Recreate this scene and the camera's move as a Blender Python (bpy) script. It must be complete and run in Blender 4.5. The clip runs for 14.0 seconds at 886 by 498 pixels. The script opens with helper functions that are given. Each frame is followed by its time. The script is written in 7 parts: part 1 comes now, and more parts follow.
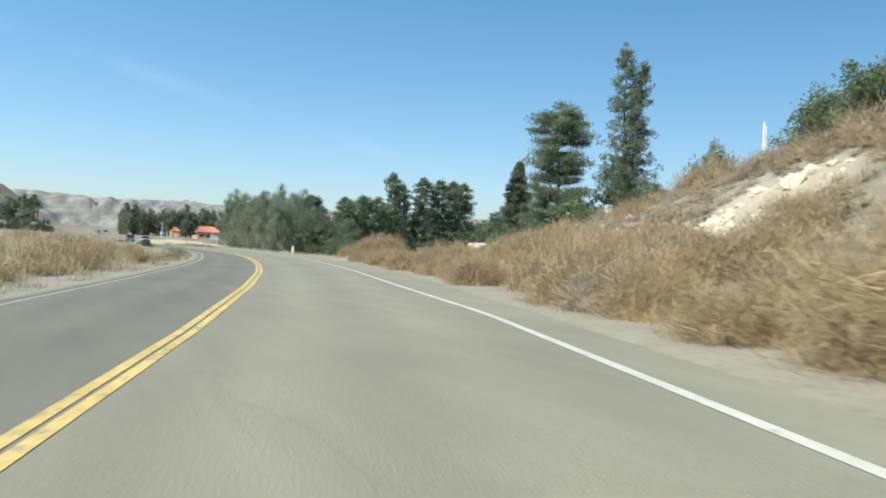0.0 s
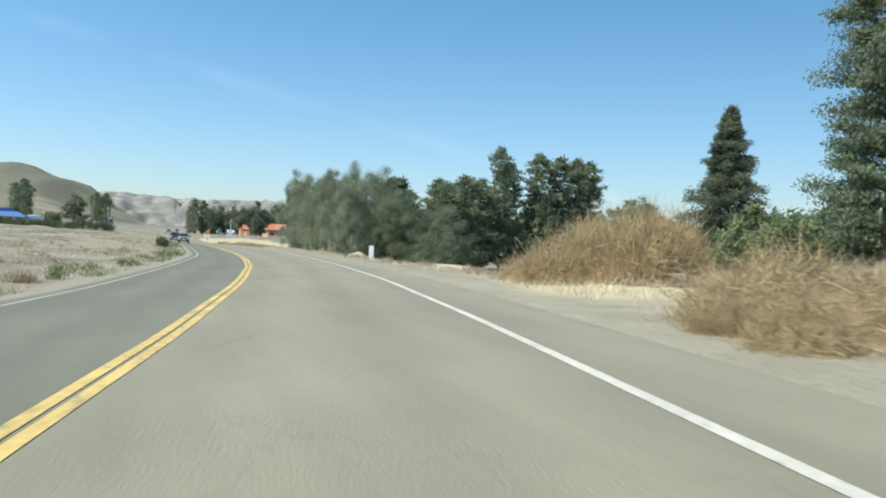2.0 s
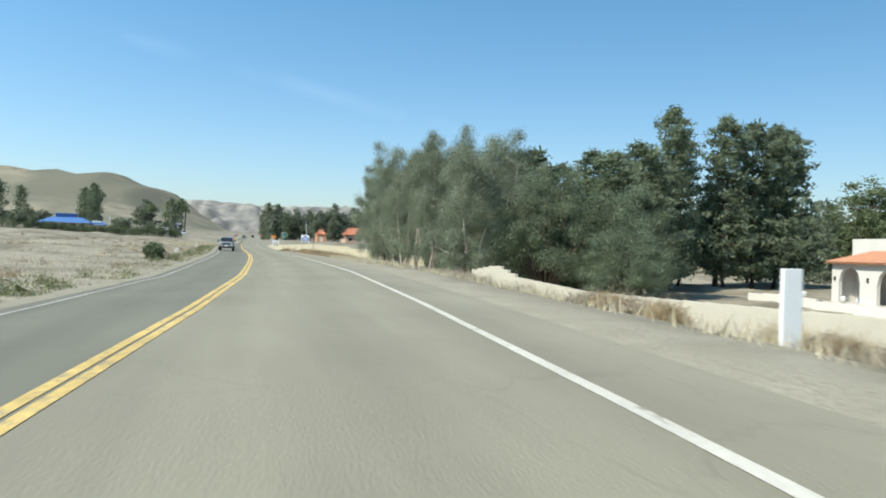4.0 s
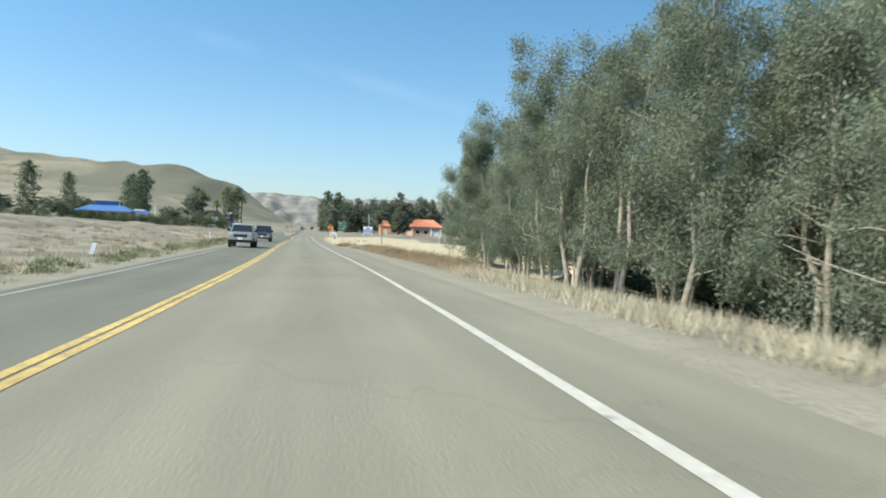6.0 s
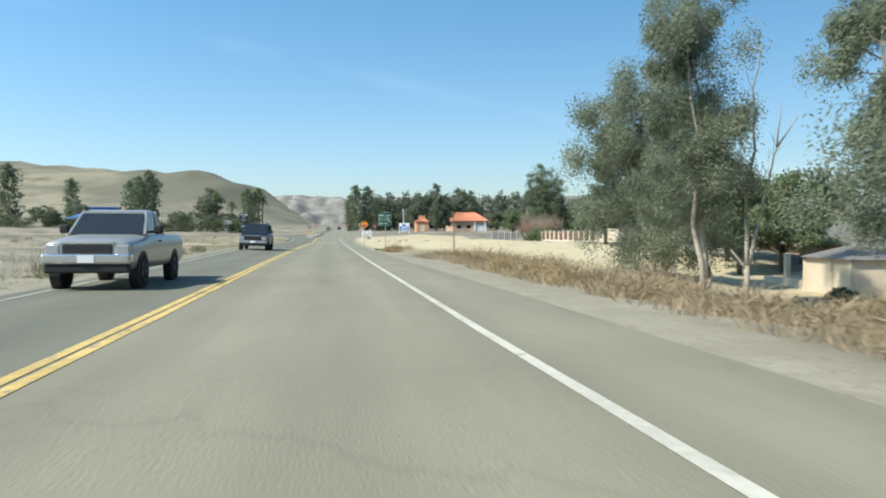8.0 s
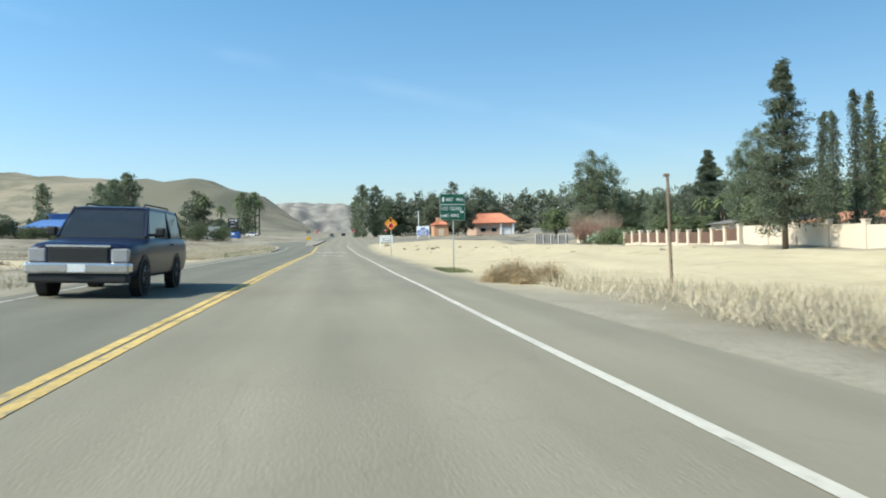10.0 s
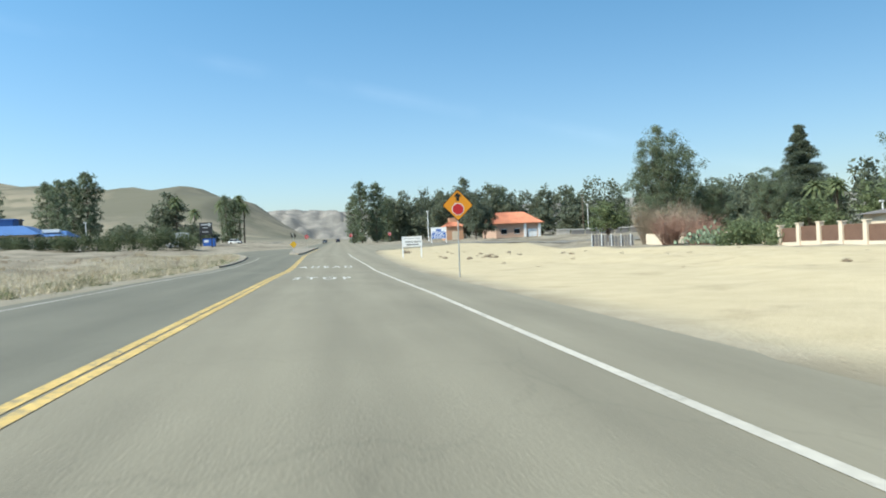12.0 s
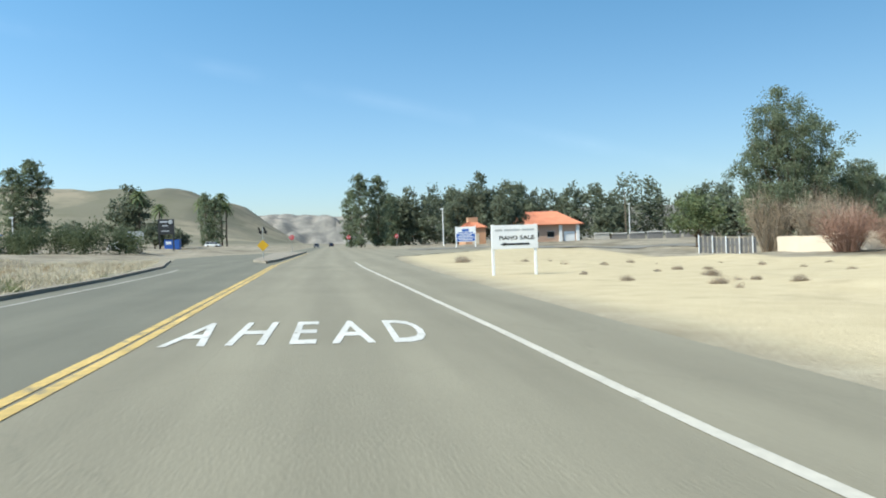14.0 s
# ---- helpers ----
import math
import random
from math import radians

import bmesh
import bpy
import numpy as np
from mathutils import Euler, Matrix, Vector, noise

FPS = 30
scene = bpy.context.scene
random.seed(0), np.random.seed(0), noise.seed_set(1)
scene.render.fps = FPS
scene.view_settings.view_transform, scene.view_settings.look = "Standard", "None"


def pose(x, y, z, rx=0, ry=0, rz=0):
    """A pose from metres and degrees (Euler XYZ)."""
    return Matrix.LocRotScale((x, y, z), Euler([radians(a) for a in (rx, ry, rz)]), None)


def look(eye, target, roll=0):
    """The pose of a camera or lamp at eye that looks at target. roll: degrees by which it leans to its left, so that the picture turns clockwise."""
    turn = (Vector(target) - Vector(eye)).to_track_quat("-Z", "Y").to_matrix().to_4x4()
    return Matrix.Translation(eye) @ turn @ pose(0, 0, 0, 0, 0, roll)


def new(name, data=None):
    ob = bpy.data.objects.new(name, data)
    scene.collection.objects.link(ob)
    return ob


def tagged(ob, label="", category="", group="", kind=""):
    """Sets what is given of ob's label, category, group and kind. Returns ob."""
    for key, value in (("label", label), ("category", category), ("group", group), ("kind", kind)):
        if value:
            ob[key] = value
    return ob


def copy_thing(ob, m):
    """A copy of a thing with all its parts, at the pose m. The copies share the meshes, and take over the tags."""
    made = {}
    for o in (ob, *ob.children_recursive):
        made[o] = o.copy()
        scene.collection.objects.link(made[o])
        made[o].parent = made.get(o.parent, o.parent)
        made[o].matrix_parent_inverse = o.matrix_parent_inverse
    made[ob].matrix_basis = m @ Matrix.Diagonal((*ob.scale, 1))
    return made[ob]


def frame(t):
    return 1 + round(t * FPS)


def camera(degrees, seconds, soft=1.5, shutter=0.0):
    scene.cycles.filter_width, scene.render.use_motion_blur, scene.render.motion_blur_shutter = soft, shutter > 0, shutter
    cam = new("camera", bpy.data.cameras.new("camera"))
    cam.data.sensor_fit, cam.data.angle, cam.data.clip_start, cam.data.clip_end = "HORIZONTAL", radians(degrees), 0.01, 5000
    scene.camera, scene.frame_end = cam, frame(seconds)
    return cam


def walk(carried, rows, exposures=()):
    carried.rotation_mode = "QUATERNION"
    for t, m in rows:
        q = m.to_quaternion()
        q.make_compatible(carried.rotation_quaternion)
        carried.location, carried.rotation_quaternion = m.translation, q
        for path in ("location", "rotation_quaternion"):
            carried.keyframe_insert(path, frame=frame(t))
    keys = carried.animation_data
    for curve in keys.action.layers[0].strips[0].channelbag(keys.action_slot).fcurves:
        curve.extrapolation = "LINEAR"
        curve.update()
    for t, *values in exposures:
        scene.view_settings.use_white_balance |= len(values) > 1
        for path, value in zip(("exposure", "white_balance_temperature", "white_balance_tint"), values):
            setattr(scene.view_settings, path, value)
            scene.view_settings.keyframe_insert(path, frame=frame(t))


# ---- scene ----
# The drive: seconds, x, y, heading, pitch and roll of the eye, 1.14 m above the road.
DRIVE = (
    (0.0, -18.05, -272.76, -26.56, 0.19, 2.44),
    (0.5, -14.81, -262.13, -25.39, 0.14, 2.52),
    (1.0, -11.87, -251.67, -23.91, -0.18, 2.02),
    (1.5, -9.28, -241.38, -22.39, -0.19, 2.11),
    (2.0, -7.02, -231.26, -20.8, -0.21, 2.1),
    (2.5, -5.08, -221.34, -19.33, -0.11, 2.0),
    (3.0, -3.43, -211.62, -17.9, -0.07, 2.28),
    (3.2, -2.85, -207.76, -17.27, -0.03, 2.12),
    (3.7, -1.57, -198.02, -15.66, -0.04, 1.72),
    (4.2, -0.54, -188.15, -14.27, -0.06, 1.61),
    (4.7, 0.28, -178.17, -13.15, -0.07, 1.75),
    (5.3, 1.03, -166.03, -11.91, -0.08, 2.17),
    (5.5, 1.22, -161.96, -11.3, -0.29, 2.71),
    (6.0, 1.53, -151.68, -10.18, -0.7, 2.05),
    (6.5, 1.68, -141.46, -9.46, -0.65, 1.37),
    (7.0, 1.73, -131.45, -9.13, -0.61, 0.81),
    (7.5, 1.71, -121.64, -8.63, -0.92, 0.03),
    (8.0, 1.6, -112.04, -8.06, -1.08, -0.53),
    (8.5, 1.41, -102.56, -7.68, -0.98, -0.6),
    (9.0, 1.18, -93.1, -7.54, -0.87, -0.78),
    (9.5, 0.95, -83.65, -7.63, -0.77, -1.08),
    (10.0, 0.74, -74.23, -7.86, -0.67, -1.55),
    (10.5, 0.58, -64.82, -8.11, -0.56, -2.27),
    (11.0, 0.43, -55.46, -8.15, -0.52, -2.46),
    (11.5, 0.3, -46.18, -8.23, -0.44, -2.67),
    (12.0, 0.19, -37.0, -8.39, -0.28, -2.52),
    (12.5, 0.11, -27.83, -8.55, -0.11, -2.33),
    (13.0, 0.05, -18.6, -8.66, -0.08, -2.19),
    (13.2, 0.03, -14.9, -8.84, -0.03, -2.17),
    (13.5, 0.01, -9.33, -8.84, 0.11, -2.21),
    (14.0, 0.0, 0.0, -8.99, 0.19, -1.99),
)
EYE = 1.14
cam = camera(61.8, 14.0, soft=1.9, shutter=0.13)
walk(cam, [(t, pose(x, y, EYE, 90 + p, 0, w) @ pose(0, 0, 0, 0, 0, r)) for t, x, y, w, p, r in DRIVE], [(0, 0.3), (14, 0.3)])

# ---------------------------------------------------------------- daylight
SUN = Vector((-0.93, -0.36, 1.0)).normalized()
world = bpy.data.worlds.new("sky")
scene.world = world
world.use_nodes = True
wn, wl = world.node_tree.nodes, world.node_tree.links
sky = wn.new("ShaderNodeTexSky")
sky.sky_type = "NISHITA"
sky.sun_disc = False
sky.sun_elevation = math.asin(SUN.z)
sky.sun_rotation = math.atan2(SUN.x, SUN.y)
sky.air_density, sky.dust_density, sky.ozone_density = 1.0, 0.9, 2.5
tone = wn.new("ShaderNodeMix")
tone.data_type, tone.blend_type = "RGBA", "MULTIPLY"
tone.inputs[0].default_value = 1.0
high = wn.new("ShaderNodeSeparateXYZ")
lift, shade = wn.new("ShaderNodeMapRange"), wn.new("ShaderNodeMix")
shade.data_type = "RGBA"
shade.inputs[6].default_value, shade.inputs[7].default_value = (0.9, 0.93, 0.97, 1), (0.66, 1.03, 1.09, 1)
wl.new(wn.new("ShaderNodeTexCoord").outputs["Generated"], high.inputs[0])
wl.new(high.outputs["Z"], lift.inputs[0])
lift.inputs[1].default_value, lift.inputs[2].default_value = 0.0, 0.32
wl.new(lift.outputs[0], shade.inputs[0])
wl.new(shade.outputs[2], tone.inputs[7])
# the sky deepens away from the sun's side
away, far_side = wn.new("ShaderNodeMapRange"), wn.new("ShaderNodeVectorMath")
away.inputs[1].default_value, away.inputs[2].default_value, away.inputs[3].default_value, away.inputs[4].default_value = -1.0, 1.0, 1.33, 0.67
far_side.operation = "SCALE"
wl.new(high.outputs["X"], away.inputs[0])
wl.new(sky.outputs[0], far_side.inputs[0])
wl.new(away.outputs[0], far_side.inputs["Scale"])
wl.new(far_side.outputs[0], tone.inputs[6])
# a faint old vapour trail high over the hills
spot = wn.new("ShaderNodeTexCoord")
side, size, body, ends, puff, veil, bright = (wn.new(k) for k in ("ShaderNodeVectorMath", "ShaderNodeMath", "ShaderNodeMapRange", "ShaderNodeMapRange", "ShaderNodeTexNoise", "ShaderNodeMath", "ShaderNodeMix"))
side.operation, size.operation, veil.operation = "DOT_PRODUCT", "ABSOLUTE", "MULTIPLY"
side.inputs[1].default_value = (-0.2, 0.213, -0.956)
wl.new(spot.outputs["Generated"], side.inputs[0])
wl.new(side.outputs["Value"], size.inputs[0])
wl.new(size.outputs[0], body.inputs[0])
body.inputs[1].default_value, body.inputs[2].default_value, body.inputs[3].default_value, body.inputs[4].default_value = 0.0, 0.014, 1.0, 0.0
puff.inputs["Scale"].default_value, puff.inputs["Detail"].default_value = 9.0, 5
wl.new(spot.outputs["Generated"], puff.inputs["Vector"])
wl.new(puff.outputs["Fac"], ends.inputs[0])
ends.inputs[1].default_value, ends.inputs[2].default_value, ends.inputs[4].default_value = 0.4, 0.7, 0.3
wl.new(body.outputs[0], veil.inputs[0])
wl.new(ends.outputs[0], veil.inputs[1])
bright.data_type, bright.blend_type = "RGBA", "ADD"
bright.inputs[7].default_value = (1.0, 0.95, 0.9, 1)
wl.new(veil.outputs[0], bright.inputs[0])
wl.new(tone.outputs[2], bright.inputs[6])
wl.new(bright.outputs[2], wn["Background"].inputs[0])
wn["Background"].inputs[1].default_value = 0.14
sun = new("sun", bpy.data.lights.new("sun", "SUN"))
sun.data.energy, sun.data.angle, sun.data.color = 5.0, radians(0.5), (1.0, 0.955, 0.83)
sun.matrix_world = look(SUN * 300, (0, 0, 0))


# ---------------------------------------------------------------- materials
def mat(name, colour, rough=0.8, vary=0.25, scale=6.0, big=0.4, bump=0.15, metal=0.0, island=0.0, spec=0.35, tint=None, obj=0.0, thin=0.0):
    """A surface with variation at two scales, fine relief and, if asked, a shade of its own for each piece."""
    m = bpy.data.materials.new(name)
    m.use_nodes = True
    n, l = m.node_tree.nodes, m.node_tree.links
    b = n["Principled BSDF"]
    b.inputs["Roughness"].default_value, b.inputs["Metallic"].default_value = rough, metal
    b.inputs["Specular IOR Level"].default_value = spec
    place = n.new("ShaderNodeNewGeometry")
    fine, wide = n.new("ShaderNodeTexNoise"), n.new("ShaderNodeTexNoise")
    fine.inputs["Scale"].default_value, wide.inputs["Scale"].default_value = scale, big
    fine.inputs["Detail"].default_value, wide.inputs["Detail"].default_value = 5, 3
    for t in (fine, wide):
        l.new(place.outputs["Position"], t.inputs["Vector"])
    total = n.new("ShaderNodeMath")
    total.operation = "ADD"
    l.new(fine.outputs["Fac"], total.inputs[0])
    l.new(wide.outputs["Fac"], total.inputs[1])
    last = total.outputs[0]
    for weight, source in ((island, "Random Per Island"), (obj, "Random")):
        if weight:
            src = place if source == "Random Per Island" else n.new("ShaderNodeObjectInfo")
            k = n.new("ShaderNodeMath")
            k.operation = "MULTIPLY_ADD"
            l.new(src.outputs[source], k.inputs[0])
            k.inputs[1].default_value = weight
            l.new(last, k.inputs[2])
            last = k.outputs[0]
    ramp = n.new("ShaderNodeMapRange")
    l.new(last, ramp.inputs[0])
    ramp.inputs[1].default_value, ramp.inputs[2].default_value = 0.65, 1.35 + island + obj
    mix = n.new("ShaderNodeMix")
    mix.data_type = "RGBA"
    l.new(ramp.outputs[0], mix.inputs[0])
    tint = tint or colour
    mix.inputs[6].default_value = (*[c * (1 - vary) for c in colour], 1)
    mix.inputs[7].default_value = (*[min(1, c * (1 + vary)) for c in tint], 1)
    l.new(mix.outputs[2], b.inputs["Base Color"])
    if bump:
        bp = n.new("ShaderNodeBump")
        bp.inputs["Strength"].default_value, bp.inputs["Distance"].default_value = bump, 0.03
        l.new(fine.outputs["Fac"], bp.inputs["Height"])
        l.new(bp.outputs[0], b.inputs["Normal"])
    if thin:
        tr = n.new("ShaderNodeBsdfTranslucent")
        l.new(mix.outputs[2], tr.inputs[0])
        both = n.new("ShaderNodeMixShader")
        both.inputs[0].default_value = thin
        l.new(b.outputs[0], both.inputs[1])
        l.new(tr.outputs[0], both.inputs[2])
        l.new(both.outputs[0], n["Material Output"].inputs[0])
    return m


ASPHALT = mat("asphalt", (0.172, 0.164, 0.122), 0.85, 0.13, 40, 0.22, 0.25)
SIDE_ASPHALT = mat("side_asphalt", (0.2, 0.19, 0.165), 0.85, 0.18, 30, 0.25, 0.2)
SHOULDER = mat("gravel_shoulder", (0.28, 0.25, 0.2), 0.95, 0.22, 25, 0.5, 0.4)
YELLOW = mat("yellow_road_paint", (0.58, 0.41, 0.14), 0.7, 0.35, 14, 0.8, 0.1)
LETTER_WHITE = mat("white_letter_paint", (0.6, 0.59, 0.54), 0.7, 0.2, 14, 0.8, 0.1)
WHITE_LINE = mat("white_road_paint", (0.54, 0.51, 0.43), 0.7, 0.18, 14, 0.8, 0.1)
WORN_LINE = mat("worn_white_road_paint", (0.42, 0.4, 0.35), 0.7, 0.2, 14, 0.8, 0.1)
CONCRETE_DARK = mat("dark_concrete", (0.22, 0.21, 0.2), 0.85, 0.15, 12, 0.7, 0.15)
CONCRETE = mat("concrete", (0.5, 0.47, 0.42), 0.85, 0.15, 12, 0.7, 0.15)
STUCCO = mat("white_stucco", (0.6, 0.58, 0.53), 0.85, 0.05, 20, 0.6, 0.1)
WALL_CREAM = mat("pale_cream_stucco", (0.47, 0.425, 0.335), 0.85, 0.08, 16, 0.5, 0.15)
CREAM = mat("cream_stucco", (0.62, 0.52, 0.4), 0.85, 0.08, 18, 0.5, 0.1)
PEACH = mat("peach_stucco", (0.5, 0.28, 0.17), 0.85, 0.1, 18, 0.5, 0.1)
TILE = mat("terracotta_tile", (0.42, 0.2, 0.115), 0.75, 0.2, 9, 0.8, 0.3, obj=0.5)
BROWN = mat("brown_painted_panel", (0.14, 0.08, 0.055), 0.7, 0.2, 10, 0.8, 0.1)
WOOD = mat("weathered_wood", (0.2, 0.15, 0.11), 0.85, 0.3, 9, 1.0, 0.3)
STEEL = mat("galvanised_steel", (0.42, 0.42, 0.4), 0.45, 0.15, 20, 2, 0.05, metal=0.7)
DARKMETAL = mat("dark_metal", (0.03, 0.03, 0.032), 0.5, 0.2, 20, 2, 0.05)
GREEN = mat("green_sign_sheeting", (0.01, 0.095, 0.06), 0.45, 0.1, 20, 1.5, 0.02)
ORANGE = mat("orange_sign_sheeting", (0.72, 0.28, 0.02), 0.45, 0.08, 20, 1.5, 0.02)
RED = mat("red_sign_sheeting", (0.5, 0.025, 0.03), 0.45, 0.1, 20, 1.5, 0.02)
SIGNWHITE = mat("white_sign_sheeting", (0.75, 0.76, 0.76), 0.5, 0.05, 20, 1.5, 0.02)
SIGNBLUE = mat("blue_sign_sheeting", (0.03, 0.11, 0.4), 0.5, 0.1, 20, 1.5, 0.02)
SIGNYELLOW = mat("yellow_sign_sheeting", (0.62, 0.36, 0.02), 0.5, 0.1, 20, 1.5, 0.02)
INK = mat("black_ink", (0.015, 0.015, 0.015), 0.6, 0.2, 20, 2, 0.0)
BLUE_ROOF = mat("blue_metal_roof", (0.085, 0.18, 0.4), 0.5, 0.12, 3, 0.3, 0.05)
GLASS_DARK = mat("dark_window_glass", (0.02, 0.024, 0.028), 0.06, 0.2, 3, 0.5, 0.0, spec=0.6)
EUC_LEAF = mat("eucalyptus_leaf", (0.16, 0.19, 0.125), 0.6, 0.45, 1.5, 0.35, 0, island=0.3, tint=(0.27, 0.3, 0.21), thin=0.45, spec=0.12)
PINE_LEAF = mat("pine_needle", (0.135, 0.172, 0.108), 0.65, 0.4, 1.2, 0.4, 0, island=0.3, tint=(0.21, 0.25, 0.16), thin=0.5, spec=0.12)
SPRUCE_LEAF = mat("spruce_needle", (0.1, 0.125, 0.09), 0.65, 0.4, 1.2, 0.4, 0, island=0.3, tint=(0.14, 0.165, 0.11), thin=0.4, spec=0.12)
BROAD_LEAF = mat("broad_leaf", (0.118, 0.154, 0.078), 0.6, 0.4, 1.2, 0.4, 0, island=0.3, tint=(0.195, 0.235, 0.12), thin=0.45, spec=0.12)
HEDGE_LEAF = mat("hedge_leaf", (0.08, 0.105, 0.06), 0.65, 0.4, 1.2, 0.4, 0, island=0.3, tint=(0.13, 0.155, 0.085), thin=0.4, spec=0.12)
# leaf colour for far trees, lightened and greyed to paint in distance haze
HAZED_LEAF = mat("hazed_far_leaf", (0.135, 0.16, 0.112), 0.65, 0.4, 1.2, 0.4, 0, island=0.3, tint=(0.18, 0.205, 0.14), thin=0.42, spec=0.12)
DRY_TWIG = mat("dry_tumbleweed_twig", (0.285, 0.215, 0.125), 0.9, 0.4, 2.0, 0.4, 0, island=0.9, tint=(0.45, 0.345, 0.205), thin=0.3, spec=0.12)
GREY_TWIG = mat("grey_brush_twig", (0.25, 0.2, 0.145), 0.9, 0.4, 2.0, 0.4, 0, island=0.9, tint=(0.4, 0.33, 0.25), thin=0.3, spec=0.12)
RUST_TWIG = mat("rust_brown_weed_twig", (0.24, 0.183, 0.12), 0.9, 0.35, 2.0, 0.4, 0, island=0.9, tint=(0.4, 0.31, 0.205), thin=0.25, spec=0.12)
RED_TWIG = mat("reddish_bare_twig", (0.24, 0.145, 0.105), 0.9, 0.35, 2.0, 0.4, 0, island=0.9, tint=(0.34, 0.215, 0.165), thin=0.2, spec=0.12)
TAN_GRASS = mat("tan_grass_blade", (0.31, 0.235, 0.145), 0.9, 0.35, 1.0, 0.2, 0, island=0.8, tint=(0.45, 0.355, 0.23), thin=0.3, spec=0.12)
DRY_GRASS = mat("dry_grass_blade", (0.44, 0.375, 0.255), 0.9, 0.35, 1.0, 0.2, 0, island=0.8, tint=(0.58, 0.51, 0.37), thin=0.3, spec=0.12)
GOLD_GRASS = mat("golden_grass_blade", (0.46, 0.35, 0.2), 0.9, 0.3, 1.0, 0.2, 0, island=0.6, tint=(0.62, 0.5, 0.31), thin=0.35, spec=0.12)
GREEN_WEED = mat("green_weed_blade", (0.1, 0.125, 0.055), 0.8, 0.4, 1.0, 0.2, 0, island=0.8, tint=(0.2, 0.215, 0.105), thin=0.25, spec=0.12)
BARK = mat("brown_bark", (0.12, 0.09, 0.065), 0.9, 0.35, 8, 0.8, 0.5)
PALE_BARK = mat("pale_eucalyptus_bark", (0.33, 0.285, 0.23), 0.85, 0.4, 5, 0.6, 0.4)



def chip(m, under=(0.21, 0.195, 0.145), lo=0.56, hi=0.7):
    """Road paint worn through to the asphalt in small patches."""
    n, l = m.node_tree.nodes, m.node_tree.links
    b = n["Principled BSDF"]
    old = b.inputs["Base Color"].links[0].from_socket
    place, t, r, x = n.new("ShaderNodeNewGeometry"), n.new("ShaderNodeTexNoise"), n.new("ShaderNodeMapRange"), n.new("ShaderNodeMix")
    t.inputs["Scale"].default_value, t.inputs["Detail"].default_value, t.inputs["Roughness"].default_value = 5.0, 8, 0.7
    l.new(place.outputs["Position"], t.inputs["Vector"])
    l.new(t.outputs["Fac"], r.inputs[0])
    r.inputs[1].default_value, r.inputs[2].default_value = lo, hi
    x.data_type = "RGBA"
    l.new(r.outputs[0], x.inputs[0])
    l.new(old, x.inputs[6])
    x.inputs[7].default_value = (*under, 1)
    l.new(x.outputs[2], b.inputs["Base Color"])


for m, lo in ((YELLOW, 0.53), (LETTER_WHITE, 0.58), (WHITE_LINE, 0.57), (WORN_LINE, 0.52)):
    chip(m, lo=lo, hi=lo + 0.12)


# ---------------------------------------------------------------- mesh helpers
class Mesh:
    """Collects vertices and faces of one part."""

    def __init__(self):
        self.v, self.f = [], []

    def add(self, verts, faces):
        k = len(self.v)
        self.v.extend(tuple(p) for p in verts)
        self.f.extend(tuple(i + k for i in q) for q in faces)
        return self

    def box(self, x0, y0, z0, x1, y1, z1, m=None, bevel=0.0):
        b = min(bevel, (x1 - x0) / 3, (y1 - y0) / 3, (z1 - z0) / 3)
        if b <= 0:
            v = [Vector((x, y, z)) for z in (z0, z1) for y in (y0, y1) for x in (x0, x1)]
            q = [(0, 2, 3, 1), (4, 5, 7, 6), (0, 1, 5, 4), (2, 6, 7, 3), (0, 4, 6, 2), (1, 3, 7, 5)]
        else:
            v, q = [], []
            bm = bmesh.new()
            bmesh.ops.create_cube(bm, size=1)
            for w in bm.verts:
                w.co = Vector(((x0, x1)[w.co.x > 0], (y0, y1)[w.co.y > 0], (z0, z1)[w.co.z > 0]))
            bmesh.ops.bevel(bm, geom=bm.edges[:], offset=b, segments=2, affect="EDGES", profile=0.5)
            bm.verts.index_update()
            v, q = [w.co.copy() for w in bm.verts], [[w.index for w in p.verts] for p in bm.faces]
            bm.free()
        return self.add([m @ p for p in v] if m else v, q)

    def tube(self, pts, radii, sides=7, cap=True):
        pts = [Vector(p) for p in pts]
        rings = []
        for i, p in enumerate(pts):
            d = (pts[min(i + 1, len(pts) - 1)] - pts[max(i - 1, 0)]).normalized()
            a = d.orthogonal().normalized() if abs(d.z) < 0.9 else d.cross(Vector((0, 1, 0))).normalized()
            b = d.cross(a)
            rings.append([p + float(radii[i]) * (math.cos(6.2832 * k / sides) * a + math.sin(6.2832 * k / sides) * b) for k in range(sides)])
        v = [q for r in rings for q in r]
        q = [(i * sides + k, i * sides + (k + 1) % sides, (i + 1) * sides + (k + 1) % sides, (i + 1) * sides + k) for i in range(len(pts) - 1) for k in range(sides)]
        if cap:
            q += [tuple(range(sides))[::-1], tuple((len(pts) - 1) * sides + k for k in range(sides))]
        return self.add(v, q)

    def prism(self, outline, depth, m):
        """A flat outline (x, z) with thickness along y, placed by m."""
        n = len(outline)
        v = [m @ Vector((x, y, z)) for y in (-depth / 2, depth / 2) for x, z in outline]
        q = [tuple(range(n)), tuple(range(n, 2 * n))[::-1]] + [(i, i + n, (i + 1) % n + n, (i + 1) % n) for i in range(n)]
        return self.add(v, q)

    def data(self, name, material, smooth=False):
        me = bpy.data.meshes.new(name)
        me.from_pydata(self.v, [], self.f)
        me.materials.append(material)
        if smooth:
            me.polygons.foreach_set("use_smooth", [True] * len(me.polygons))
        me.update()
        return me


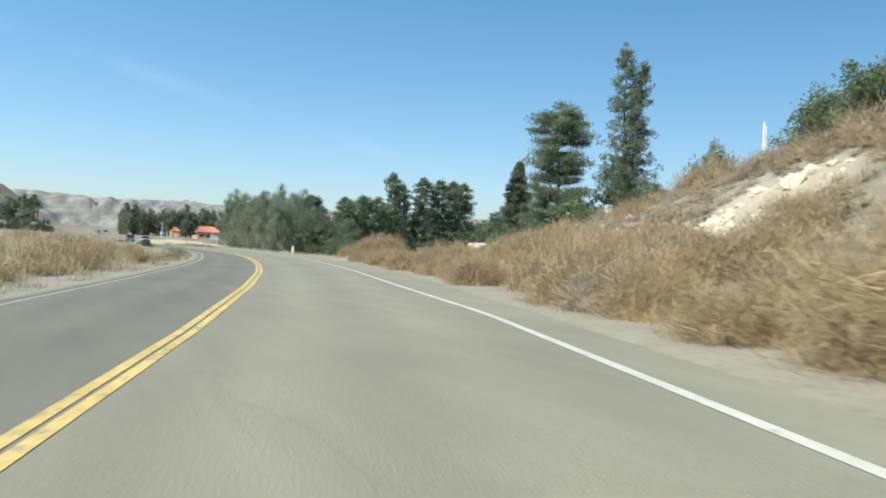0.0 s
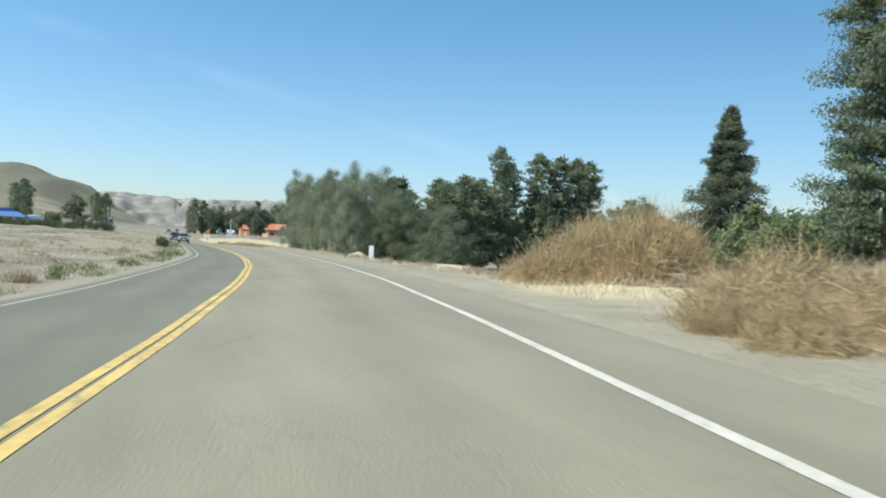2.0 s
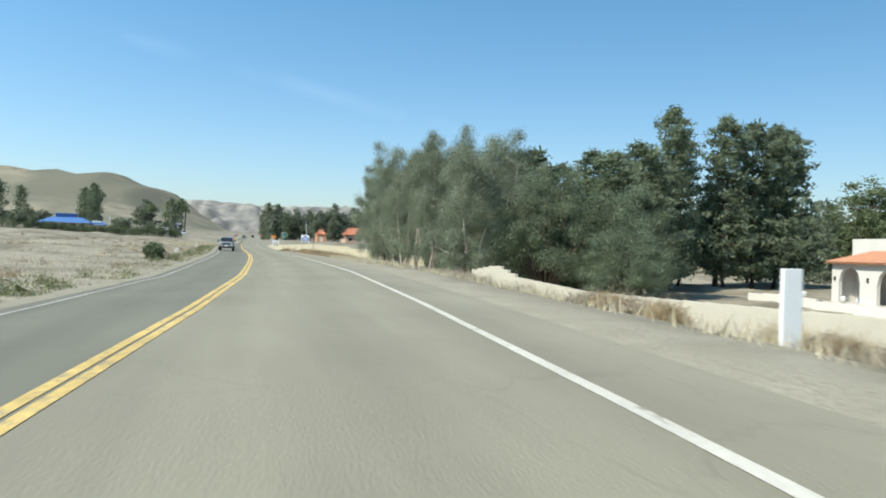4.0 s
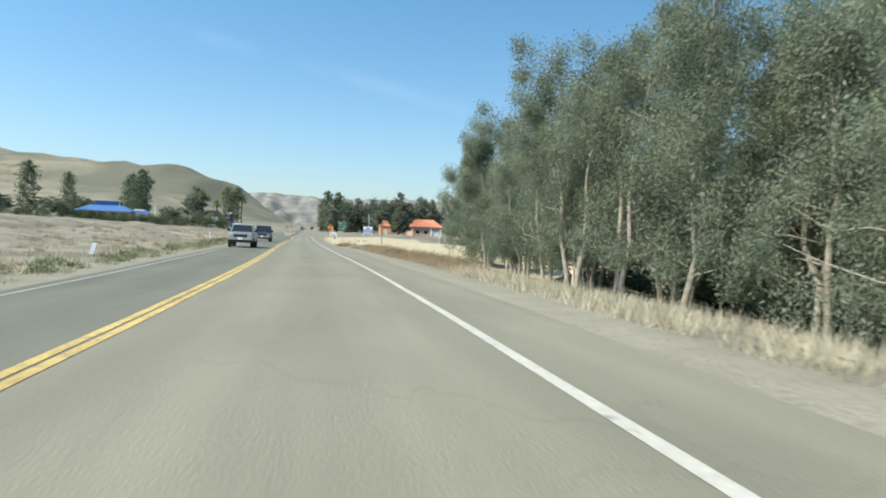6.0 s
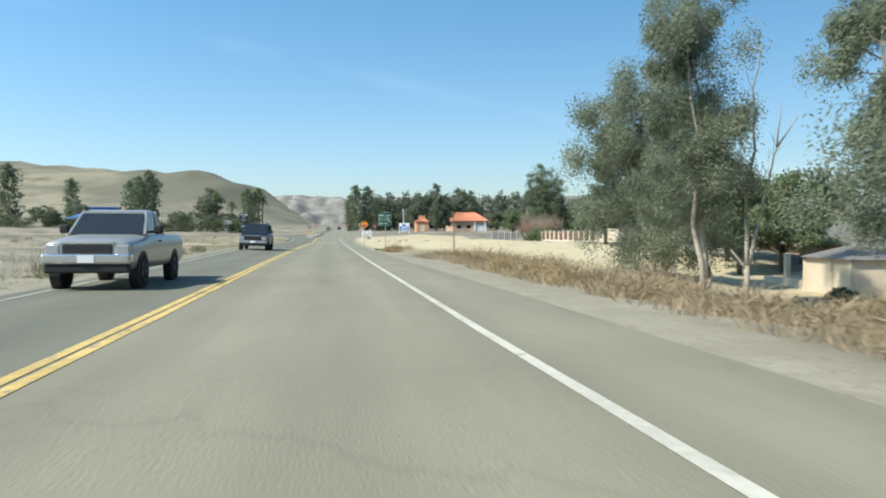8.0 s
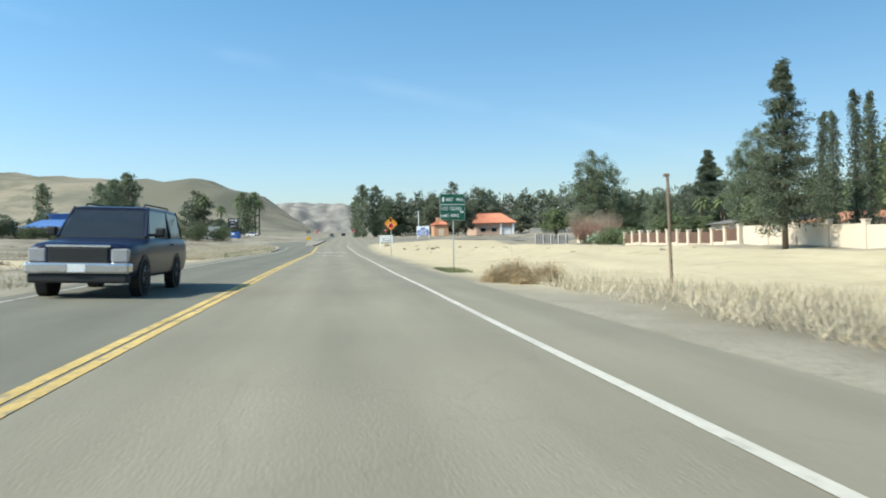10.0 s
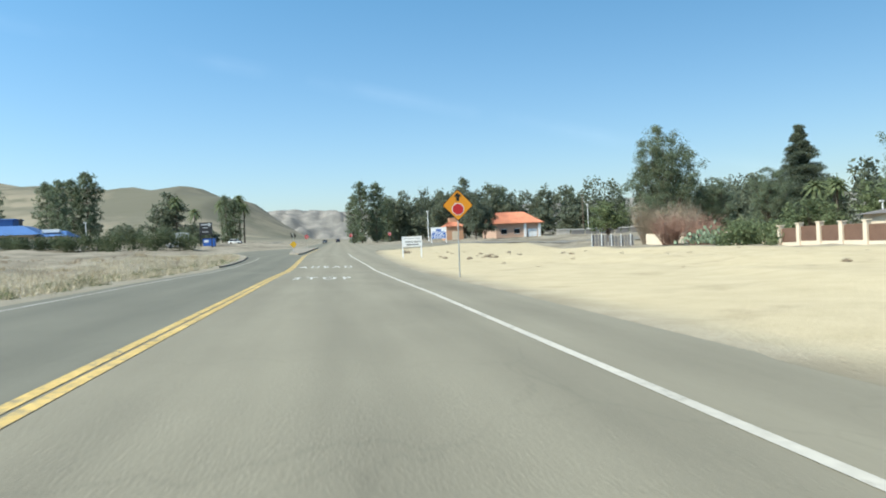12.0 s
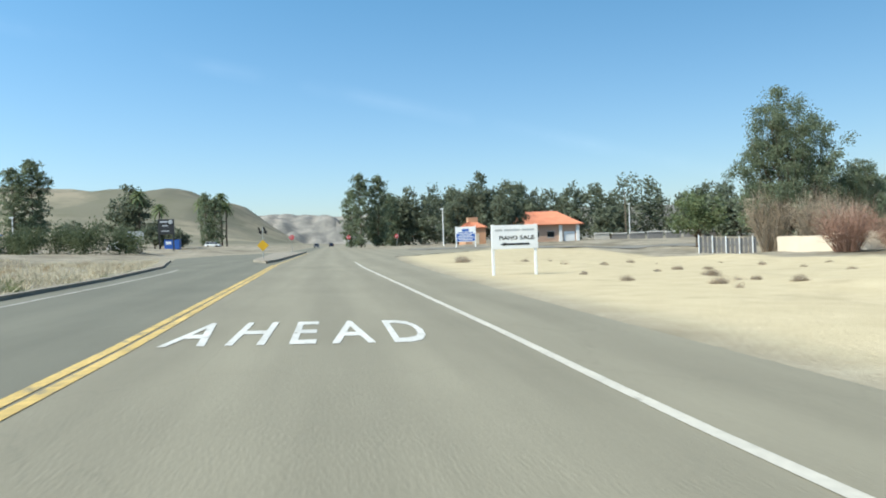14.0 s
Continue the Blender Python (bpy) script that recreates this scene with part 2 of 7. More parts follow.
def part(name, mesh, material, parent=None, label="", smooth=False):
    ob = new(name, mesh.data(name, material, smooth))
    if parent:
        ob.parent = parent
    if label:
        ob["label"] = label
    return ob


def thing(name, m, label, category, group=""):
    ob = new(name)
    ob.matrix_basis = m
    ob.empty_display_size = 0.3
    return tagged(ob, label, category, group)


def lerp(table, y):
    return np.interp(y, [a for a, _ in table], [b for _, b in table])


# ---------------------------------------------------------------- the lie of the land
PATH_Y = np.array([-420.0] + [r[2] for r in DRIVE] + [4200.0])
PATH_X = np.array([-18.05 - 147.2 * 0.3165] + [r[1] for r in DRIVE] + [4200 * 0.009])
BANK_Y = np.array([-420.0] + [r[2] for r in DRIVE] + [50.0, 110.0])
BANK = np.tan(np.radians([2.4] + [r[5] for r in DRIVE] + [-1.2, 0.0]))
YELLOW_L = ((-420, -1.8), (-264, -1.75), (-240, -1.7), (-199, -1.85), (-180, -2.1), (-153, -2.4), (-104, -2.4), (-55, -2.2), (-18, -2.3), (9, -2.45), (30, -2.95), (46, -3.4), (400, -3.7))
RIGHT_L = ((-420, 2.9), (-262, 2.95), (-252, 2.63), (-198, 2.29), (-152, 1.86), (-103, 1.88), (-55, 2.52), (-18, 2.65), (0, 2.45), (10, 2.28), (15, 2.14), (23, 1.92), (37, 1.52), (50, 1.4), (400, 1.4))
EDGE_R = ((-420, 3.9), (-262, 3.8), (-250, 4.2), (-197, 3.6), (-153, 3.15), (-104, 3.75), (-56, 4.4), (-18, 4.75), (0, 4.6), (13, 4.35), (27, 4.3), (45, 4.4), (64, 5.2), (85, 16), (92, 20), (120, 20), (127, 9), (140, 6), (4200, 6))
LEFT_L = ((-420, -6.2), (-256, -6.05), (-240, -5.95), (-222, -5.5), (-195, -5.2), (-178, -5.05), (-147, -5.5), (-115, -5.4), (-45, -5.95), (-12, -6.4), (0, -6.5), (15, -6.35), (25, -6.65), (34, -7.1), (42, -8.0), (400, -9.6))
EDGE_L = ((-420, -6.7), (-256, -6.5), (-240, -6.4), (-222, -5.95), (-195, -5.6), (-178, -5.5), (-147, -5.9), (-115, -5.8), (-60, -6.3), (-12, -6.9), (0, -7.05), (17, -7.1), (27, -7.6), (41, -8.9), (52, -11.0), (80, -16), (110, -16), (130, -8), (4200, -8))


def path_x(y):
    return np.interp(y, PATH_Y, PATH_X)


def rise(y):
    y = np.asarray(y, float)
    return 0.0155 * np.clip(y - 5, 0, None) - 0.0035 * np.clip(y - 420, 0, None)


def waves(x, y, wavelength, seed, n=9):
    """Smooth irregular relief between about -1 and 1."""
    rng = np.random.RandomState(seed)
    z = 0
    for _ in range(n):
        a, p, k = rng.uniform(0, 6.283), rng.uniform(0, 6.283), rng.uniform(0.6, 1.8) * 6.283 / wavelength
        z = z + np.sin(k * (x * np.cos(a) + y * np.sin(a)) + p)
    return z / n ** 0.5 / 1.5


def smooth(a, b, v):
    t = np.clip((v - a) / (b - a), 0, 1)
    return t * t * (3 - 2 * t)


RIGHT_LEVEL = ((-420, 9.4), (-290, 9.4), (-256, 8.4), (-240, 5.6), (-226, 2.5), (-214, 0.9), (-206, -0.8), (-195, -2.4), (-175, -3.4), (-125, -3.3), (-95, -2.4), (-77, -2.25), (-70, -1.3), (-62, -1.05), (-52, -0.9), (-42, -0.4), (-20, 0.05), (20, -0.2), (45, -0.8), (78, -1.25), (100, -0.95), (125, -0.35), (150, 0.0), (4200, 0))
RIGHT_WIDE = ((-420, 24), (-226, 24), (-206, 16), (-195, 12), (-150, 12), (-120, 16), (-95, 12), (-60, 14), (20, 18), (80, 22), (150, 30), (4200, 30))


def land(x, y):
    """Height of the ground."""
    x, y = np.asarray(x, float), np.asarray(y, float)
    l = x - path_x(y)
    er, el = lerp(EDGE_R, y), lerp(EDGE_L, y)
    inner = np.clip(l, el - 1.0, er + 1.0)
    z = rise(y) + inner * np.interp(y, BANK_Y, BANK)
    r = np.clip(l - er - 1.0, 0, None)
    z = z + lerp(RIGHT_LEVEL, y) * smooth(0, 1, r / lerp(RIGHT_WIDE, y))
    q = np.clip(el - 1.5 - l, 0, None)
    slope = np.interp(y, (-420, -260, -200, -120, -60, 200, 600), (0.0, 0.0, 0.02, 0.02, 0.03, 0.045, 0.02))
    z = z + slope * (np.clip(q, 0, 90) + 0.25 * np.clip(q - 90, 0, 300)) * smooth(0, 12, q)
    rough = smooth(1.5, 12, r) + smooth(1.5, 12, q)
    z = z + rough * (0.22 * waves(x, y, 14, 3) + 0.1 * waves(x, y, 4.5, 4))
    z = z + 0.4 * smooth(6, 18, q) * smooth(70, 30, q) * waves(x, y, 21, 61)
    z = z - 1.2 * smooth(20, 29, l) * smooth(-104, -88, y) * smooth(-48, -60, y)
    # a grassy bank beside the bend and a low knoll in the field
    z = z + 0.7 * smooth(1, 4, q) * smooth(17, 8, q) * smooth(-275, -262, y) * smooth(-208, -222, y)
    z = z + 1.0 * np.exp(-((x + 36) / 14) ** 2 - ((y + 45) / 9) ** 2)
    # hills: two smooth ridges on the left, bluffs far ahead, a low range to the right
    d = np.clip(y - 700, 0, None)
    front = 124 * np.exp(-((y - 1560) / 420) ** 2) * smooth(-40, -330, x + 0.18 * (y - 1500) + 60 * waves(x, y, 700, 5)) ** 0.8
    back = 98 * np.exp(-((y - 2250) / 420) ** 2) * smooth(-330, -820, x + 90 * waves(x, y, 900, 6))
    gully = 1 - 0.13 * np.abs(waves(x, y, 330, 7))
    z = z + (front + back) * gully
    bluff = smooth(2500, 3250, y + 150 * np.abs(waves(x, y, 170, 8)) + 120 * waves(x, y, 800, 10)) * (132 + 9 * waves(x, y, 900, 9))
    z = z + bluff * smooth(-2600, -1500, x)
    z = z + 22 * smooth(-300, -900, x) * smooth(-200, 700, y) * (0.6 + 0.4 * waves(x, y, 500, 12))
    return z


def at(x, y):
    return float(land(x, y))


def lane(l, y, up=0.0):
    """A point on the road: l metres to the right of the eye's line."""
    x = float(path_x(y)) + l
    return (x, y, float(rise(y) + l * np.interp(y, BANK_Y, BANK)) + up)


# ---------------------------------------------------------------- ground
def ground_material():
    m = bpy.data.materials.new("ground")
    m.use_nodes = True
    n, l = m.node_tree.nodes, m.node_tree.links
    b = n["Principled BSDF"]
    b.inputs["Roughness"].default_value = 0.95
    b.inputs["Specular IOR Level"].default_value = 0.15
    place = n.new("ShaderNodeNewGeometry")

    def tex(scale, detail=6, rough=0.6):
        t = n.new("ShaderNodeTexNoise")
        t.inputs["Scale"].default_value, t.inputs["Detail"].default_value, t.inputs["Roughness"].default_value = scale, detail, rough
        l.new(place.outputs["Position"], t.inputs["Vector"])
        return t.outputs["Fac"]

    def blend(fac, a, c, lo=None, hi=None):
        if lo is not None:
            r = n.new("ShaderNodeMapRange")
            l.new(fac, r.inputs[0])
            r.inputs[1].default_value, r.inputs[2].default_value = lo, hi
            fac = r.outputs[0]
        x = n.new("ShaderNodeMix")
        x.data_type = "RGBA"
        l.new(fac, x.inputs[0])
        for k, v in ((6, a), (7, c)):
            if isinstance(v, tuple):
                x.inputs[k].default_value = (*v, 1)
            else:
                l.new(v, x.inputs[k])
        return x.outputs[2]

    def mask(name):
        a = n.new("ShaderNodeAttribute")
        a.attribute_name = name
        return a.outputs["Fac"]

    fine, mid, wide = tex(9), tex(0.9), tex(0.12)
    straw = blend(mid, (0.265, 0.235, 0.18), (0.36, 0.325, 0.25), 0.35, 0.65)
    straw = blend(wide, straw, (0.18, 0.158, 0.115), 0.44, 0.6)
    straw = blend(fine, straw, (0.2, 0.155, 0.1), 0.55, 0.75)
    sand = blend(mid, (0.47, 0.395, 0.25), (0.55, 0.47, 0.31), 0.3, 0.7)
    sand = blend(fine, sand, (0.42, 0.33, 0.215), 0.58, 0.8)
    sand = blend(tex(0.33, 7, 0.65), sand, (0.38, 0.31, 0.2), 0.56, 0.72)
    dirt = blend(mid, (0.26, 0.235, 0.175), (0.33, 0.3, 0.23), 0.3, 0.7)
    dirt = blend(fine, dirt, (0.2, 0.165, 0.125), 0.55, 0.75)
    rock = blend(fine, (0.5, 0.42, 0.31), (0.32, 0.25, 0.175), 0.4, 0.65)
    fold, vast = tex(0.02, 8), tex(0.0035, 6)
    hill = blend(vast, (0.165, 0.158, 0.115), (0.285, 0.25, 0.18), 0.44, 0.56)
    hill = blend(fold, hill, (0.15, 0.145, 0.1), 0.48, 0.68)
    # the bluffs' paler grey carries distance haze in the base colour
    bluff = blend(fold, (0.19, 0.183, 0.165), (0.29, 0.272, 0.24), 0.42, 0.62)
    c = blend(mask("sand"), straw, sand)
    c = blend(mask("verge"), c, dirt)
    c = blend(mask("scar"), c, rock)
    c = blend(mask("hill"), c, hill)
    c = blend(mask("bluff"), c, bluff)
    l.new(c, b.inputs["Base Color"])
    bump = n.new("ShaderNodeBump")
    bump.inputs["Strength"].default_value, bump.inputs["Distance"].default_value = 0.5, 0.06
    l.new(fine, bump.inputs["Height"])
    l.new(bump.outputs[0], b.inputs["Normal"])
    return m


def steps(*spans):
    out = []
    for a, b, d in spans:
        out.extend(np.arange(a, b, d))
    return np.array(out + [spans[-1][1]])


def build_ground():
    ls = steps((-3200, -300, 50), (-300, -60, 10), (-60, -16, 2), (-16, 16, 0.5), (16, 60, 1.5), (60, 300, 10), (300, 3200, 50))
    ys = steps((-700, -420, 40), (-420, -280, 5), (-280, 60, 2), (60, 400, 5), (400, 4200, 38))
    L, Y = np.meshgrid(ls, ys)
    X = L + np.interp(Y, PATH_Y, PATH_X) * np.clip(1.3 - np.abs(L) / 400, 0, 1)
    Z = land(X, Y)
    lat = X - path_x(Y)
    er, el = lerp(EDGE_R, Y), lerp(EDGE_L, Y)
    under = (lat < er - 0.15) & (lat > el + 0.15)
    Z = np.where(under, Z - 0.06, Z)
    ny, nl = L.shape
    me = bpy.data.meshes.new("ground")
    idx = np.arange(ny * nl).reshape(ny, nl)
    quads = np.stack([idx[:-1, :-1], idx[:-1, 1:], idx[1:, 1:], idx[1:, :-1]], -1).reshape(-1, 4)
    me.from_pydata(np.stack([X, Y, Z], -1).reshape(-1, 3).tolist(), [], quads.tolist())
    r, q = lat - er, el - lat
    sand = smooth(-66, -48, Y + 5 * waves(X, Y, 20, 31)) * smooth(110, 95, Y) * smooth(-0.5, 1.5, r) * smooth(38, 36, X)
    sand = np.maximum(sand, 0.9 * smooth(-88, -70, Y) * smooth(-40, -52, Y) * smooth(9, 11, lat + waves(X, Y, 9, 32)) * smooth(40, 34, X))
    sand = np.maximum(sand, 0.95 * smooth(8, 6, np.abs(Y + 33 - 0.5 * np.clip(6 - q, 0, 6))) * smooth(0, 1, q) * smooth(20, 12, q))
    sand = np.maximum(sand, smooth(4.5, 2.5, np.abs(Y + 216 - 0.3 * r)) * smooth(0, 1, r) * smooth(30, 20, r))
    verge = np.maximum(smooth(2.2, 0.6, r + 0.5 * waves(X, Y, 5, 33)), 0) * smooth(-0.5, 0, r) * (1 - 0.75 * smooth(-62, -50, Y)) + smooth(2.0, 0.5, q + 0.4 * waves(X, Y, 5, 34)) * smooth(-0.5, 0, q)
    scar = smooth(-222, -232, Y) * smooth(0.45, 0.8, waves(X, Y, 9, 35) + 0.35 * waves(X, Y, 2.5, 36)) * smooth(4, 9, r) * smooth(26, 18, r)
    for cx, cy, rx, ry in ((-0.9, -256.3, 1.6, 2.2), (2.3, -256.0, 2.1, 3.0)):
        scar = np.maximum(scar, smooth(1.3, 0.6, np.hypot((X - cx) / rx, (Y - cy) / ry) + 0.25 * waves(X, Y, 2.0, 37)))
    hill = smooth(400, 900, Y) + smooth(250, 500, np.abs(X))
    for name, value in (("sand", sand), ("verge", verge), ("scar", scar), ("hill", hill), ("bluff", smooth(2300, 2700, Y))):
        a = me.attributes.new(name, "FLOAT", "POINT")
        a.data.foreach_set("value", np.clip(value, 0, 1).reshape(-1).astype(np.float32))
    me.polygons.foreach_set("use_smooth", [True] * len(me.polygons))
    me.materials.append(ground_material())
    ob = new("ground", me)
    return tagged(ob, "dry straw-coloured ground with sandy lots and bare tan hills", "ground", kind="structure")


build_ground()


# ---------------------------------------------------------------- road
def ribbon(mesh, ys, left, right, up, cross=1, fall=0.0):
    """A strip along the road between two lateral offsets given as functions of y."""
    n = cross + 1
    v = []
    for y in ys:
        a, b = left(y), right(y)
        v += [lane(a + (b - a) * k / cross, y, up) for k in range(n)]
    if fall:
        rows = len(ys)
        v2 = []
        for i, y in enumerate(ys):
            row = v[i * n:(i + 1) * n]
            v2 += [(row[0][0], row[0][1], row[0][2] - fall)] + row + [(row[-1][0], row[-1][1], row[-1][2] - fall)]
        v, n = v2, n + 2
    mesh.add(v, [(i * n + k, i * n + k + 1, (i + 1) * n + k + 1, (i + 1) * n + k) for i in range(len(ys) - 1) for k in range(n - 1)])


def along(a, b, d=2.0):
    return list(np.arange(a, b, d)) + [b]


def off(table, d=0.0):
    return lambda y: float(lerp(table, y)) + d


road_mesh = Mesh()
ribbon(road_mesh, along(-420, 150, 1.5) + along(156, 420, 8) + along(460, 1400, 40), off(EDGE_L), off(EDGE_R), 0.0, 8, 0.2)
road = part("road", road_mesh, ASPHALT)
where = np.array(road_mesh.v)
tracks = road.data.attributes.new("across", "FLOAT", "POINT")
tracks.data.foreach_set("value", (where[:, 0] - path_x(where[:, 1]) - lerp(YELLOW_L, where[:, 1])).astype(np.float32))


def wear_and_veil(m):
    """Paler wheel tracks and a darker oil strip along each lane, broken up by noise, and a reflection veil on the right
    lane.
    """
    n, l = m.node_tree.nodes, m.node_tree.links
    b = n["Principled BSDF"]
    old = b.inputs["Base Color"].links[0].from_socket
    a, geo = n.new("ShaderNodeAttribute"), n.new("ShaderNodeNewGeometry")
    a.attribute_name = "across"
    blur, speck = n.new("ShaderNodeTexNoise"), n.new("ShaderNodeTexNoise")
    blur.inputs["Scale"].default_value, blur.inputs["Detail"].default_value = 0.35, 4
    speck.inputs["Scale"].default_value, speck.inputs["Detail"].default_value = 2.2, 6
    long = n.new("ShaderNodeVectorMath")
    long.operation = "MULTIPLY"
    long.inputs[1].default_value = (1.0, 0.09, 1.0)
    l.new(geo.outputs["Position"], long.inputs[0])
    for t in (blur, speck):
        l.new(long.outputs[0], t.inputs["Vector"])
    k = n.new("ShaderNodeMath")
    k.operation = "MULTIPLY_ADD"
    l.new(blur.outputs["Fac"], k.inputs[0])
    k.inputs[1].default_value = 0.7
    l.new(a.outputs["Fac"], k.inputs[2])
    s = n.new("ShaderNodeMath")
    s.operation = "MULTIPLY"
    l.new(k.outputs[0], s.inputs[0])
    s.inputs[1].default_value = 3.4
    c = n.new("ShaderNodeMath")
    c.operation = "COSINE"
    l.new(s.outputs[0], c.inputs[0])
    r = n.new("ShaderNodeMapRange")
    l.new(c.outputs[0], r.inputs[0])
    r.inputs[1].default_value, r.inputs[2].default_value, r.inputs[3].default_value, r.inputs[4].default_value = -1, 1, 0.93, 1.05
    q = n.new("ShaderNodeMapRange")
    l.new(speck.outputs["Fac"], q.inputs[0])
    q.inputs[1].default_value, q.inputs[2].default_value, q.inputs[3].default_value, q.inputs[4].default_value = 0.35, 0.65, 0.95, 1.05
    p = n.new("ShaderNodeMath")
    p.operation = "MULTIPLY"
    l.new(r.outputs[0], p.inputs[0])
    l.new(q.outputs[0], p.inputs[1])
    # hairline cracks, bent by noise
    bend, cell, gap, dark = n.new("ShaderNodeVectorMath"), n.new("ShaderNodeTexVoronoi"), n.new("ShaderNodeMapRange"), n.new("ShaderNodeMath")
    bend.operation, dark.operation = "MULTIPLY_ADD", "MULTIPLY"
    l.new(speck.outputs["Color"], bend.inputs[0])
    bend.inputs[1].default_value = (1.6, 1.6, 0)
    l.new(geo.outputs["Position"], bend.inputs[2])
    cell.feature = "DISTANCE_TO_EDGE"
    cell.inputs["Scale"].default_value = 0.22
    l.new(bend.outputs[0], cell.inputs["Vector"])
    l.new(cell.outputs["Distance"], gap.inputs[0])
    gap.inputs[1].default_value, gap.inputs[2].default_value, gap.inputs[3].default_value, gap.inputs[4].default_value = 0.0, 0.006, 0.9, 1.0
    l.new(p.outputs[0], dark.inputs[0])
    l.new(gap.outputs[0], dark.inputs[1])
    # the right lane's paler, warmer colour partly paints in a windscreen reflection
    lanes, veiled = n.new("ShaderNodeMapRange"), n.new("ShaderNodeMix")
    lanes.inputs[1].default_value, lanes.inputs[2].default_value = -0.1, 0.15
    l.new(a.outputs["Fac"], lanes.inputs[0])
    veiled.data_type, veiled.blend_type = "RGBA", "MULTIPLY"
    veiled.inputs[0].default_value = 1.0
    hue = n.new("ShaderNodeMix")
    hue.data_type = "RGBA"
    hue.inputs[6].default_value, hue.inputs[7].default_value = (0.95, 0.96, 0.97, 1), (1.42, 1.36, 1.33, 1)
    l.new(lanes.outputs[0], hue.inputs[0])
    l.new(old, veiled.inputs[6])
    l.new(hue.outputs[2], veiled.inputs[7])
    v = n.new("ShaderNodeVectorMath")
    v.operation = "SCALE"
    l.new(veiled.outputs[2], v.inputs[0])
    l.new(dark.outputs[0], v.inputs["Scale"])
    l.new(v.outputs[0], b.inputs["Base Color"])


wear_and_veil(ASPHALT)
tagged(road, "worn grey asphalt two-lane road curving into a straight", "road", kind="structure")


def paint(name, label, ys, table, offset, width, material):
    me = Mesh()
    ribbon(me, ys, off(table, offset - width / 2), off(table, offset + width / 2), 0.006)
    ob = part(name, me, material)
    return tagged(ob, label, "road marking", kind="structure")


paint("center_line", "faded double yellow centre line on the asphalt", along(-420, 44, 1.5), YELLOW_L, -0.09, 0.13, YELLOW)
paint("center_line", "faded double yellow centre line on the asphalt", along(-420, 104, 1.5), YELLOW_L, 0.09, 0.13, YELLOW)
paint("edge_line_right", "solid white edge line beside the shoulder", along(-420, 48, 1.5), RIGHT_L, 0.0, 0.13, WHITE_LINE)
paint("edge_line_left", "worn white edge line beside the dirt verge", along(-420, 38, 1.5), LEFT_L, 0.0, 0.1, WORN_LINE)

side_road = Mesh()
xs = list(np.arange(12.0, 150.0, 3.0))
for x in xs:
    for k in range(7):
        y = 101.0 + 0.06 * (x - 12) + 1.6 * k
        side_road.v.append((x, y, at(x, y) + 0.05))
side_road.f = [(7 * i + k, 7 * (i + 1) + k, 7 * (i + 1) + k + 1, 7 * i + k + 1) for i in range(len(xs) - 1) for k in range(6)]
tagged(part("side_road", side_road, SIDE_ASPHALT), "grey asphalt side road past the sandy lot", "road", kind="structure")


# ---------------------------------------------------------------- vegetation
def rand_unit(rng, n):
    v = rng.normal(size=(n, 3))
    return v / np.linalg.norm(v, axis=1, keepdims=True)


def leaves(mesh, rng, centres, radii, count, size, ratio=0.45, droop=0.0, squash=0.8):
    """Fills clumps with small flat leaves. droop: how far they hang."""
    for c, r in zip(centres, radii):
        n = max(4, int(count * (0.7 + 0.6 * rng.rand())))
        p = rng.normal(size=(n, 3)) * 0.5
        p *= np.minimum(1.25 / np.maximum(np.linalg.norm(p, axis=1, keepdims=True), 1e-6), 1.0)
        p *= np.array([r, r, r * squash])
        if droop:
            p[:, 2] -= droop * r * rng.rand(n) ** 1.5 * 1.4
        p += np.array(c)
        u = rand_unit(rng, n)
        u[:, 2] = u[:, 2] * (1 - min(droop, 0.7)) - droop
        u /= np.linalg.norm(u, axis=1, keepdims=True)
        w = np.cross(u, rand_unit(rng, n))
        w /= np.maximum(np.linalg.norm(w, axis=1, keepdims=True), 1e-6)
        s = size * (0.6 + 0.8 * rng.rand(n, 1))
        a, b = u * s, w * s * ratio
        k = len(mesh.v)
        quad = np.stack([p - a, p + b * 0.9 - a * 0.1, p + a, p - b * 0.9 - a * 0.1], 1).reshape(-1, 3)
        mesh.v.extend(map(tuple, quad.tolist()))
        mesh.f.extend((k + 4 * i, k + 4 * i + 1, k + 4 * i + 2, k + 4 * i + 3) for i in range(n))


def limb(mesh, rng, a, b, r0, r1, wobble=0.15, sides=6, n=4):
    a, b = np.array(a, float), np.array(b, float)
    d = np.linalg.norm(b - a)
    pts = [a + (b - a) * t + (rng.normal(size=3) * wobble * d * 0.25 if 0 < t < 1 else 0) for t in np.linspace(0, 1, n)]
    mesh.tube(pts, list(np.linspace(r0, r1, n)), sides)
    return pts


def make_tree(name, m, label, category, wood, crown, bark, leaf, group=""):
    ob = thing(name, m, label, category, group)
    part("trunk", wood, bark, ob, smooth=True)
    part("crown", crown, leaf, ob)
    return ob


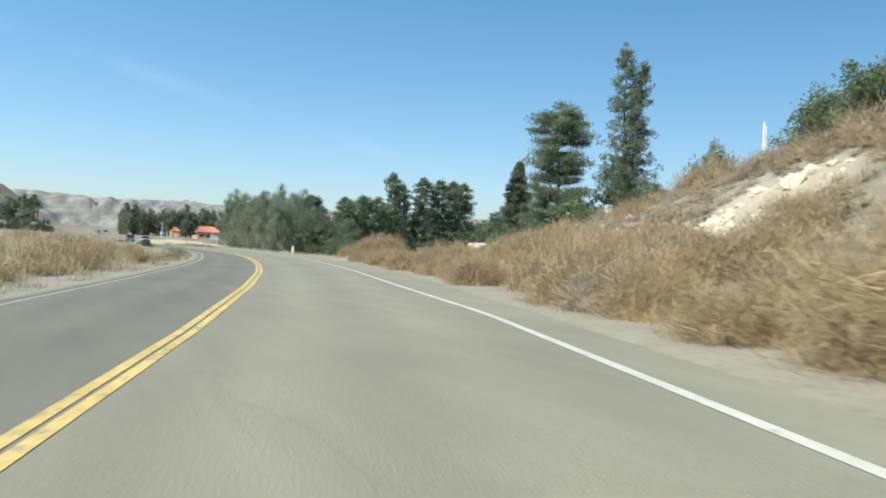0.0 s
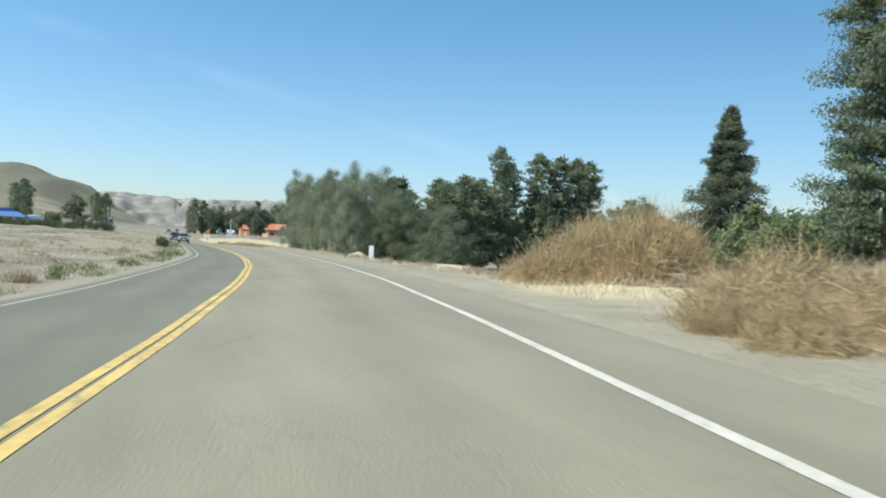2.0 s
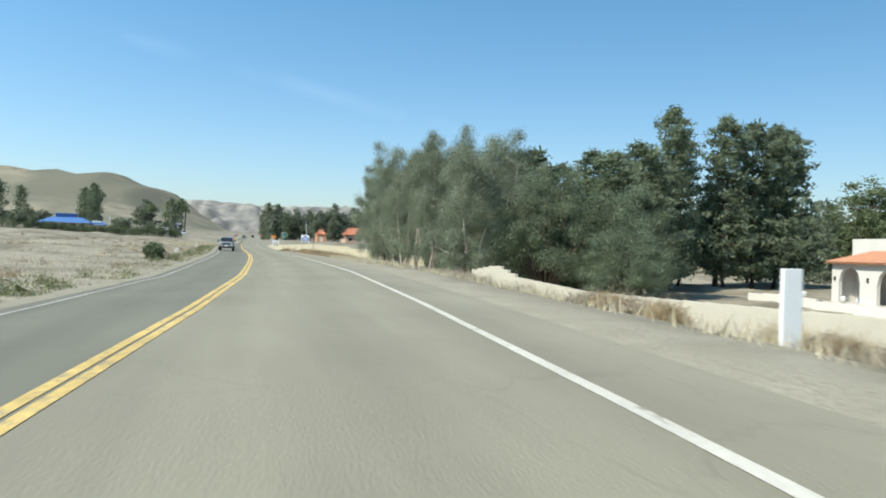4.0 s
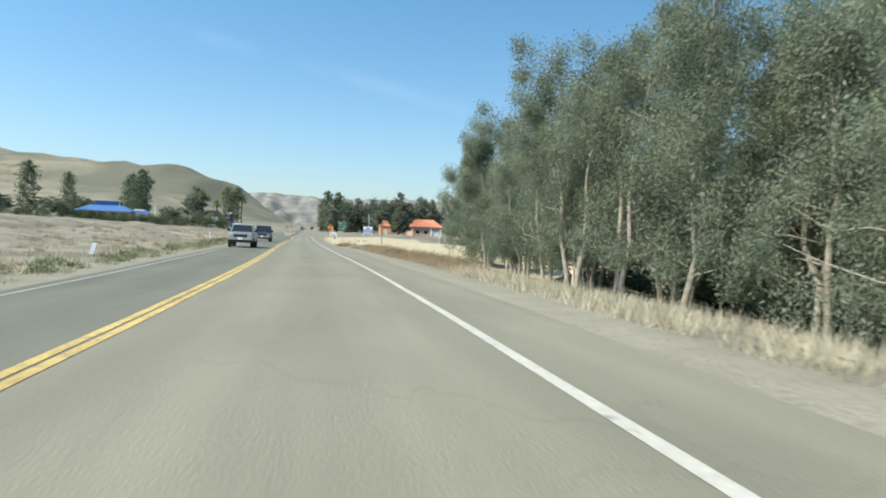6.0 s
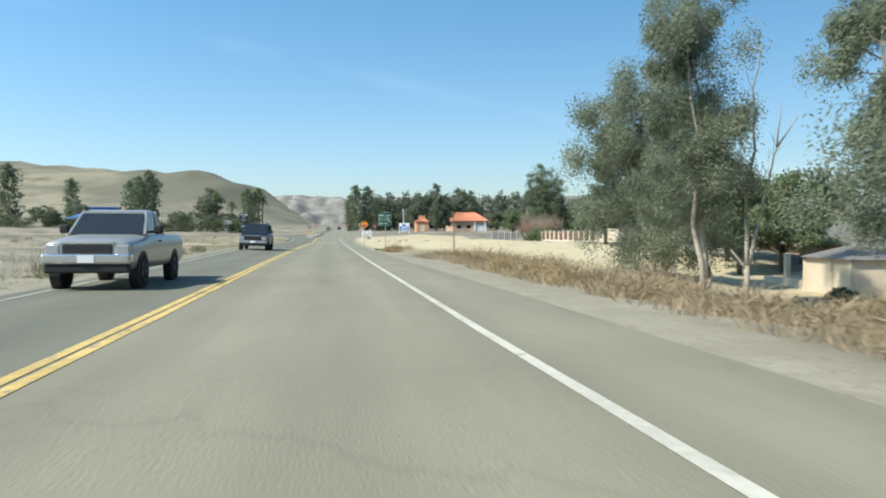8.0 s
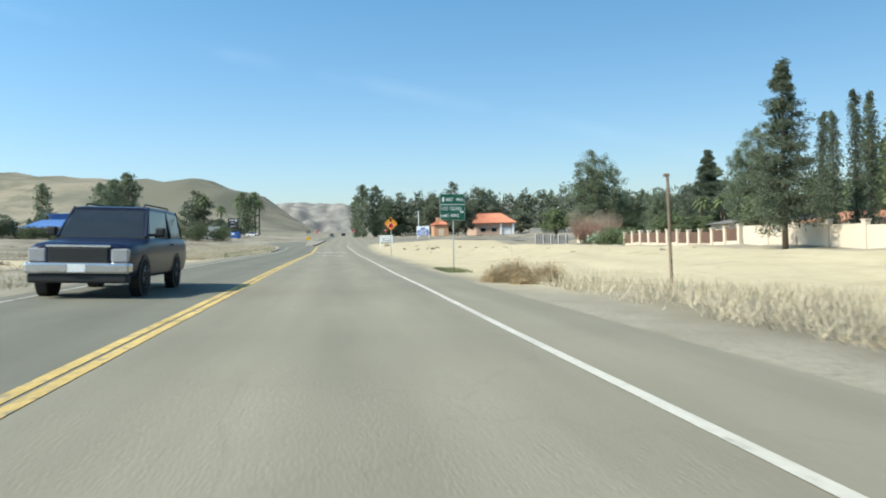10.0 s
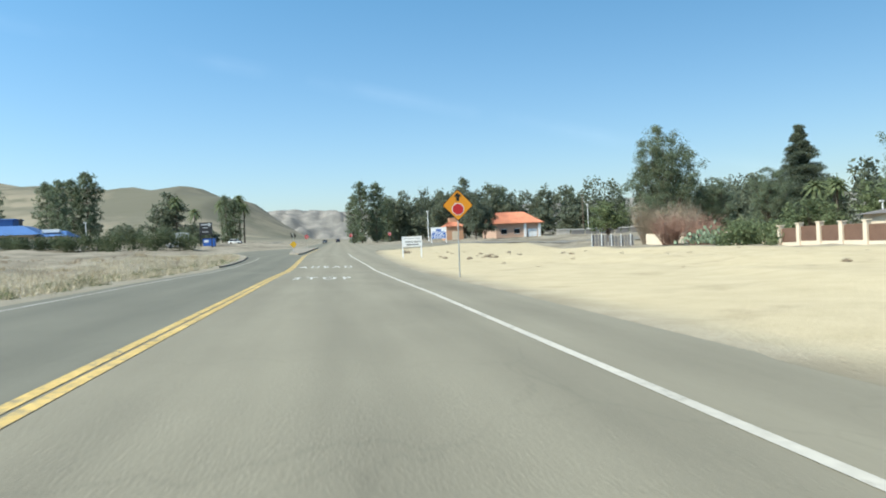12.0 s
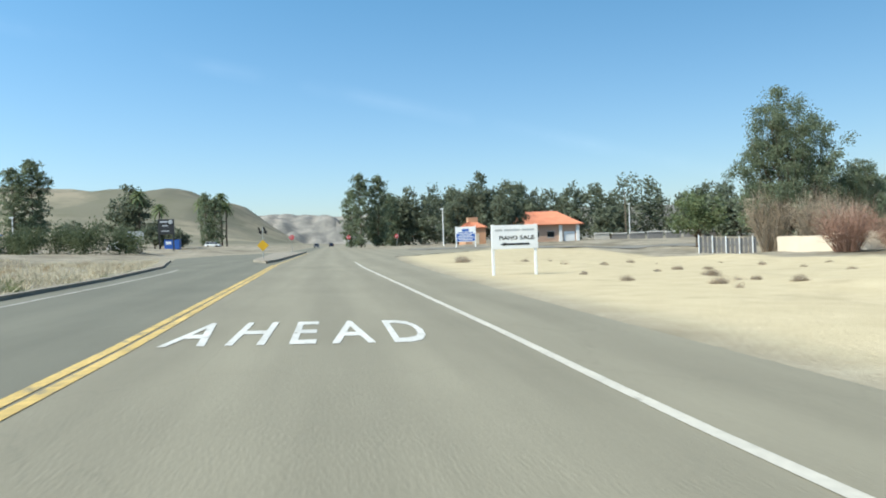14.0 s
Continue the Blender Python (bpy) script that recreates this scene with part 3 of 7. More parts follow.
def eucalyptus(m, seed, h=15.0, spread=4.5, stems=3, low=0.25, size=0.13, fill=130, arms=12, label="tall grey-green eucalyptus with pale peeling trunks and hanging foliage"):
    """Slender stems, rising limbs and small hanging sprays of narrow leaves."""
    rng = np.random.RandomState(seed)
    wood, crown = Mesh(), Mesh()
    cs, rs = [], []
    for s in range(stems):
        ang = 6.283 * (s + 0.5 * rng.rand()) / stems
        lean = spread * (0.2 + 0.3 * rng.rand()) if stems > 1 else 0.5
        top = np.array([math.cos(ang) * lean, math.sin(ang) * lean, h * (0.72 + 0.25 * rng.rand())])
        base = np.array([math.cos(ang) * 0.25 * (stems > 1), math.sin(ang) * 0.25 * (stems > 1), -0.4])
        pts = limb(wood, rng, base, top, 0.07 + h * 0.0065, 0.03, 0.05, 7, 8)
        for k in range(arms):
            t = low + (1 - low) * (k + rng.rand()) / arms
            i = min(int(t * 7), 6)
            p = pts[i] + (pts[i + 1] - pts[i]) * (t * 7 - i)
            a = rng.rand() * 6.283
            reach = spread * (0.3 + 0.55 * rng.rand()) * (1.2 - 0.6 * t)
            q = p + np.array([math.cos(a) * reach, math.sin(a) * reach, h * (0.04 + 0.08 * rng.rand())])
            limb(wood, rng, p, q, 0.04, 0.01, 0.16, 4, 4)
            for f in (0.55, 0.98):
                cs.append(p + (q - p) * f + rng.normal(size=3) * 0.3)
                rs.append(spread * (0.11 + 0.11 * rng.rand()))
        cs.append(top)
        rs.append(spread * 0.2)
    leaves(crown, rng, cs, rs, fill, size, 0.34, 0.6, 1.0)
    return make_tree("eucalyptus_tree", m, label, "tree", wood, crown, PALE_BARK, EUC_LEAF)


def pad_pine(m, seed, h=20.0, spread=4.5, low=0.12, fill=430, size=0.145, label="tall pine with rounded pads of dark needles"):
    """Separate flattened pads of needles at the ends of level branches, broad up to a rounded top."""
    rng = np.random.RandomState(seed)
    wood, crown = Mesh(), Mesh()
    pts = limb(wood, rng, (0, 0, -0.4), (0.3, -0.2, h * 0.97), 0.16 + h * 0.011, 0.05, 0.03, 8, 9)
    cs, rs = [], []
    levels = int(h * 0.78)
    for k in range(levels):
        f = (k + 0.5 * rng.rand()) / levels
        t = low + (0.97 - low) * f
        i = min(int(t * 8), 7)
        p = pts[i] + (pts[i + 1] - pts[i]) * (t * 8 - i)
        width = spread * (0.85 + 0.2 * math.sin(9.0 * f)) * math.sqrt(max(0.08, 1 - f ** 7)) * (0.85 + 0.3 * rng.rand())
        for j in range(5):
            a = 6.283 * (j + 0.9 * rng.rand()) / 5 + k
            reach = width * (0.55 + 0.5 * rng.rand())
            q = p + np.array([math.cos(a) * reach, math.sin(a) * reach, reach * (0.02 + 0.22 * rng.rand())])
            limb(wood, rng, p, q, 0.06, 0.02, 0.1, 4, 3)
            for g in ((0.6, 1.0) if reach > 1.6 else (1.0,)):
                cs.append(p + (q - p) * g + np.array([0, 0, 0.1]))
                rs.append(0.8 + 0.6 * rng.rand())
    cs.append(pts[-1])
    rs.append(1.2)
    leaves(crown, rng, cs, rs, fill, size, 0.35, -0.2, 0.42)
    return make_tree("pine_tree", m, label, "tree", wood, crown, BARK, PINE_LEAF)


def pine(m, seed, h=20.0, spread=4.0, low=0.2, fill=90, taper=0.55, size=0.2, puff=1.0, tips=1, arms=6, label="tall dark pine with layered tufted branches"):
    """taper: 0 keeps the crown broad to the top, 1 brings it to a point. tips: leaders at the top."""
    rng = np.random.RandomState(seed)
    wood, crown = Mesh(), Mesh()
    cs, rs = [], []
    for tip in range(tips):
        lean = spread * 0.35 * (tip > 0)
        top = h * (0.97 - 0.1 * tip)
        pts = limb(wood, rng, (0, 0, -0.4), (rng.normal() * 0.3 + lean, rng.normal() * 0.3 - lean, top), 0.08 + h * 0.006, 0.03, 0.03, 7, 9)
        levels = int(h * 1.5)
        bulge = rng.rand(8) * 0.5 + 0.72
        for k in range(levels):
            t = low + (0.985 - low) * (k + 0.6 * rng.rand()) / levels
            i = min(int(t * 8), 7)
            p = pts[i] + (pts[i + 1] - pts[i]) * (t * 8 - i)
            f = (t - low) / (1 - low)
            width = spread * min(1.0, 0.7 + 1.5 * f) * (1 - taper * f ** 1.15) * np.interp(f * 7, range(8), bulge) * (1 - 0.75 * smooth(0.86, 1.0, f))
            for j in range(arms):
                a = rng.rand() * 6.283
                reach = width * (0.45 + 0.6 * rng.rand())
                q = p + np.array([math.cos(a) * reach, math.sin(a) * reach, reach * (0.1 + 0.35 * rng.rand())])
                limb(wood, rng, p, q, 0.045, 0.012, 0.15, 4, 3)
                for g in (0.6, 1.0):
                    cs.append(p + (q - p) * g)
                    rs.append(puff * (0.34 + 0.34 * rng.rand()) * (0.5 + 0.13 * spread))
        cs.append(pts[-1])
        rs.append(0.5 * puff)
    leaves(crown, rng, cs, rs, fill, size, 0.3, -0.15, 0.9)
    return make_tree("pine_tree", m, label, "tree", wood, crown, BARK, PINE_LEAF)


def spruce(m, seed, h=15.0, spread=3.2, fill=40, label="dark conical conifer with drooping tiers of branches", low=0.04, size=0.15):
    """Uneven whorls of drooping branches, each a flat spray that thins to its tip."""
    rng = np.random.RandomState(seed)
    wood, crown = Mesh(), Mesh()
    limb(wood, rng, (0, 0, -0.4), (0, 0, h * 0.98), 0.12 + h * 0.009, 0.03, 0.0, 7, 5)
    cs, rs = [], []
    levels = int(h * 1.8)
    for k in range(levels):
        t = low + (1 - low) * (k + 0.3 * rng.rand()) / levels
        width = (spread * (1 - t) ** 0.9 + 0.12) * (0.8 + 0.35 * rng.rand())
        n = max(4, int(4 + 5 * (1 - t)))
        for j in range(n):
            a = 6.283 * (j + rng.rand()) / n
            reach = width * (0.55 + 0.55 * rng.rand())
            z = t * h + rng.normal() * 0.3
            q = np.array([math.cos(a) * reach, math.sin(a) * reach, z + reach * (0.2 - 0.4 * rng.rand())])
            limb(wood, rng, (0, 0, z), q, 0.03, 0.01, 0.05, 3, 2)
            for g in (0.35, 0.7, 1.0):
                cs.append(np.array([0, 0, z]) * (1 - g) + q * g)
                rs.append((0.24 + 0.17 * spread * (1 - t * 0.7)) * (1.2 - 0.5 * g))
    leaves(crown, rng, cs, rs, fill, size, 0.3, 0.2, 0.7)
    return make_tree("conifer_tree", m, label, "tree", wood, crown, BARK, SPRUCE_LEAF)


def broadleaf(m, seed, h=9.0, spread=4.0, fill=170, leaf=None, low=0.35, label="rounded leafy green tree with an uneven crown", size=0.2, lumps=0, puff=1.0):
    rng = np.random.RandomState(seed)
    wood, crown = Mesh(), Mesh()
    fork = np.array([0, 0, h * low * 0.8])
    limb(wood, rng, (0, 0, -0.4), fork, 0.12 + h * 0.016, 0.1 + h * 0.01, 0.05, 8, 3)
    cs, rs = [], []
    for k in range(lumps or int(16 + spread * 3)):
        a, e = rng.rand() * 6.283, math.asin(rng.rand() * 1.25 - 0.25 if rng.rand() > 0.1 else 0.9)
        r = 0.62 + 0.3 * rng.rand()
        q = np.array([math.cos(a) * math.cos(e) * spread * r, math.sin(a) * math.cos(e) * spread * r, h * (low + 0.25) + math.sin(e) * h * (0.75 - low) * r])
        limb(wood, rng, fork, q, 0.07, 0.015, 0.12, 4, 4)
        for g in (0.72, 1.0):
            cs.append(fork + (q - fork) * g + rng.normal(size=3) * 0.1 * spread)
            rs.append(puff * spread * (0.16 + 0.14 * rng.rand()))
    leaves(crown, rng, cs, rs, fill * 0.5, size, 0.5, 0.1, 0.8)
    return make_tree("broadleaf_tree", m, label, "tree", wood, crown, BARK, leaf or BROAD_LEAF)


def twig_ball(rng, r=0.9, h=0.9, n=1500, length=0.28, width=0.012, core=2):
    """A rounded, uneven heap: a dense lumpy core bristling with thin dry twigs."""
    me = Mesh()
    shift = Vector(rng.rand(3) * 50)
    bm = bmesh.new()
    bmesh.ops.create_icosphere(bm, subdivisions=core, radius=1)
    bm.normal_update()
    for v in bm.verts:
        q = v.co.copy()
        k = 0.48 + 0.34 * noise.noise(q * 1.6 + shift) + 0.16 * noise.noise(q * 5 + shift) + 0.08 * rng.rand()
        v.co = Vector((q.x * r * k, q.y * r * k, max(q.z, -0.12) * h * k))
    bm.verts.index_update()
    bm.normal_update()
    me.add([v.co.copy() for v in bm.verts], [tuple(w.index for w in f.verts) for f in bm.faces])
    seats = [(f.calc_center_median(), f.normal.copy()) for f in bm.faces if f.calc_center_median().z > -0.02 * h]
    bm.free()
    pick = rng.randint(0, len(seats), n)
    p = np.array([seats[k][0] for k in pick]) + rng.normal(size=(n, 3)) * 0.17 * r
    p[:, 2] = np.maximum(p[:, 2], 0.0)
    d = np.array([seats[k][1] for k in pick]) * 0.6 + rng.normal(size=(n, 3)) * 0.6 + np.array([0, 0, 0.3])
    d /= np.linalg.norm(d, axis=1, keepdims=True)
    w = np.cross(d, rand_unit(rng, n))
    w *= width * (0.7 + 0.8 * rng.rand(n, 1))
    s = length * (0.4 + rng.rand(n, 1))
    tri = np.stack([p - w, p + w, p + d * s], 1).reshape(-1, 3)
    k0 = len(me.v)
    me.v.extend(map(tuple, tri.tolist()))
    me.f.extend((k0 + 3 * i, k0 + 3 * i + 1, k0 + 3 * i + 2) for i in range(n))
    return me


rng0 = np.random.RandomState(11)
TUMBLE = [twig_ball(rng0, 1.0, 0.95, 3200, 0.3, 0.007, 2).data("bush", DRY_TWIG) for _ in range(4)]
BRUSH = [twig_ball(rng0, 1.0, 0.75, 2200, 0.28, 0.0075, 2).data("brush", GREY_TWIG) for _ in range(3)]
RUST = [twig_ball(rng0, 1.0, 0.8, 1500, 0.34, 0.0095, 2).data("weeds", RUST_TWIG) for _ in range(3)]
HUGE = [twig_ball(rng0, 1.0, 0.95, 9500, 0.3, 0.005, 3).data("bush", DRY_TWIG) for _ in range(2)]


def bush(x, y, r, h=None, grey=False, label="", z=None, rust=False, huge=False):
    data = (HUGE if huge else RUST if rust else BRUSH if grey else TUMBLE)[int(abs(x * 7.3 + y * 3.1)) % (2 if huge else 3 if grey or rust else 4)]
    ob = new("dry_bush", data)
    h = h or r
    ob.matrix_basis = pose(x, y, (at(x, y) if z is None else z) - 0.08 * r, 0, 0, (x * 53 + y * 91) % 360) @ Matrix.Diagonal((r, r, h, 1))
    return tagged(ob, label or ("grey-brown dry brush low on the slope" if grey else "straw-coloured dry tumbleweed bush on the verge"), "bush", "roadside bushes")


def hedge_bush(x, y, r, h, leaf=None, label="dark green clipped shrub", fill=900, seed=1):
    rng = np.random.RandomState(seed)
    me = Mesh()
    cs = [np.array([rng.normal() * 0.4 * r, rng.normal() * 0.4 * r, h * (0.25 + 0.5 * rng.rand())]) for _ in range(9)]
    leaves(me, rng, cs, [r * 0.6] * 9, fill / 9, 0.1 + 0.03 * r, 0.5, 0.0, h / r * 0.9)
    me.v = [(a, b, max(c, -0.1)) for a, b, c in me.v]
    ob = part("shrub", me, leaf or HEDGE_LEAF)
    ob.matrix_basis = pose(x, y, at(x, y))
    return tagged(ob, label, "shrub")


def grass_patch(name, label, spots, material, length, width, lean=0.5, seed=5):
    """Blades at spots (an array of x, y), each a thin leaning triangle on the ground."""
    rng = np.random.RandomState(seed)
    n = len(spots)
    z = land(spots[:, 0], spots[:, 1]) - 0.02
    p = np.column_stack([spots, z])
    d = np.column_stack([rng.normal(size=n) * lean, rng.normal(size=n) * lean, np.ones(n)])
    d /= np.linalg.norm(d, axis=1, keepdims=True)
    a = rng.rand(n) * 6.283
    w = np.column_stack([np.cos(a), np.sin(a), np.zeros(n)]) * width * (0.6 + 0.8 * rng.rand(n, 1))
    s = length * (0.45 + 0.9 * rng.rand(n, 1))
    tri = np.stack([p - w, p + w, p + d * s], 1).reshape(-1, 3)
    me = Mesh()
    me.v = list(map(tuple, tri.tolist()))
    me.f = [(3 * i, 3 * i + 1, 3 * i + 2) for i in range(n)]
    return tagged(part(name, me, material), label, "grass", kind="stuff")


def scatter(rng, n, l0, l1, y0, y1, side=1, clump=0.0, power=1.0):
    """Spots between lateral distances l0..l1 past the asphalt's edge; clump: share kept by a patchy pattern."""
    y = rng.uniform(y0, y1, n)
    l = l0 + (l1 - l0) * rng.rand(n) ** power
    x = path_x(y) + (lerp(EDGE_R, y) + l if side > 0 else lerp(EDGE_L, y) - l)
    keep = np.ones(n, bool)
    if clump:
        keep = waves(x, y, 5.0, 41) + 0.6 * waves(x, y, 1.6, 42) + 0.3 * rng.normal(size=n) > clump
    keep &= ~((side < 0) & (np.abs(y + 33 - 0.5 * np.clip(6 - l, 0, 6)) < 7.5) & (l < 17))
    return np.column_stack([x, y])[keep]


# ---------------------------------------------------------------- trees along the walk
def stand(x, y, turn=0.0, size=1.0, tall=None, sink=0.0):
    return pose(x, y, at(x, y) - sink, 0, 0, turn) @ Matrix.Diagonal((size, size, tall or size, 1))


def spread_out(proto, spots, label=""):
    """Copies of a tree at (x, y, size, tall)."""
    for k, (x, y, size, tall) in enumerate(spots):
        ob = copy_thing(proto, stand(x, y, 67 * k + 3 * x, size, tall))
        if label:
            ob["label"] = label


E1 = eucalyptus(stand(16.2, -137.2), 1, 14.5, 4.6, 2, 0.2, 0.075, 860, 16)
E2 = eucalyptus(stand(15.6, -126.0), 2, 14.0, 4.6, 2, 0.2, 0.075, 860, 16)
E3 = eucalyptus(stand(15.4, -113.8), 3, 14.0, 4.7, 3, 0.25, 0.075, 760, 12)
E4 = eucalyptus(stand(19.5, -78.0), 4, 15.2, 4.4, 2, 0.26, 0.08, 1050, 17, label="broad eucalyptus with bare pale limbs and an arching dead branch")
spread_out(E1, ((17.8, -130.5, 1.0, 1.05), (15.6, -104.0, 0.8, 0.85), (24.5, -94.0, 1.0, 1.0)))
spread_out(E2, ((15.3, -120.0, 1.0, 1.0), (15.3, -109.0, 0.95, 0.95), (24.0, -123.0, 1.2, 1.1)))
spread_out(E3, ((17.0, -97.5, 0.95, 0.95), (20.5, -115.5, 1.1, 1.15), (20.5, -104.5, 1.0, 1.05), (21.0, -128.5, 1.1, 1.1)))
eucalyptus(stand(20.3, -89.5), 6, 14.0, 3.8, 1, 0.3, 0.08, 1150, 17, label="eucalyptus with a bare lower trunk and high crown")
eucalyptus(pose(22.4, -66.0, at(22.4, -66.0), 0, -3, 0), 12, 13.4, 5.6, 4, 0.1, 0.09, 1150, 15, label="dense grey-green eucalyptus leaning over the dry verge")
dead = Mesh()
rng = np.random.RandomState(77)
g = at(21.5, -78.2)
limb(dead, rng, (21.4, -78.2, g - 0.3), (21.45, -78.2, -0.5), 0.16, 0.13, 0.03, 7, 3)
for a, b, c, r in (((21.45, -78.2, -0.5), (21.45, -78.1, 2.0), (22.15, -78.3, 10.3), 0.12), ((21.5, -78.2, -0.55), (22.0, -78.2, 1.45), (23.1, -78.1, 5.3), 0.11)):
    limb(dead, rng, a, b, r, 0.8 * r, 0.03, 7, 4)
    stem = limb(dead, rng, b, c, 0.8 * r, 0.03, 0.035, 6, 9)
    for k in (3, 5, 6, 7, 8):
        side = np.array([rng.normal() * 0.5, rng.normal() * 0.5, 0.8 + 0.6 * rng.rand()])
        twig = limb(dead, rng, stem[k], stem[k] + side, 0.02, 0.006, 0.1, 5, 4)
        limb(dead, rng, twig[2], twig[2] + np.array([rng.normal() * 0.3, rng.normal() * 0.3, 0.5]), 0.01, 0.004, 0.1, 4, 3)
limb(dead, rng, (23.1, -78.1, 5.3), (24.3, -78.0, 6.9), 0.06, 0.02, 0.05, 6, 4)
limb(dead, rng, (23.1, -78.1, 5.3), (23.25, -78.2, 7.6), 0.05, 0.015, 0.05, 6, 4)
limb(dead, rng, (22.0, -78.2, 1.2), (22.9, -78.0, 1.6), 0.04, 0.012, 0.05, 6, 4)
limb(dead, rng, (21.45, -78.2, -0.7), (20.7, -78.0, 0.3), 0.08, 0.03, 0.05, 6, 4)
arch = Mesh()
limb(arch, rng, (19.6, -77.9, at(19.5, -78) + 0.4), (20.0, -77.2, -0.7), 0.11, 0.1, 0.05, 6, 4)
limb(arch, rng, (20.0, -77.2, -0.7), (19.2, -77.0, 0.5), 0.1, 0.075, 0.04, 6, 4)
limb(arch, rng, (19.2, -77.0, 0.5), (18.2, -76.9, 1.2), 0.075, 0.055, 0.04, 6, 4)
limb(arch, rng, (18.2, -76.9, 1.2), (17.1, -76.8, 1.45), 0.055, 0.03, 0.04, 6, 4)
part("bare_branch", arch, PALE_BARK, E4, "bleached bare branch arching over the verge", True).matrix_parent_inverse = E4.matrix_basis.inverted()
tagged(part("dead_tree", dead, PALE_BARK, smooth=True), "bare bleached dead tree with forked limbs", "tree")

pad_pine(stand(34.0, -198.5), 7, 21.5, 4.6)
pine(stand(24.2, -222.4), 8, 18.2, 3.1, 0.1, 36, 0.72, 0.14, 0.75, 2, 5, label="tall slender pine with loose upswept foliage")
P3 = pine(stand(48.1, -113.1), 5, 22.5, 4.2, 0.08, 18, 0.62, 0.32, 1.05, 1, 6, label="dark tall pine in a dense stand behind the white villa")
spread_out(P3, ((56.5, -112.0, 1.15, 0.97), (62.0, -110.0, 1.3, 0.98), (66.0, -109.0, 1.2, 0.98), (52.5, -108.0, 1.1, 0.9), (43.0, -117.0, 1.0, 0.72), (38.0, -119.0, 1.1, 0.68), (34.0, -121.0, 1.15, 0.68), (70.5, -106.0, 1.35, 0.97), (27.5, -121.0, 1.1, 0.66), (25.0, -133.0, 1.0, 0.55), (31.0, -131.0, 1.1, 0.62), (36.0, -127.0, 1.2, 0.7), (29.0, -112.0, 1.1, 0.7)))
GP = broadleaf(stand(21.5, -138.5), 27, 11.0, 4.6, 950, PINE_LEAF, 0.12, size=0.075, label="rounded green tree behind the low cream wall", lumps=70, puff=0.8)
spread_out(GP, ((27.0, -140.5, 1.05, 0.95), (24.5, -146.0, 0.7, 0.6)))
R1 = broadleaf(stand(43.4, -199.8), 24, 16.5, 4.2, 220, low=0.16, size=0.17, label="tall rounded light green tree beyond the hillside", lumps=60, puff=0.9)
spread_out(R1, ((38.5, -116.0, 0.85, 0.72), (45.5, -112.0, 0.9, 0.82), (58.0, -108.0, 1.1, 0.95), (80.0, -111.0, 1.5, 0.95), (82.0, -127.0, 1.25, 0.72), (75.0, -122.0, 1.0, 0.6), (92.0, -140.0, 1.3, 0.8), (31.0, -124.0, 1.1, 0.74), (41.0, -110.0, 1.1, 0.8)), "rounded green tree in the stand behind the white villa")
spread_out(R1, ((70.8, -199.7, 0.8, 1.08), (77.0, -205.0, 0.9, 1.15), (66.0, -194.0, 0.7, 0.95)), "tall green tree beyond the dry hillside")
S1 = spruce(stand(44.3, -173.7), 9, 18.8, 7.0, 170)
spread_out(S1, ((49.0, -184.0, 0.85, 0.6),))
B1 = broadleaf(stand(33.0, -190.0), 21, 7.0, 3.6, 220)
spread_out(B1, ((39.0, -192.0, 1.1, 1.0), (29.5, -196.0, 0.8, 0.8), (38.0, -203.0, 1.0, 0.9), (45.0, -186.0, 1.1, 0.8), (31.0, -206.0, 0.8, 0.75), (25.0, -226.5, 0.7, 0.6), (27.0, -213.0, 0.9, 0.8)), "low leafy green tree among the conifers")
spread_out(B1, ((33.5, -56.5, 0.95, 0.85), (37.5, -56.0, 0.9, 0.75), (35.5, -51.0, 1.1, 1.0), (41.0, -53.5, 0.9, 0.6)), "dense green tree behind the cream garage")
# trees on top of the roadside hill
B2 = broadleaf(stand(16.0, -247.0), 22, 2.6, 2.0, 180, low=0.12, size=0.09, label="bushy green tree crowning the dry hillside")
spread_out(B2, ((19.0, -245.0, 0.8, 0.8), (13.5, -250.0, 1.0, 1.0), (22.5, -243.0, 0.6, 0.6), (11.0, -253.5, 1.0, 1.0), (27.0, -240.0, 0.9, 1.2), (16.5, -252.5, 1.2, 1.5), (33.0, -236.0, 1.1, 1.5), (22.0, -235.0, 0.9, 1.8), (19.8, -236.5, 0.5, 1.2)))

# trees of the sandy lot and the crossing
spruce(stand(36.5, -18.5), 31, 15.5, 4.3, 46, label="tall blue-green spruce overhanging a cream wall", low=0.16)
spread_out(S1, ((87.0, 90.0, 1.3, 1.08),), "broad conical conifer standing behind the houses")


def cypress(m, seed, h=12.5, r=0.75):
    rng = np.random.RandomState(seed)
    wood, crown = Mesh(), Mesh()
    limb(wood, rng, (0, 0, -0.3), (0, 0, h * 0.9), 0.14, 0.03, 0.0, 6, 3)
    zs = np.linspace(0.5, h - 0.4, 46)
    cs = [np.array([rng.normal() * 0.12, rng.normal() * 0.12, z]) for z in zs]
    leaves(crown, rng, cs, [r * min(1.0, 0.5 + z / 2.5) * (1 - 0.75 * (z / h) ** 3) for z in zs], 110, 0.14, 0.3, -0.4, 1.3)
    return make_tree("cypress_tree", m, "narrow dark green column cypress behind the wall", "tree", wood, crown, BARK, SPRUCE_LEAF)


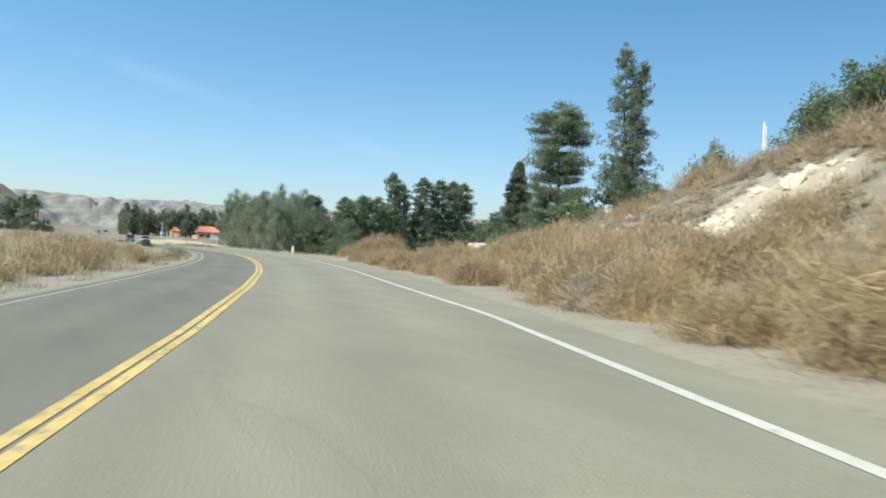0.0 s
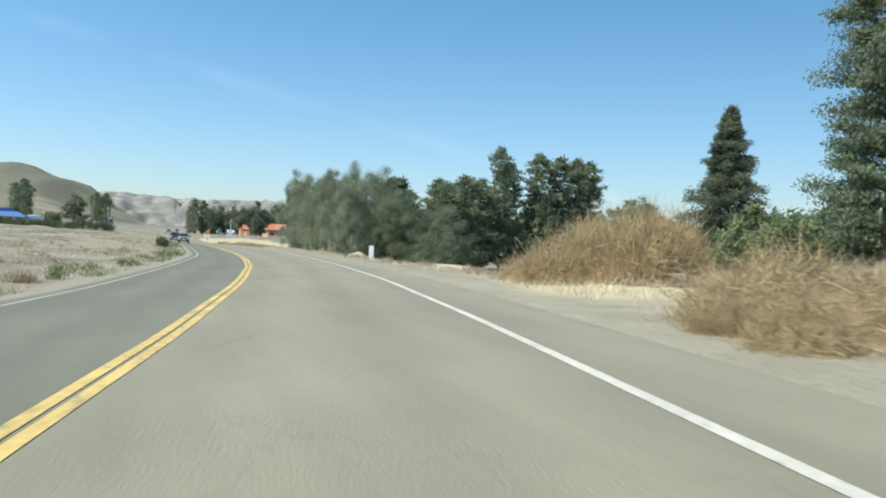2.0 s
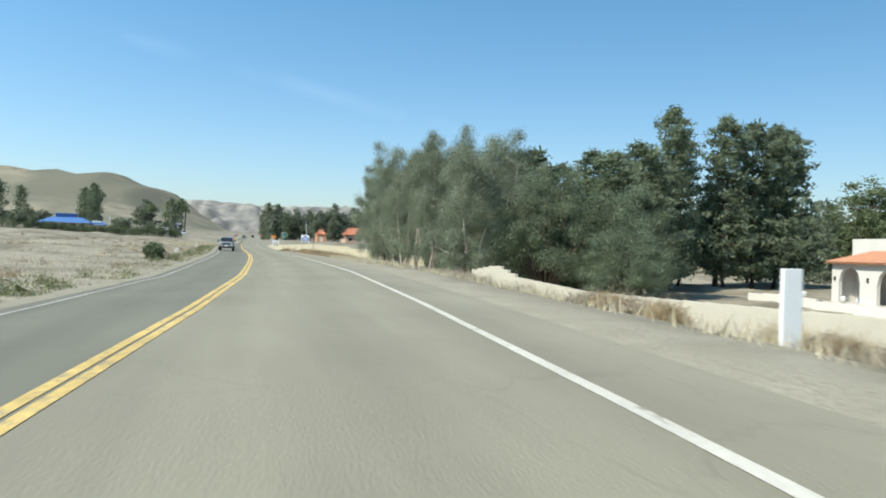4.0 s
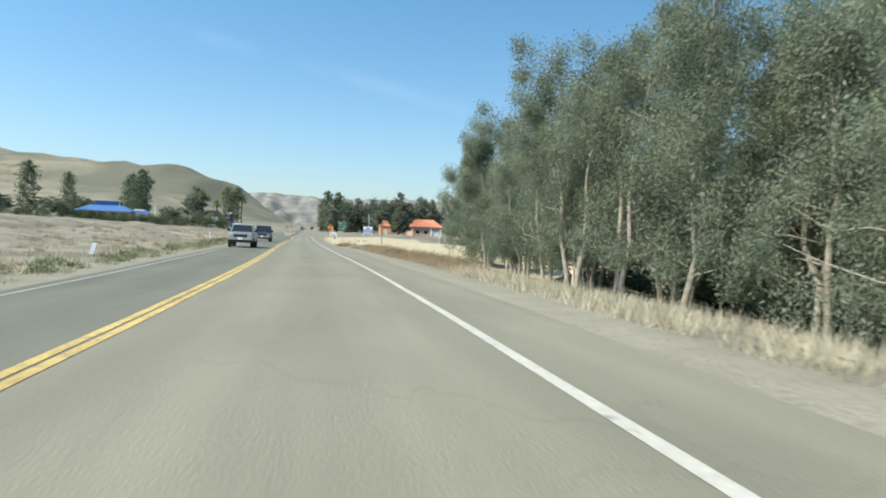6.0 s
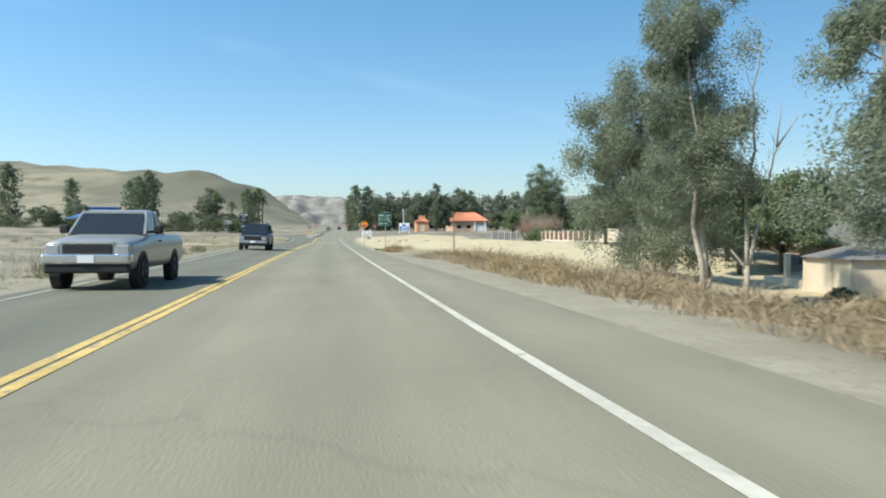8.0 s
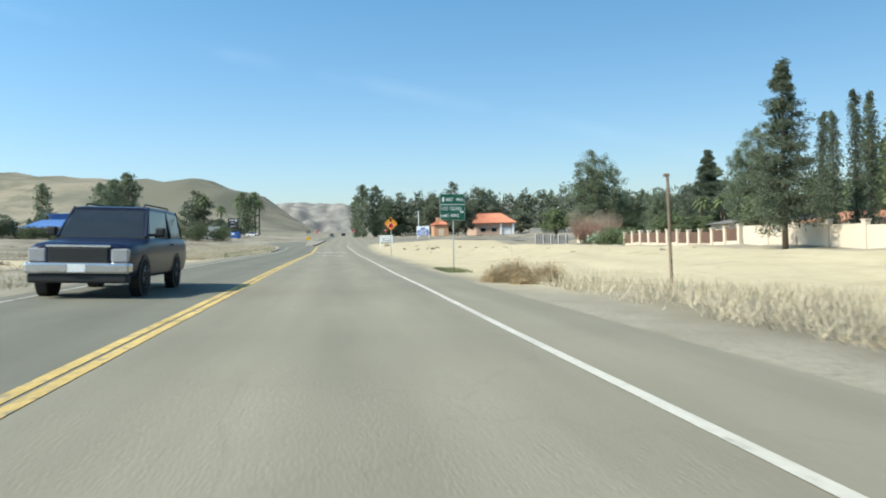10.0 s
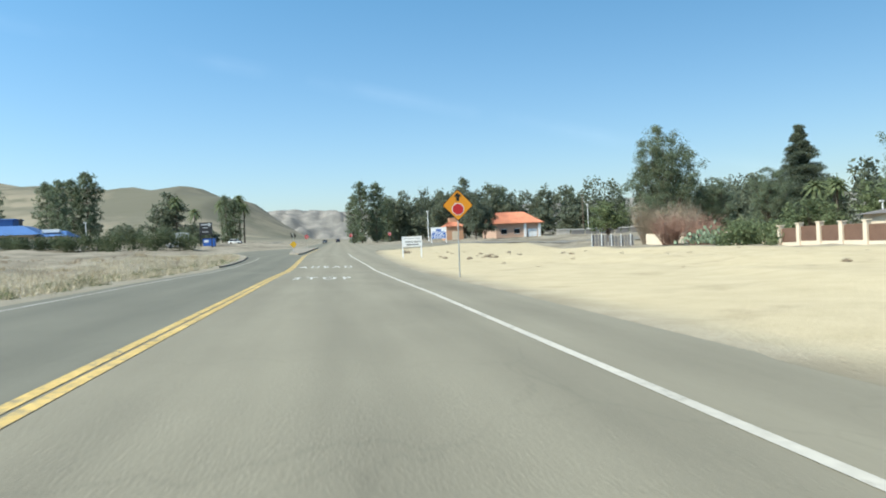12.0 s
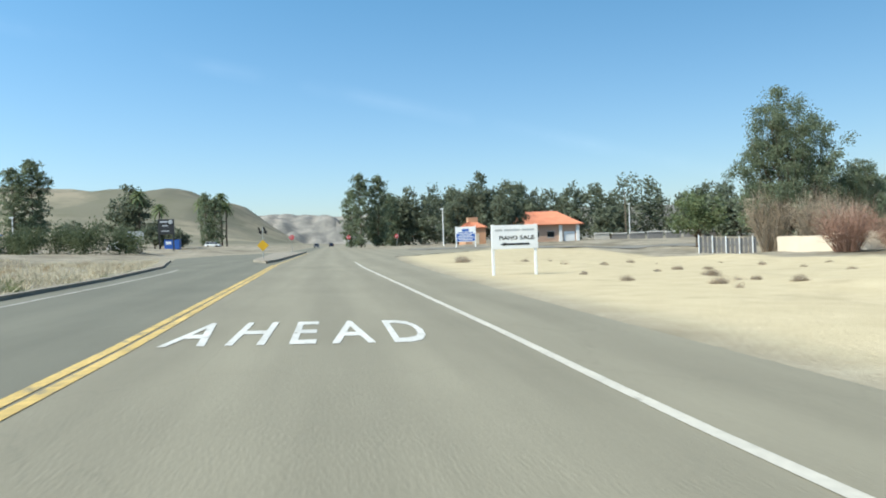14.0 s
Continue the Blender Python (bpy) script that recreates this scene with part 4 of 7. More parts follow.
C1 = cypress(stand(46.0, -10.0), 41)
spread_out(C1, ((46.0, -11.4, 1.0, 0.98), (46.0, -14.4, 1.05, 1.08), (46.2, -16.0, 1.0, 1.05), (46.0, -21.0, 1.0, 1.0)))
O1 = broadleaf(stand(57.5, 85.0), 51, 21.0, 7.3, 420, PINE_LEAF, 0.12, "broad dense green pine with a rounded crown", 0.145, 110, 0.6)
spread_out(O1, ((65.0, 34.0, 0.7, 0.88), (65.0, 82.0, 0.5, 0.55), (60.5, 58.0, 0.5, 0.5)), "dense green pine behind the sandy lot")
G1 = broadleaf(stand(98.0, 62.0), 52, 10.0, 4.6, 130, low=0.2, size=0.28, label="leafy green garden tree behind the pillared fence")
spread_out(G1, ((62.0, 26.0, 0.9, 0.75), (60.0, -4.0, 1.1, 1.35), (52.0, -22.0, 1.0, 1.1), (80.0, 40.0, 1.2, 1.1), (75.0, 18.0, 1.1, 1.0), (54.0, 40.0, 0.7, 0.5), (70.0, 60.0, 0.75, 0.5), (66.0, 102.0, 1.0, 0.95), (52.0, 98.0, 0.9, 0.8), (90.0, 70.0, 1.3, 1.0), (50.0, -34.0, 0.9, 0.8), (46.0, -44.0, 0.9, 0.8), (60.0, -50.0, 1.2, 1.1), (50.0, -70.0, 1.1, 1.0), (46.0, -80.0, 1.2, 1.1), (38.0, -88.0, 1.1, 1.1), (44.0, -98.0, 1.2, 1.1)))


def palm(m, seed, h=8.0, r=2.2, n=34):
    rng = np.random.RandomState(seed)
    wood, crown = Mesh(), Mesh()
    limb(wood, rng, (0, 0, -0.3), (rng.normal() * 0.2, rng.normal() * 0.2, h), 0.2, 0.15, 0.03, 8, 5)
    for k in range(n):
        a, e = 2.4 * k, math.radians(75 - 110 * (k / n))
        d = np.array([math.cos(a) * math.cos(e), math.sin(a) * math.cos(e), math.sin(e)])
        side = np.array([-math.sin(a), math.cos(a), 0.0])
        prev = np.array([0, 0, h])
        pts = [prev + d * r * t + np.array([0, 0, -0.55 * r * t * t]) for t in np.linspace(0, 1, 6)]
        for i in range(5):
            w0, w1 = 0.3 * math.sin(math.pi * (i + 0.4) / 6), 0.3 * math.sin(math.pi * (i + 1.4) / 6)
            for s in (-1, 1):
                lean = np.array([0, 0, -0.12])
                crown.add([pts[i], pts[i + 1], pts[i + 1] + s * side * w1 + lean, pts[i] + s * side * w0 + lean], [(0, 1, 2, 3)])
    return make_tree("palm_tree", m, "tall fan palm with a ragged green head", "tree", wood, crown, BARK, BROAD_LEAF)


PA = palm(stand(73.0, 66.0), 61)
spread_out(PA, ((78.0, 68.0, 1.0, 1.0), (82.0, 74.0, 1.0, 1.1), (-44.0, 330.0, 1.9, 2.6), (-53.0, 335.0, 1.9, 2.4), (-41.0, 322.0, 1.7, 2.1), (-48.0, 204.0, 1.3, 1.7), (-40.0, 190.0, 1.1, 1.2)))

# far stands: coarser foliage
F1 = pine(stand(9.0, 189.0), 71, 19.0, 4.0, 0.03, 22, 0.4, 0.34, 1.2, 1, 5, label="dark tall pine in the far row beside the road")
F2 = broadleaf(stand(44.0, 208.0), 72, 20.0, 6.5, 150, HAZED_LEAF, 0.12, "dark dense tree towering over the tiled house", 0.45)
F3 = broadleaf(stand(24.0, 215.0), 73, 11.0, 6.0, 85, HAZED_LEAF, 0.1, "dark green tree in the far belt of trees", 0.5)
spread_out(F1, ((13.5, 191.0, 1.0, 0.98), (6.5, 193.0, 0.8, 0.8), (18.0, 205.0, 0.8, 0.75), (37.0, 214.0, 0.9, 0.85), (94.0, 245.0, 0.6, 1.0), (65.0, 240.0, 0.9, 1.0), (-66.0, 156.0, 0.95, 0.88), (-70.0, 160.0, 1.0, 0.85), (-74.0, 205.0, 1.45, 1.2), (-78.0, 203.0, 1.3, 1.05), (-90.0, 111.0, 1.2, 0.95), (-117.0, 242.0, 1.2, 1.1), (-49.0, 322.0, 1.3, 1.2), (-45.0, 320.0, 1.2, 1.1)))
spread_out(F2, ((36.5, 150.0, 0.45, 0.58), (39.5, 153.0, 0.5, 0.5), (34.0, 190.0, 0.7, 0.7), (75.0, 225.0, 0.9, 0.75), (88.0, 218.0, 0.8, 0.6), (62.0, 214.0, 0.7, 0.75), (110.0, 205.0, 1.0, 0.7), (-51.0, 207.0, 1.15, 0.82), (-112.0, 235.0, 0.8, 0.5), (-104.0, 120.0, 0.6, 0.4)), "rounded dense tree in the far belt")
spread_out(F3, ((17.0, 222.0, 1.0, 1.0), (70.0, 205.0, 0.9, 0.9), (80.0, 200.0, 1.0, 0.9), (105.0, 185.0, 1.1, 1.0), (96.0, 160.0, 1.0, 0.9), (108.0, 150.0, 1.1, 1.1), (118.0, 130.0, 1.1, 1.2), (104.0, 118.0, 0.9, 0.9), (92.0, 120.0, 0.8, 0.8), (85.0, 135.0, 0.7, 0.6), (120.0, -30.0, 1.2, 1.3), (112.0, -60.0, 1.5, 1.6), (100.0, -95.0, 1.2, 1.2), (72.0, -96.0, 1.1, 1.0), (-38.0, 175.0, 0.6, 0.6), (-36.0, 186.0, 0.6, 0.5), (-60.0, 190.0, 0.8, 0.6), (-46.0, 180.0, 0.6, 0.5), (-95.0, 150.0, 0.9, 0.6), (-110.0, 140.0, 0.9, 0.6), (-88.0, 165.0, 0.8, 0.7)), "dark green tree in the far belt of trees")



def far_woods(name, label, spots, seed):
    """A distant wood, too many crowns to count, in one mesh."""
    rng = np.random.RandomState(seed)
    me = Mesh()
    for x, y, h, r in spots:
        z = at(x, y)
        cs, rs = [], []
        for k in range(40):
            f = rng.rand()
            a, w = rng.rand() * 6.283, r * (1 - 0.65 * f ** 2) * math.sqrt(rng.rand())
            cs.append(np.array([x + w * math.cos(a), y + w * math.sin(a), z + h * (0.08 + 0.9 * f)]))
            rs.append(r * (0.22 + 0.16 * rng.rand()))
        leaves(me, rng, cs, rs, 26, 0.48, 0.5, 0.0, 1.0)
    return tagged(part(name, me, HAZED_LEAF), label, "woods", kind="stuff")


rng = np.random.RandomState(19)
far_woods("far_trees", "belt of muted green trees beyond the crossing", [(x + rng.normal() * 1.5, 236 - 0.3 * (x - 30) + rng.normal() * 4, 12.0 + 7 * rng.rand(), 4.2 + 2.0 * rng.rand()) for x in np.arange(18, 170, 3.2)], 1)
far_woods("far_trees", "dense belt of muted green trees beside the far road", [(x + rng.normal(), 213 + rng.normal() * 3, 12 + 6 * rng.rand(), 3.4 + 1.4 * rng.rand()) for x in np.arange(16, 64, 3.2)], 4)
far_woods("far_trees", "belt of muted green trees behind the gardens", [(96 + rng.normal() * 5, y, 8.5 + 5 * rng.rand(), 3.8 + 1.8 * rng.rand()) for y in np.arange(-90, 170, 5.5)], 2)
# ---------------------------------------------------------------- bushes, grass, stones
rng = np.random.RandomState(8)
def washed_out(x, y):
    """Two bare rocky washes in the roadside slope."""
    return ((x + 0.9) / 1.5) ** 2 + ((y + 256.3) / 2.0) ** 2 < 1 or ((x - 2.3) / 1.9) ** 2 + ((y + 256.0) / 2.8) ** 2 < 1


for y in np.arange(-268, -224, 1.9):
    e = float(path_x(y) + lerp(EDGE_R, y))
    low = 0.55 + 0.45 * float(smooth(-234, -248, y))
    for l, wide, r, h, pale in ((1.1, 0.8, 0.9, 0.8, 0.12), (3.4, 1.8, 1.1, 1.0, 0.25), (6.2, 2.2, 1.1, 1.0, 0.3)):
        x, r, h = e + l + wide * rng.rand(), (r + 0.6 * rng.rand()) * (0.5 + 0.5 * low), (h + 0.8 * rng.rand()) * low
        if not washed_out(x, y):
            bush(x, y + rng.normal() * 0.5, r, h, grey=rng.rand() < pale, huge=l < 6 and rng.rand() < 0.5)
for y in np.arange(-264, -217, 4.8):
    e = float(path_x(y) + lerp(EDGE_R, y))
    for l in (6.0, 8.5, 11.5, 15.0, 18.5, 22.0):
        if rng.rand() < 0.85 and not washed_out(e + l, y):
            bush(e + l + rng.normal() * 1.0, y + rng.normal() * 0.8, 0.9 + 0.8 * rng.rand(), 0.8 + 0.7 * rng.rand(), grey=rng.rand() < 0.4, rust=rng.rand() < 0.3)
for k in range(16):
    x, y = 10.0 + 1.5 * k + rng.normal() * 0.6, -247.0 + 2.0 * k + rng.normal() * 1.5
    bush(x, y, 1.5 + 0.9 * rng.rand(), 1.5 + 0.8 * rng.rand(), grey=k % 3 == 2, rust=k % 3 == 0, label="rounded grey-brown heap of brush on the crest")
for x, y, r, h in ((7.5, -253.5, 1.2, 1.3), (6.0, -255.3, 1.2, 1.4), (5.6, -257.0, 1.1, 1.3), (8.6, -251.8, 1.3, 1.3), (9.6, -250.0, 1.3, 1.2), (4.7, -258.0, 1.0, 1.1), (7.4, -255.6, 1.4, 1.6), (3.2, -259.3, 0.9, 0.9)):
    bush(x, y, r, h, rust=True, label="dark brown heap of brush high on the slope")
for y, l, r, h in ((-223.0, 2.0, 1.1, 1.0), (-221.5, 3.6, 1.3, 1.2), (-224.0, 4.5, 1.4, 1.2), (-225.5, 3.0, 1.1, 1.0), (-204.0, 3.2, 0.6, 0.4), (-200.0, 3.4, 0.5, 0.35)):
    bush(float(path_x(y) + lerp(EDGE_R, y)) + l, y, r, h)
for x, y, r, h in ((3.0, -213.2, 1.2, 1.3), (4.4, -212.4, 1.6, 2.0), (5.8, -211.6, 1.7, 2.4), (7.2, -211.2, 1.5, 2.1), (5.6, -213.8, 1.6, 2.3), (3.4, -211.0, 1.0, 0.9), (6.8, -213.4, 1.5, 2.3)):
    bush(x, y, r, h, label="large golden tumbleweed heap beside the driveway", huge=True)
for y in np.arange(-196, -176, 2.0):
    bush(float(path_x(y) + lerp(EDGE_R, y)) + 2.4 + 2 * rng.rand(), y, 0.5 + 0.35 * rng.rand(), 0.4 + 0.2 * rng.rand(), grey=rng.rand() < 0.7, label="small grey-brown brush on the dusty verge")
dusty_spots = [(float(path_x(y) + lerp(EDGE_R, y)) + 2.4 + 7 * rng.rand(), y, 0.5 + 0.5 * rng.rand(), 0.35 + 0.35 * rng.rand()) for y in np.arange(-206, -150, 1.2)]
for y in np.arange(-112, -66, 1.5):
    e = float(path_x(y) + lerp(EDGE_R, y))
    bush(e + 2.0 + 1.6 * rng.rand(), y, 0.75 + 0.5 * rng.rand(), 0.5 + 0.45 * rng.rand(), rust=rng.rand() < 0.7, label="low rust-brown weeds along the shoulder")
    bush(e + 3.8 + 2.0 * rng.rand(), y, 0.9 + 0.6 * rng.rand(), 0.6 + 0.7 * rng.rand(), rust=rng.rand() < 0.6, label="low rust-brown weeds along the shoulder")
    if rng.rand() < 0.6:
        bush(e + 5.0 + 2.5 * rng.rand(), y, 0.6 + 0.5 * rng.rand(), 0.35 + 0.35 * rng.rand(), grey=rng.rand() < 0.5)
for x, y, r, h in ((5.6, -51.2, 0.7, 0.7), (6.4, -50.2, 0.95, 1.0), (7.3, -51.0, 0.85, 0.85), (6.2, -52.4, 0.6, 0.5)):
    bush(x, y, r, h, label="rounded tumbleweed heap at the edge of the sand")
for x, y, r in ((8.0, 43.3, 0.8), (13.5, 49.4, 0.5), (9.2, 25.7, 0.25), (8.9, 21.1, 0.35), (14.3, 28.7, 0.4), (12.8, 23.2, 0.5), (10.4, 18.5, 0.4), (12.3, 19.8, 0.3), (12.3, 17.8, 0.35), (12.6, 26.9, 0.25), (18.0, 33.0, 0.4), (21.0, 27.0, 0.35), (17.0, 14.0, 0.3), (24.0, 38.0, 0.4), (15.5, 40.0, 0.4), (20.5, 48.0, 0.5), (27.0, 20.0, 0.3), (22.0, -8.0, 0.35), (28.0, -14.0, 0.4), (30.0, 4.0, 0.3)):
    bush(x, y, 0.9 * r, 0.75 * r, grey=True, label="small withered weed on the bare sand")
sand_spots = [(9.5 + 26 * rng.rand(), -12 + 64 * rng.rand(), 0.18 + 0.22 * rng.rand(), 0.16 + 0.16 * rng.rand()) for _ in range(34)]


def bare_shrub(rng):
    """Thin upright leafless shoots fanning from the ground, finest at their tips."""
    me = Mesh()
    for k in range(420):
        a, lean = rng.rand() * 6.283, 0.75 * math.sqrt(rng.rand())
        d = np.array([math.cos(a) * lean, math.sin(a) * lean, 1.0 - 0.35 * lean])
        foot = np.array([math.cos(a), math.sin(a), 0.0]) * 0.3 * rng.rand()
        tip = foot + d * (0.6 + 0.4 * rng.rand())
        for j in range(7):
            s = foot + (tip - foot) * (0.3 + 0.7 * rng.rand()) if j else foot
            e = tip if j == 0 else s + (d * 0.5 + rng.normal(size=3) * 0.6) * 0.22
            w = rand_unit(rng, 1)[0] * (0.008 if j == 0 else 0.006)
            me.add([s - w, s + w, e], [(0, 1, 2)])
    return me


for x, y, r, h in ((46.6, 60.5, 3.5, 4.8), (48.2, 55.5, 3.5, 4.6), (47.2, 50.5, 2.6, 3.6)):
    ob = new("bare_bush", bare_shrub(rng).data("bare_bush", RED_TWIG))
    ob.matrix_basis = stand(x, y, 30 * x, r, h)
    tagged(ob, "large leafless reddish shrub before a cream wall", "bush", "bare shrubs")
for x, y, r, h in ((52.5, 68.0, 3.2, 6.0), (54.0, 75.0, 3.6, 7.2), (53.0, 82.0, 3.6, 8.0), (58.0, 78.0, 3.2, 7.0)):
    ob = new("bare_bush", bare_shrub(rng).data("bare_bush", GREY_TWIG))
    ob.matrix_basis = stand(x, y, 30 * x, r, h)
    tagged(ob, "tall grey leafless shrub behind the lot", "bush", "bare shrubs")
for k, (x, y, r, h) in enumerate(((41.0, 33.0, 1.9, 2.0), (42.5, 29.0, 1.8, 1.9), (41.0, 25.0, 1.5, 1.6), (44.0, 36.5, 1.6, 2.2))):
    hedge_bush(x, y, r, h, BROAD_LEAF, "dense dark green shrub at the lot's edge", 2600, 90 + k)
# the last three shrubs fill a dark patch taken as tree shade
for k, (x, y, r, h) in enumerate(((12.6, -95.5, 1.2, 0.6), (11.2, -98.5, 1.0, 0.5), (13.8, -93.5, 1.0, 0.6), (29.6, -74.2, 1.0, 0.9), (28.4, -76.0, 1.3, 0.8), (28.6, -78.4, 1.2, 1.1))):
    hedge_bush(x, y, r, h, HEDGE_LEAF, "low dark grey-green brush and shade filler below the eucalyptus", 1500, 95 + k)


# made-up shrubs that stand in for the deep shade beyond the trunks
for k in range(11):
    hedge_bush(25.0 + 2.2 * math.sin(1.9 * k), -134.0 + 3.4 * k, 2.1, 2.2 + 0.7 * math.sin(2.3 * k), HEDGE_LEAF, "dark green shrub added to darken the ground behind the eucalyptus", 2200, 120 + k)


def cactus_clump(x, y):
    rng = np.random.RandomState(15)
    ob = thing("prickly_pear", pose(x, y, at(x, y)), "large pale green prickly pear clump by the wall", "cactus")
    v = [Vector((0.17 * math.cos(a), 0.03 * s, 0.25 + 0.25 * math.sin(a))) for s in (-1, 1) for a in np.linspace(0, 6.283, 9)[:-1]]
    pad = Mesh().add(v, [tuple(range(8)), tuple(range(8, 16))[::-1]] + [(i, i + 8, (i + 1) % 8 + 8, (i + 1) % 8) for i in range(8)]).data("pad", CACTUS)
    for _ in range(190):
        px, py = rng.normal() * 0.9, rng.normal() * 2.4
        z = 0.05 + abs(rng.normal()) * 0.85 * math.exp(-(py / 3.6) ** 2)
        one = new("pad", pad)
        one.parent = ob
        one.matrix_basis = pose(px, py, z, rng.uniform(-35, 35), rng.uniform(-35, 35), rng.uniform(0, 360))


CACTUS = mat("cactus_pad", (0.12, 0.165, 0.1), 0.6, 0.25, 3, 0.6, 0.1, obj=0.6, tint=(0.2, 0.25, 0.165))
cactus_clump(43.2, 43.5)

# left field: low brush and green weeds
def joined_brush(name, label, spots, material, seed, twigs=230, width=0.018):
    """Many small dry clumps, too many to count, in one mesh."""
    rng = np.random.RandomState(seed)
    kinds = [np.array(twig_ball(rng, 1.0, 0.75, twigs, 0.34, width, 1).v) for _ in range(4)]
    me = Mesh()
    for x, y, r, h in spots:
        a = rng.rand() * 6.283
        v = kinds[rng.randint(4)]
        p = np.column_stack([x + r * (v[:, 0] * math.cos(a) - v[:, 1] * math.sin(a)), y + r * (v[:, 0] * math.sin(a) + v[:, 1] * math.cos(a)), at(x, y) - 0.05 + h * v[:, 2]])
        k = len(me.v)
        me.v.extend(map(tuple, p.tolist()))
        me.f.extend((k + i, k + i + 1, k + i + 2) for i in range(0, len(p), 3))
    return tagged(part(name, me, material), label, "brush", kind="stuff")


def field_spots(n, reach, power):
    out = []
    for _ in range(n):
        y = rng.uniform(-262, 60)
        out.append((float(path_x(y) + lerp(EDGE_L, y)) - 1.4 - reach * rng.rand() ** power, y, 0.3 + 0.45 * rng.rand(), 0.25 + 0.3 * rng.rand()))
    return out


def slope_spots(n):
    out = []
    for _ in range(n):
        y = rng.uniform(-266, -214)
        x = float(path_x(y) + lerp(EDGE_R, y)) + 4.5 + 22 * rng.rand()
        if washed_out(x, y):
            continue
        out.append((x, y, 0.35 + 0.6 * rng.rand(), 0.35 + 0.55 * rng.rand()))
    return out


joined_brush("slope_brush", "dense grey-brown brush over the roadside slope", slope_spots(900), GREY_TWIG, 5)
joined_brush("slope_brush", "straw-coloured dry brush over the roadside slope", slope_spots(260), DRY_TWIG, 6)
joined_brush("field_brush", "scattered grey-brown brush over the open field", field_spots(380, 55, 1.6), GREY_TWIG, 3)
joined_brush("field_brush", "scattered straw-coloured brush over the open field", field_spots(200, 40, 1.4), DRY_TWIG, 4)
joined_brush("field_brush", "bands of dark brown withered brush across the field", [(x, y, 1.4 * r, 1.1 * h) for x, y, r, h in field_spots(520, 26, 1.0) if waves(np.array(x), np.array(y), 17.0, 62) > 0.25], RUST_TWIG, 9)
joined_brush("bank_brush", "golden dry bushes crowding the bank across the road", [(float(path_x(y) + lerp(EDGE_L, y)) - l - 2.2 * rng.rand(), y, 0.8 + 0.5 * rng.rand(), 0.8 + 0.65 * rng.rand()) for y in np.arange(-260, -213, 2.0) for l in (2.6, 5.2, 8.5)], DRY_TWIG, 21, 1800, 0.009)
joined_brush("verge_brush", "low bleached brush on the dusty verge", dusty_spots, GREY_TWIG, 22, 1500, 0.009)
joined_brush("lot_weeds", "tiny withered weeds dotted over the bare sand", sand_spots, GREY_TWIG, 23)
for l, y, r, h in ((1.9, -226.0, 0.9, 0.75), (2.4, -222.5, 0.8, 0.6), (1.6, -214.0, 0.85, 0.8), (2.2, -211.5, 0.8, 0.7), (1.8, -208.5, 0.6, 0.5)):
    bush(float(path_x(y) + lerp(EDGE_L, y)) - l, y, r, h, rust=True, label="dark brown withered bush on the verge")
joined_brush("verge_weeds", "low clumps of green-grey weeds along the verge", [(float(path_x(y) + lerp(EDGE_L, y)) - 0.9 - 1.6 * rng.rand(), y, 0.45 + 0.4 * rng.rand(), 0.4 + 0.35 * rng.rand()) for y in list(np.arange(-207, -160, 1.3)) + list(np.arange(-145, -58, 1.1)) + list(np.arange(-20, 24, 2.4)) if rng.rand() < 0.75], GREEN_WEED, 12)
hedge_bush(-6.9, -138.8, 0.75, 0.95, HEDGE_LEAF, "single rounded grey-green bush in the field", 1500, 70)

rg = np.random.RandomState(4)
grass_patch("dry_grass", "pale dry grass on the dusty right verge", np.vstack([
    scatter(rg, 34000, 1.6, 12, -205, -150, 1, -0.2), scatter(rg, 22000, 0.9, 7, -152, -126, 1, -0.4), scatter(rg, 6000, 1.6, 9, -100, -56, 1, 0.1), scatter(rg, 14000, 1.6, 7, -270, -205, 1, -0.2)]), DRY_GRASS, 0.33, 0.0105)
grass_patch("dry_grass", "tan-brown dry grass along the shaded right verge", np.vstack([scatter(rg, 22000, 1.3, 7, -128, -84, 1, -0.4)]), TAN_GRASS, 0.36, 0.0105, 0.6, 13)
grass_patch("dry_grass", "bleached dry stalks at the edge of the sandy lot", np.vstack([scatter(rg, 22000, 1.6, 16, -74, -52, 1, -0.1)]), DRY_GRASS, 0.5, 0.013, 0.6, 6)
grass_patch("dry_grass", "thin straw-coloured grass across the open field", np.vstack([scatter(rg, 60000, 0.8, 30, -270, 30, -1, 0.05, 1.6), scatter(rg, 30000, 0.8, 12, -30, 60, -1, -0.3, 1.3)]), DRY_GRASS, 0.34, 0.014, 0.6, 7)
grass_patch("dry_grass", "tall golden dry grass on the bank across the road", np.vstack([scatter(rg, 22000, 2.2, 15, -260, -213, -1, -0.3)]), GOLD_GRASS, 0.75, 0.012, 0.45, 11)
grass_patch("green_weeds", "green weeds along the left shoulder", np.vstack([scatter(rg, 70000, 0.5, 3.2, -262, 34, -1, 0.55, 1.3)]), GREEN_WEED, 0.2, 0.009, 0.8, 8)
grass_patch("green_weeds", "small green weeds under the road sign", np.column_stack([5.2 + 1.1 * rg.rand(2500) ** 2 + 0.0, -43.5 + 5.0 * rg.rand(2500)]), GREEN_WEED, 0.14, 0.012, 0.8, 9)


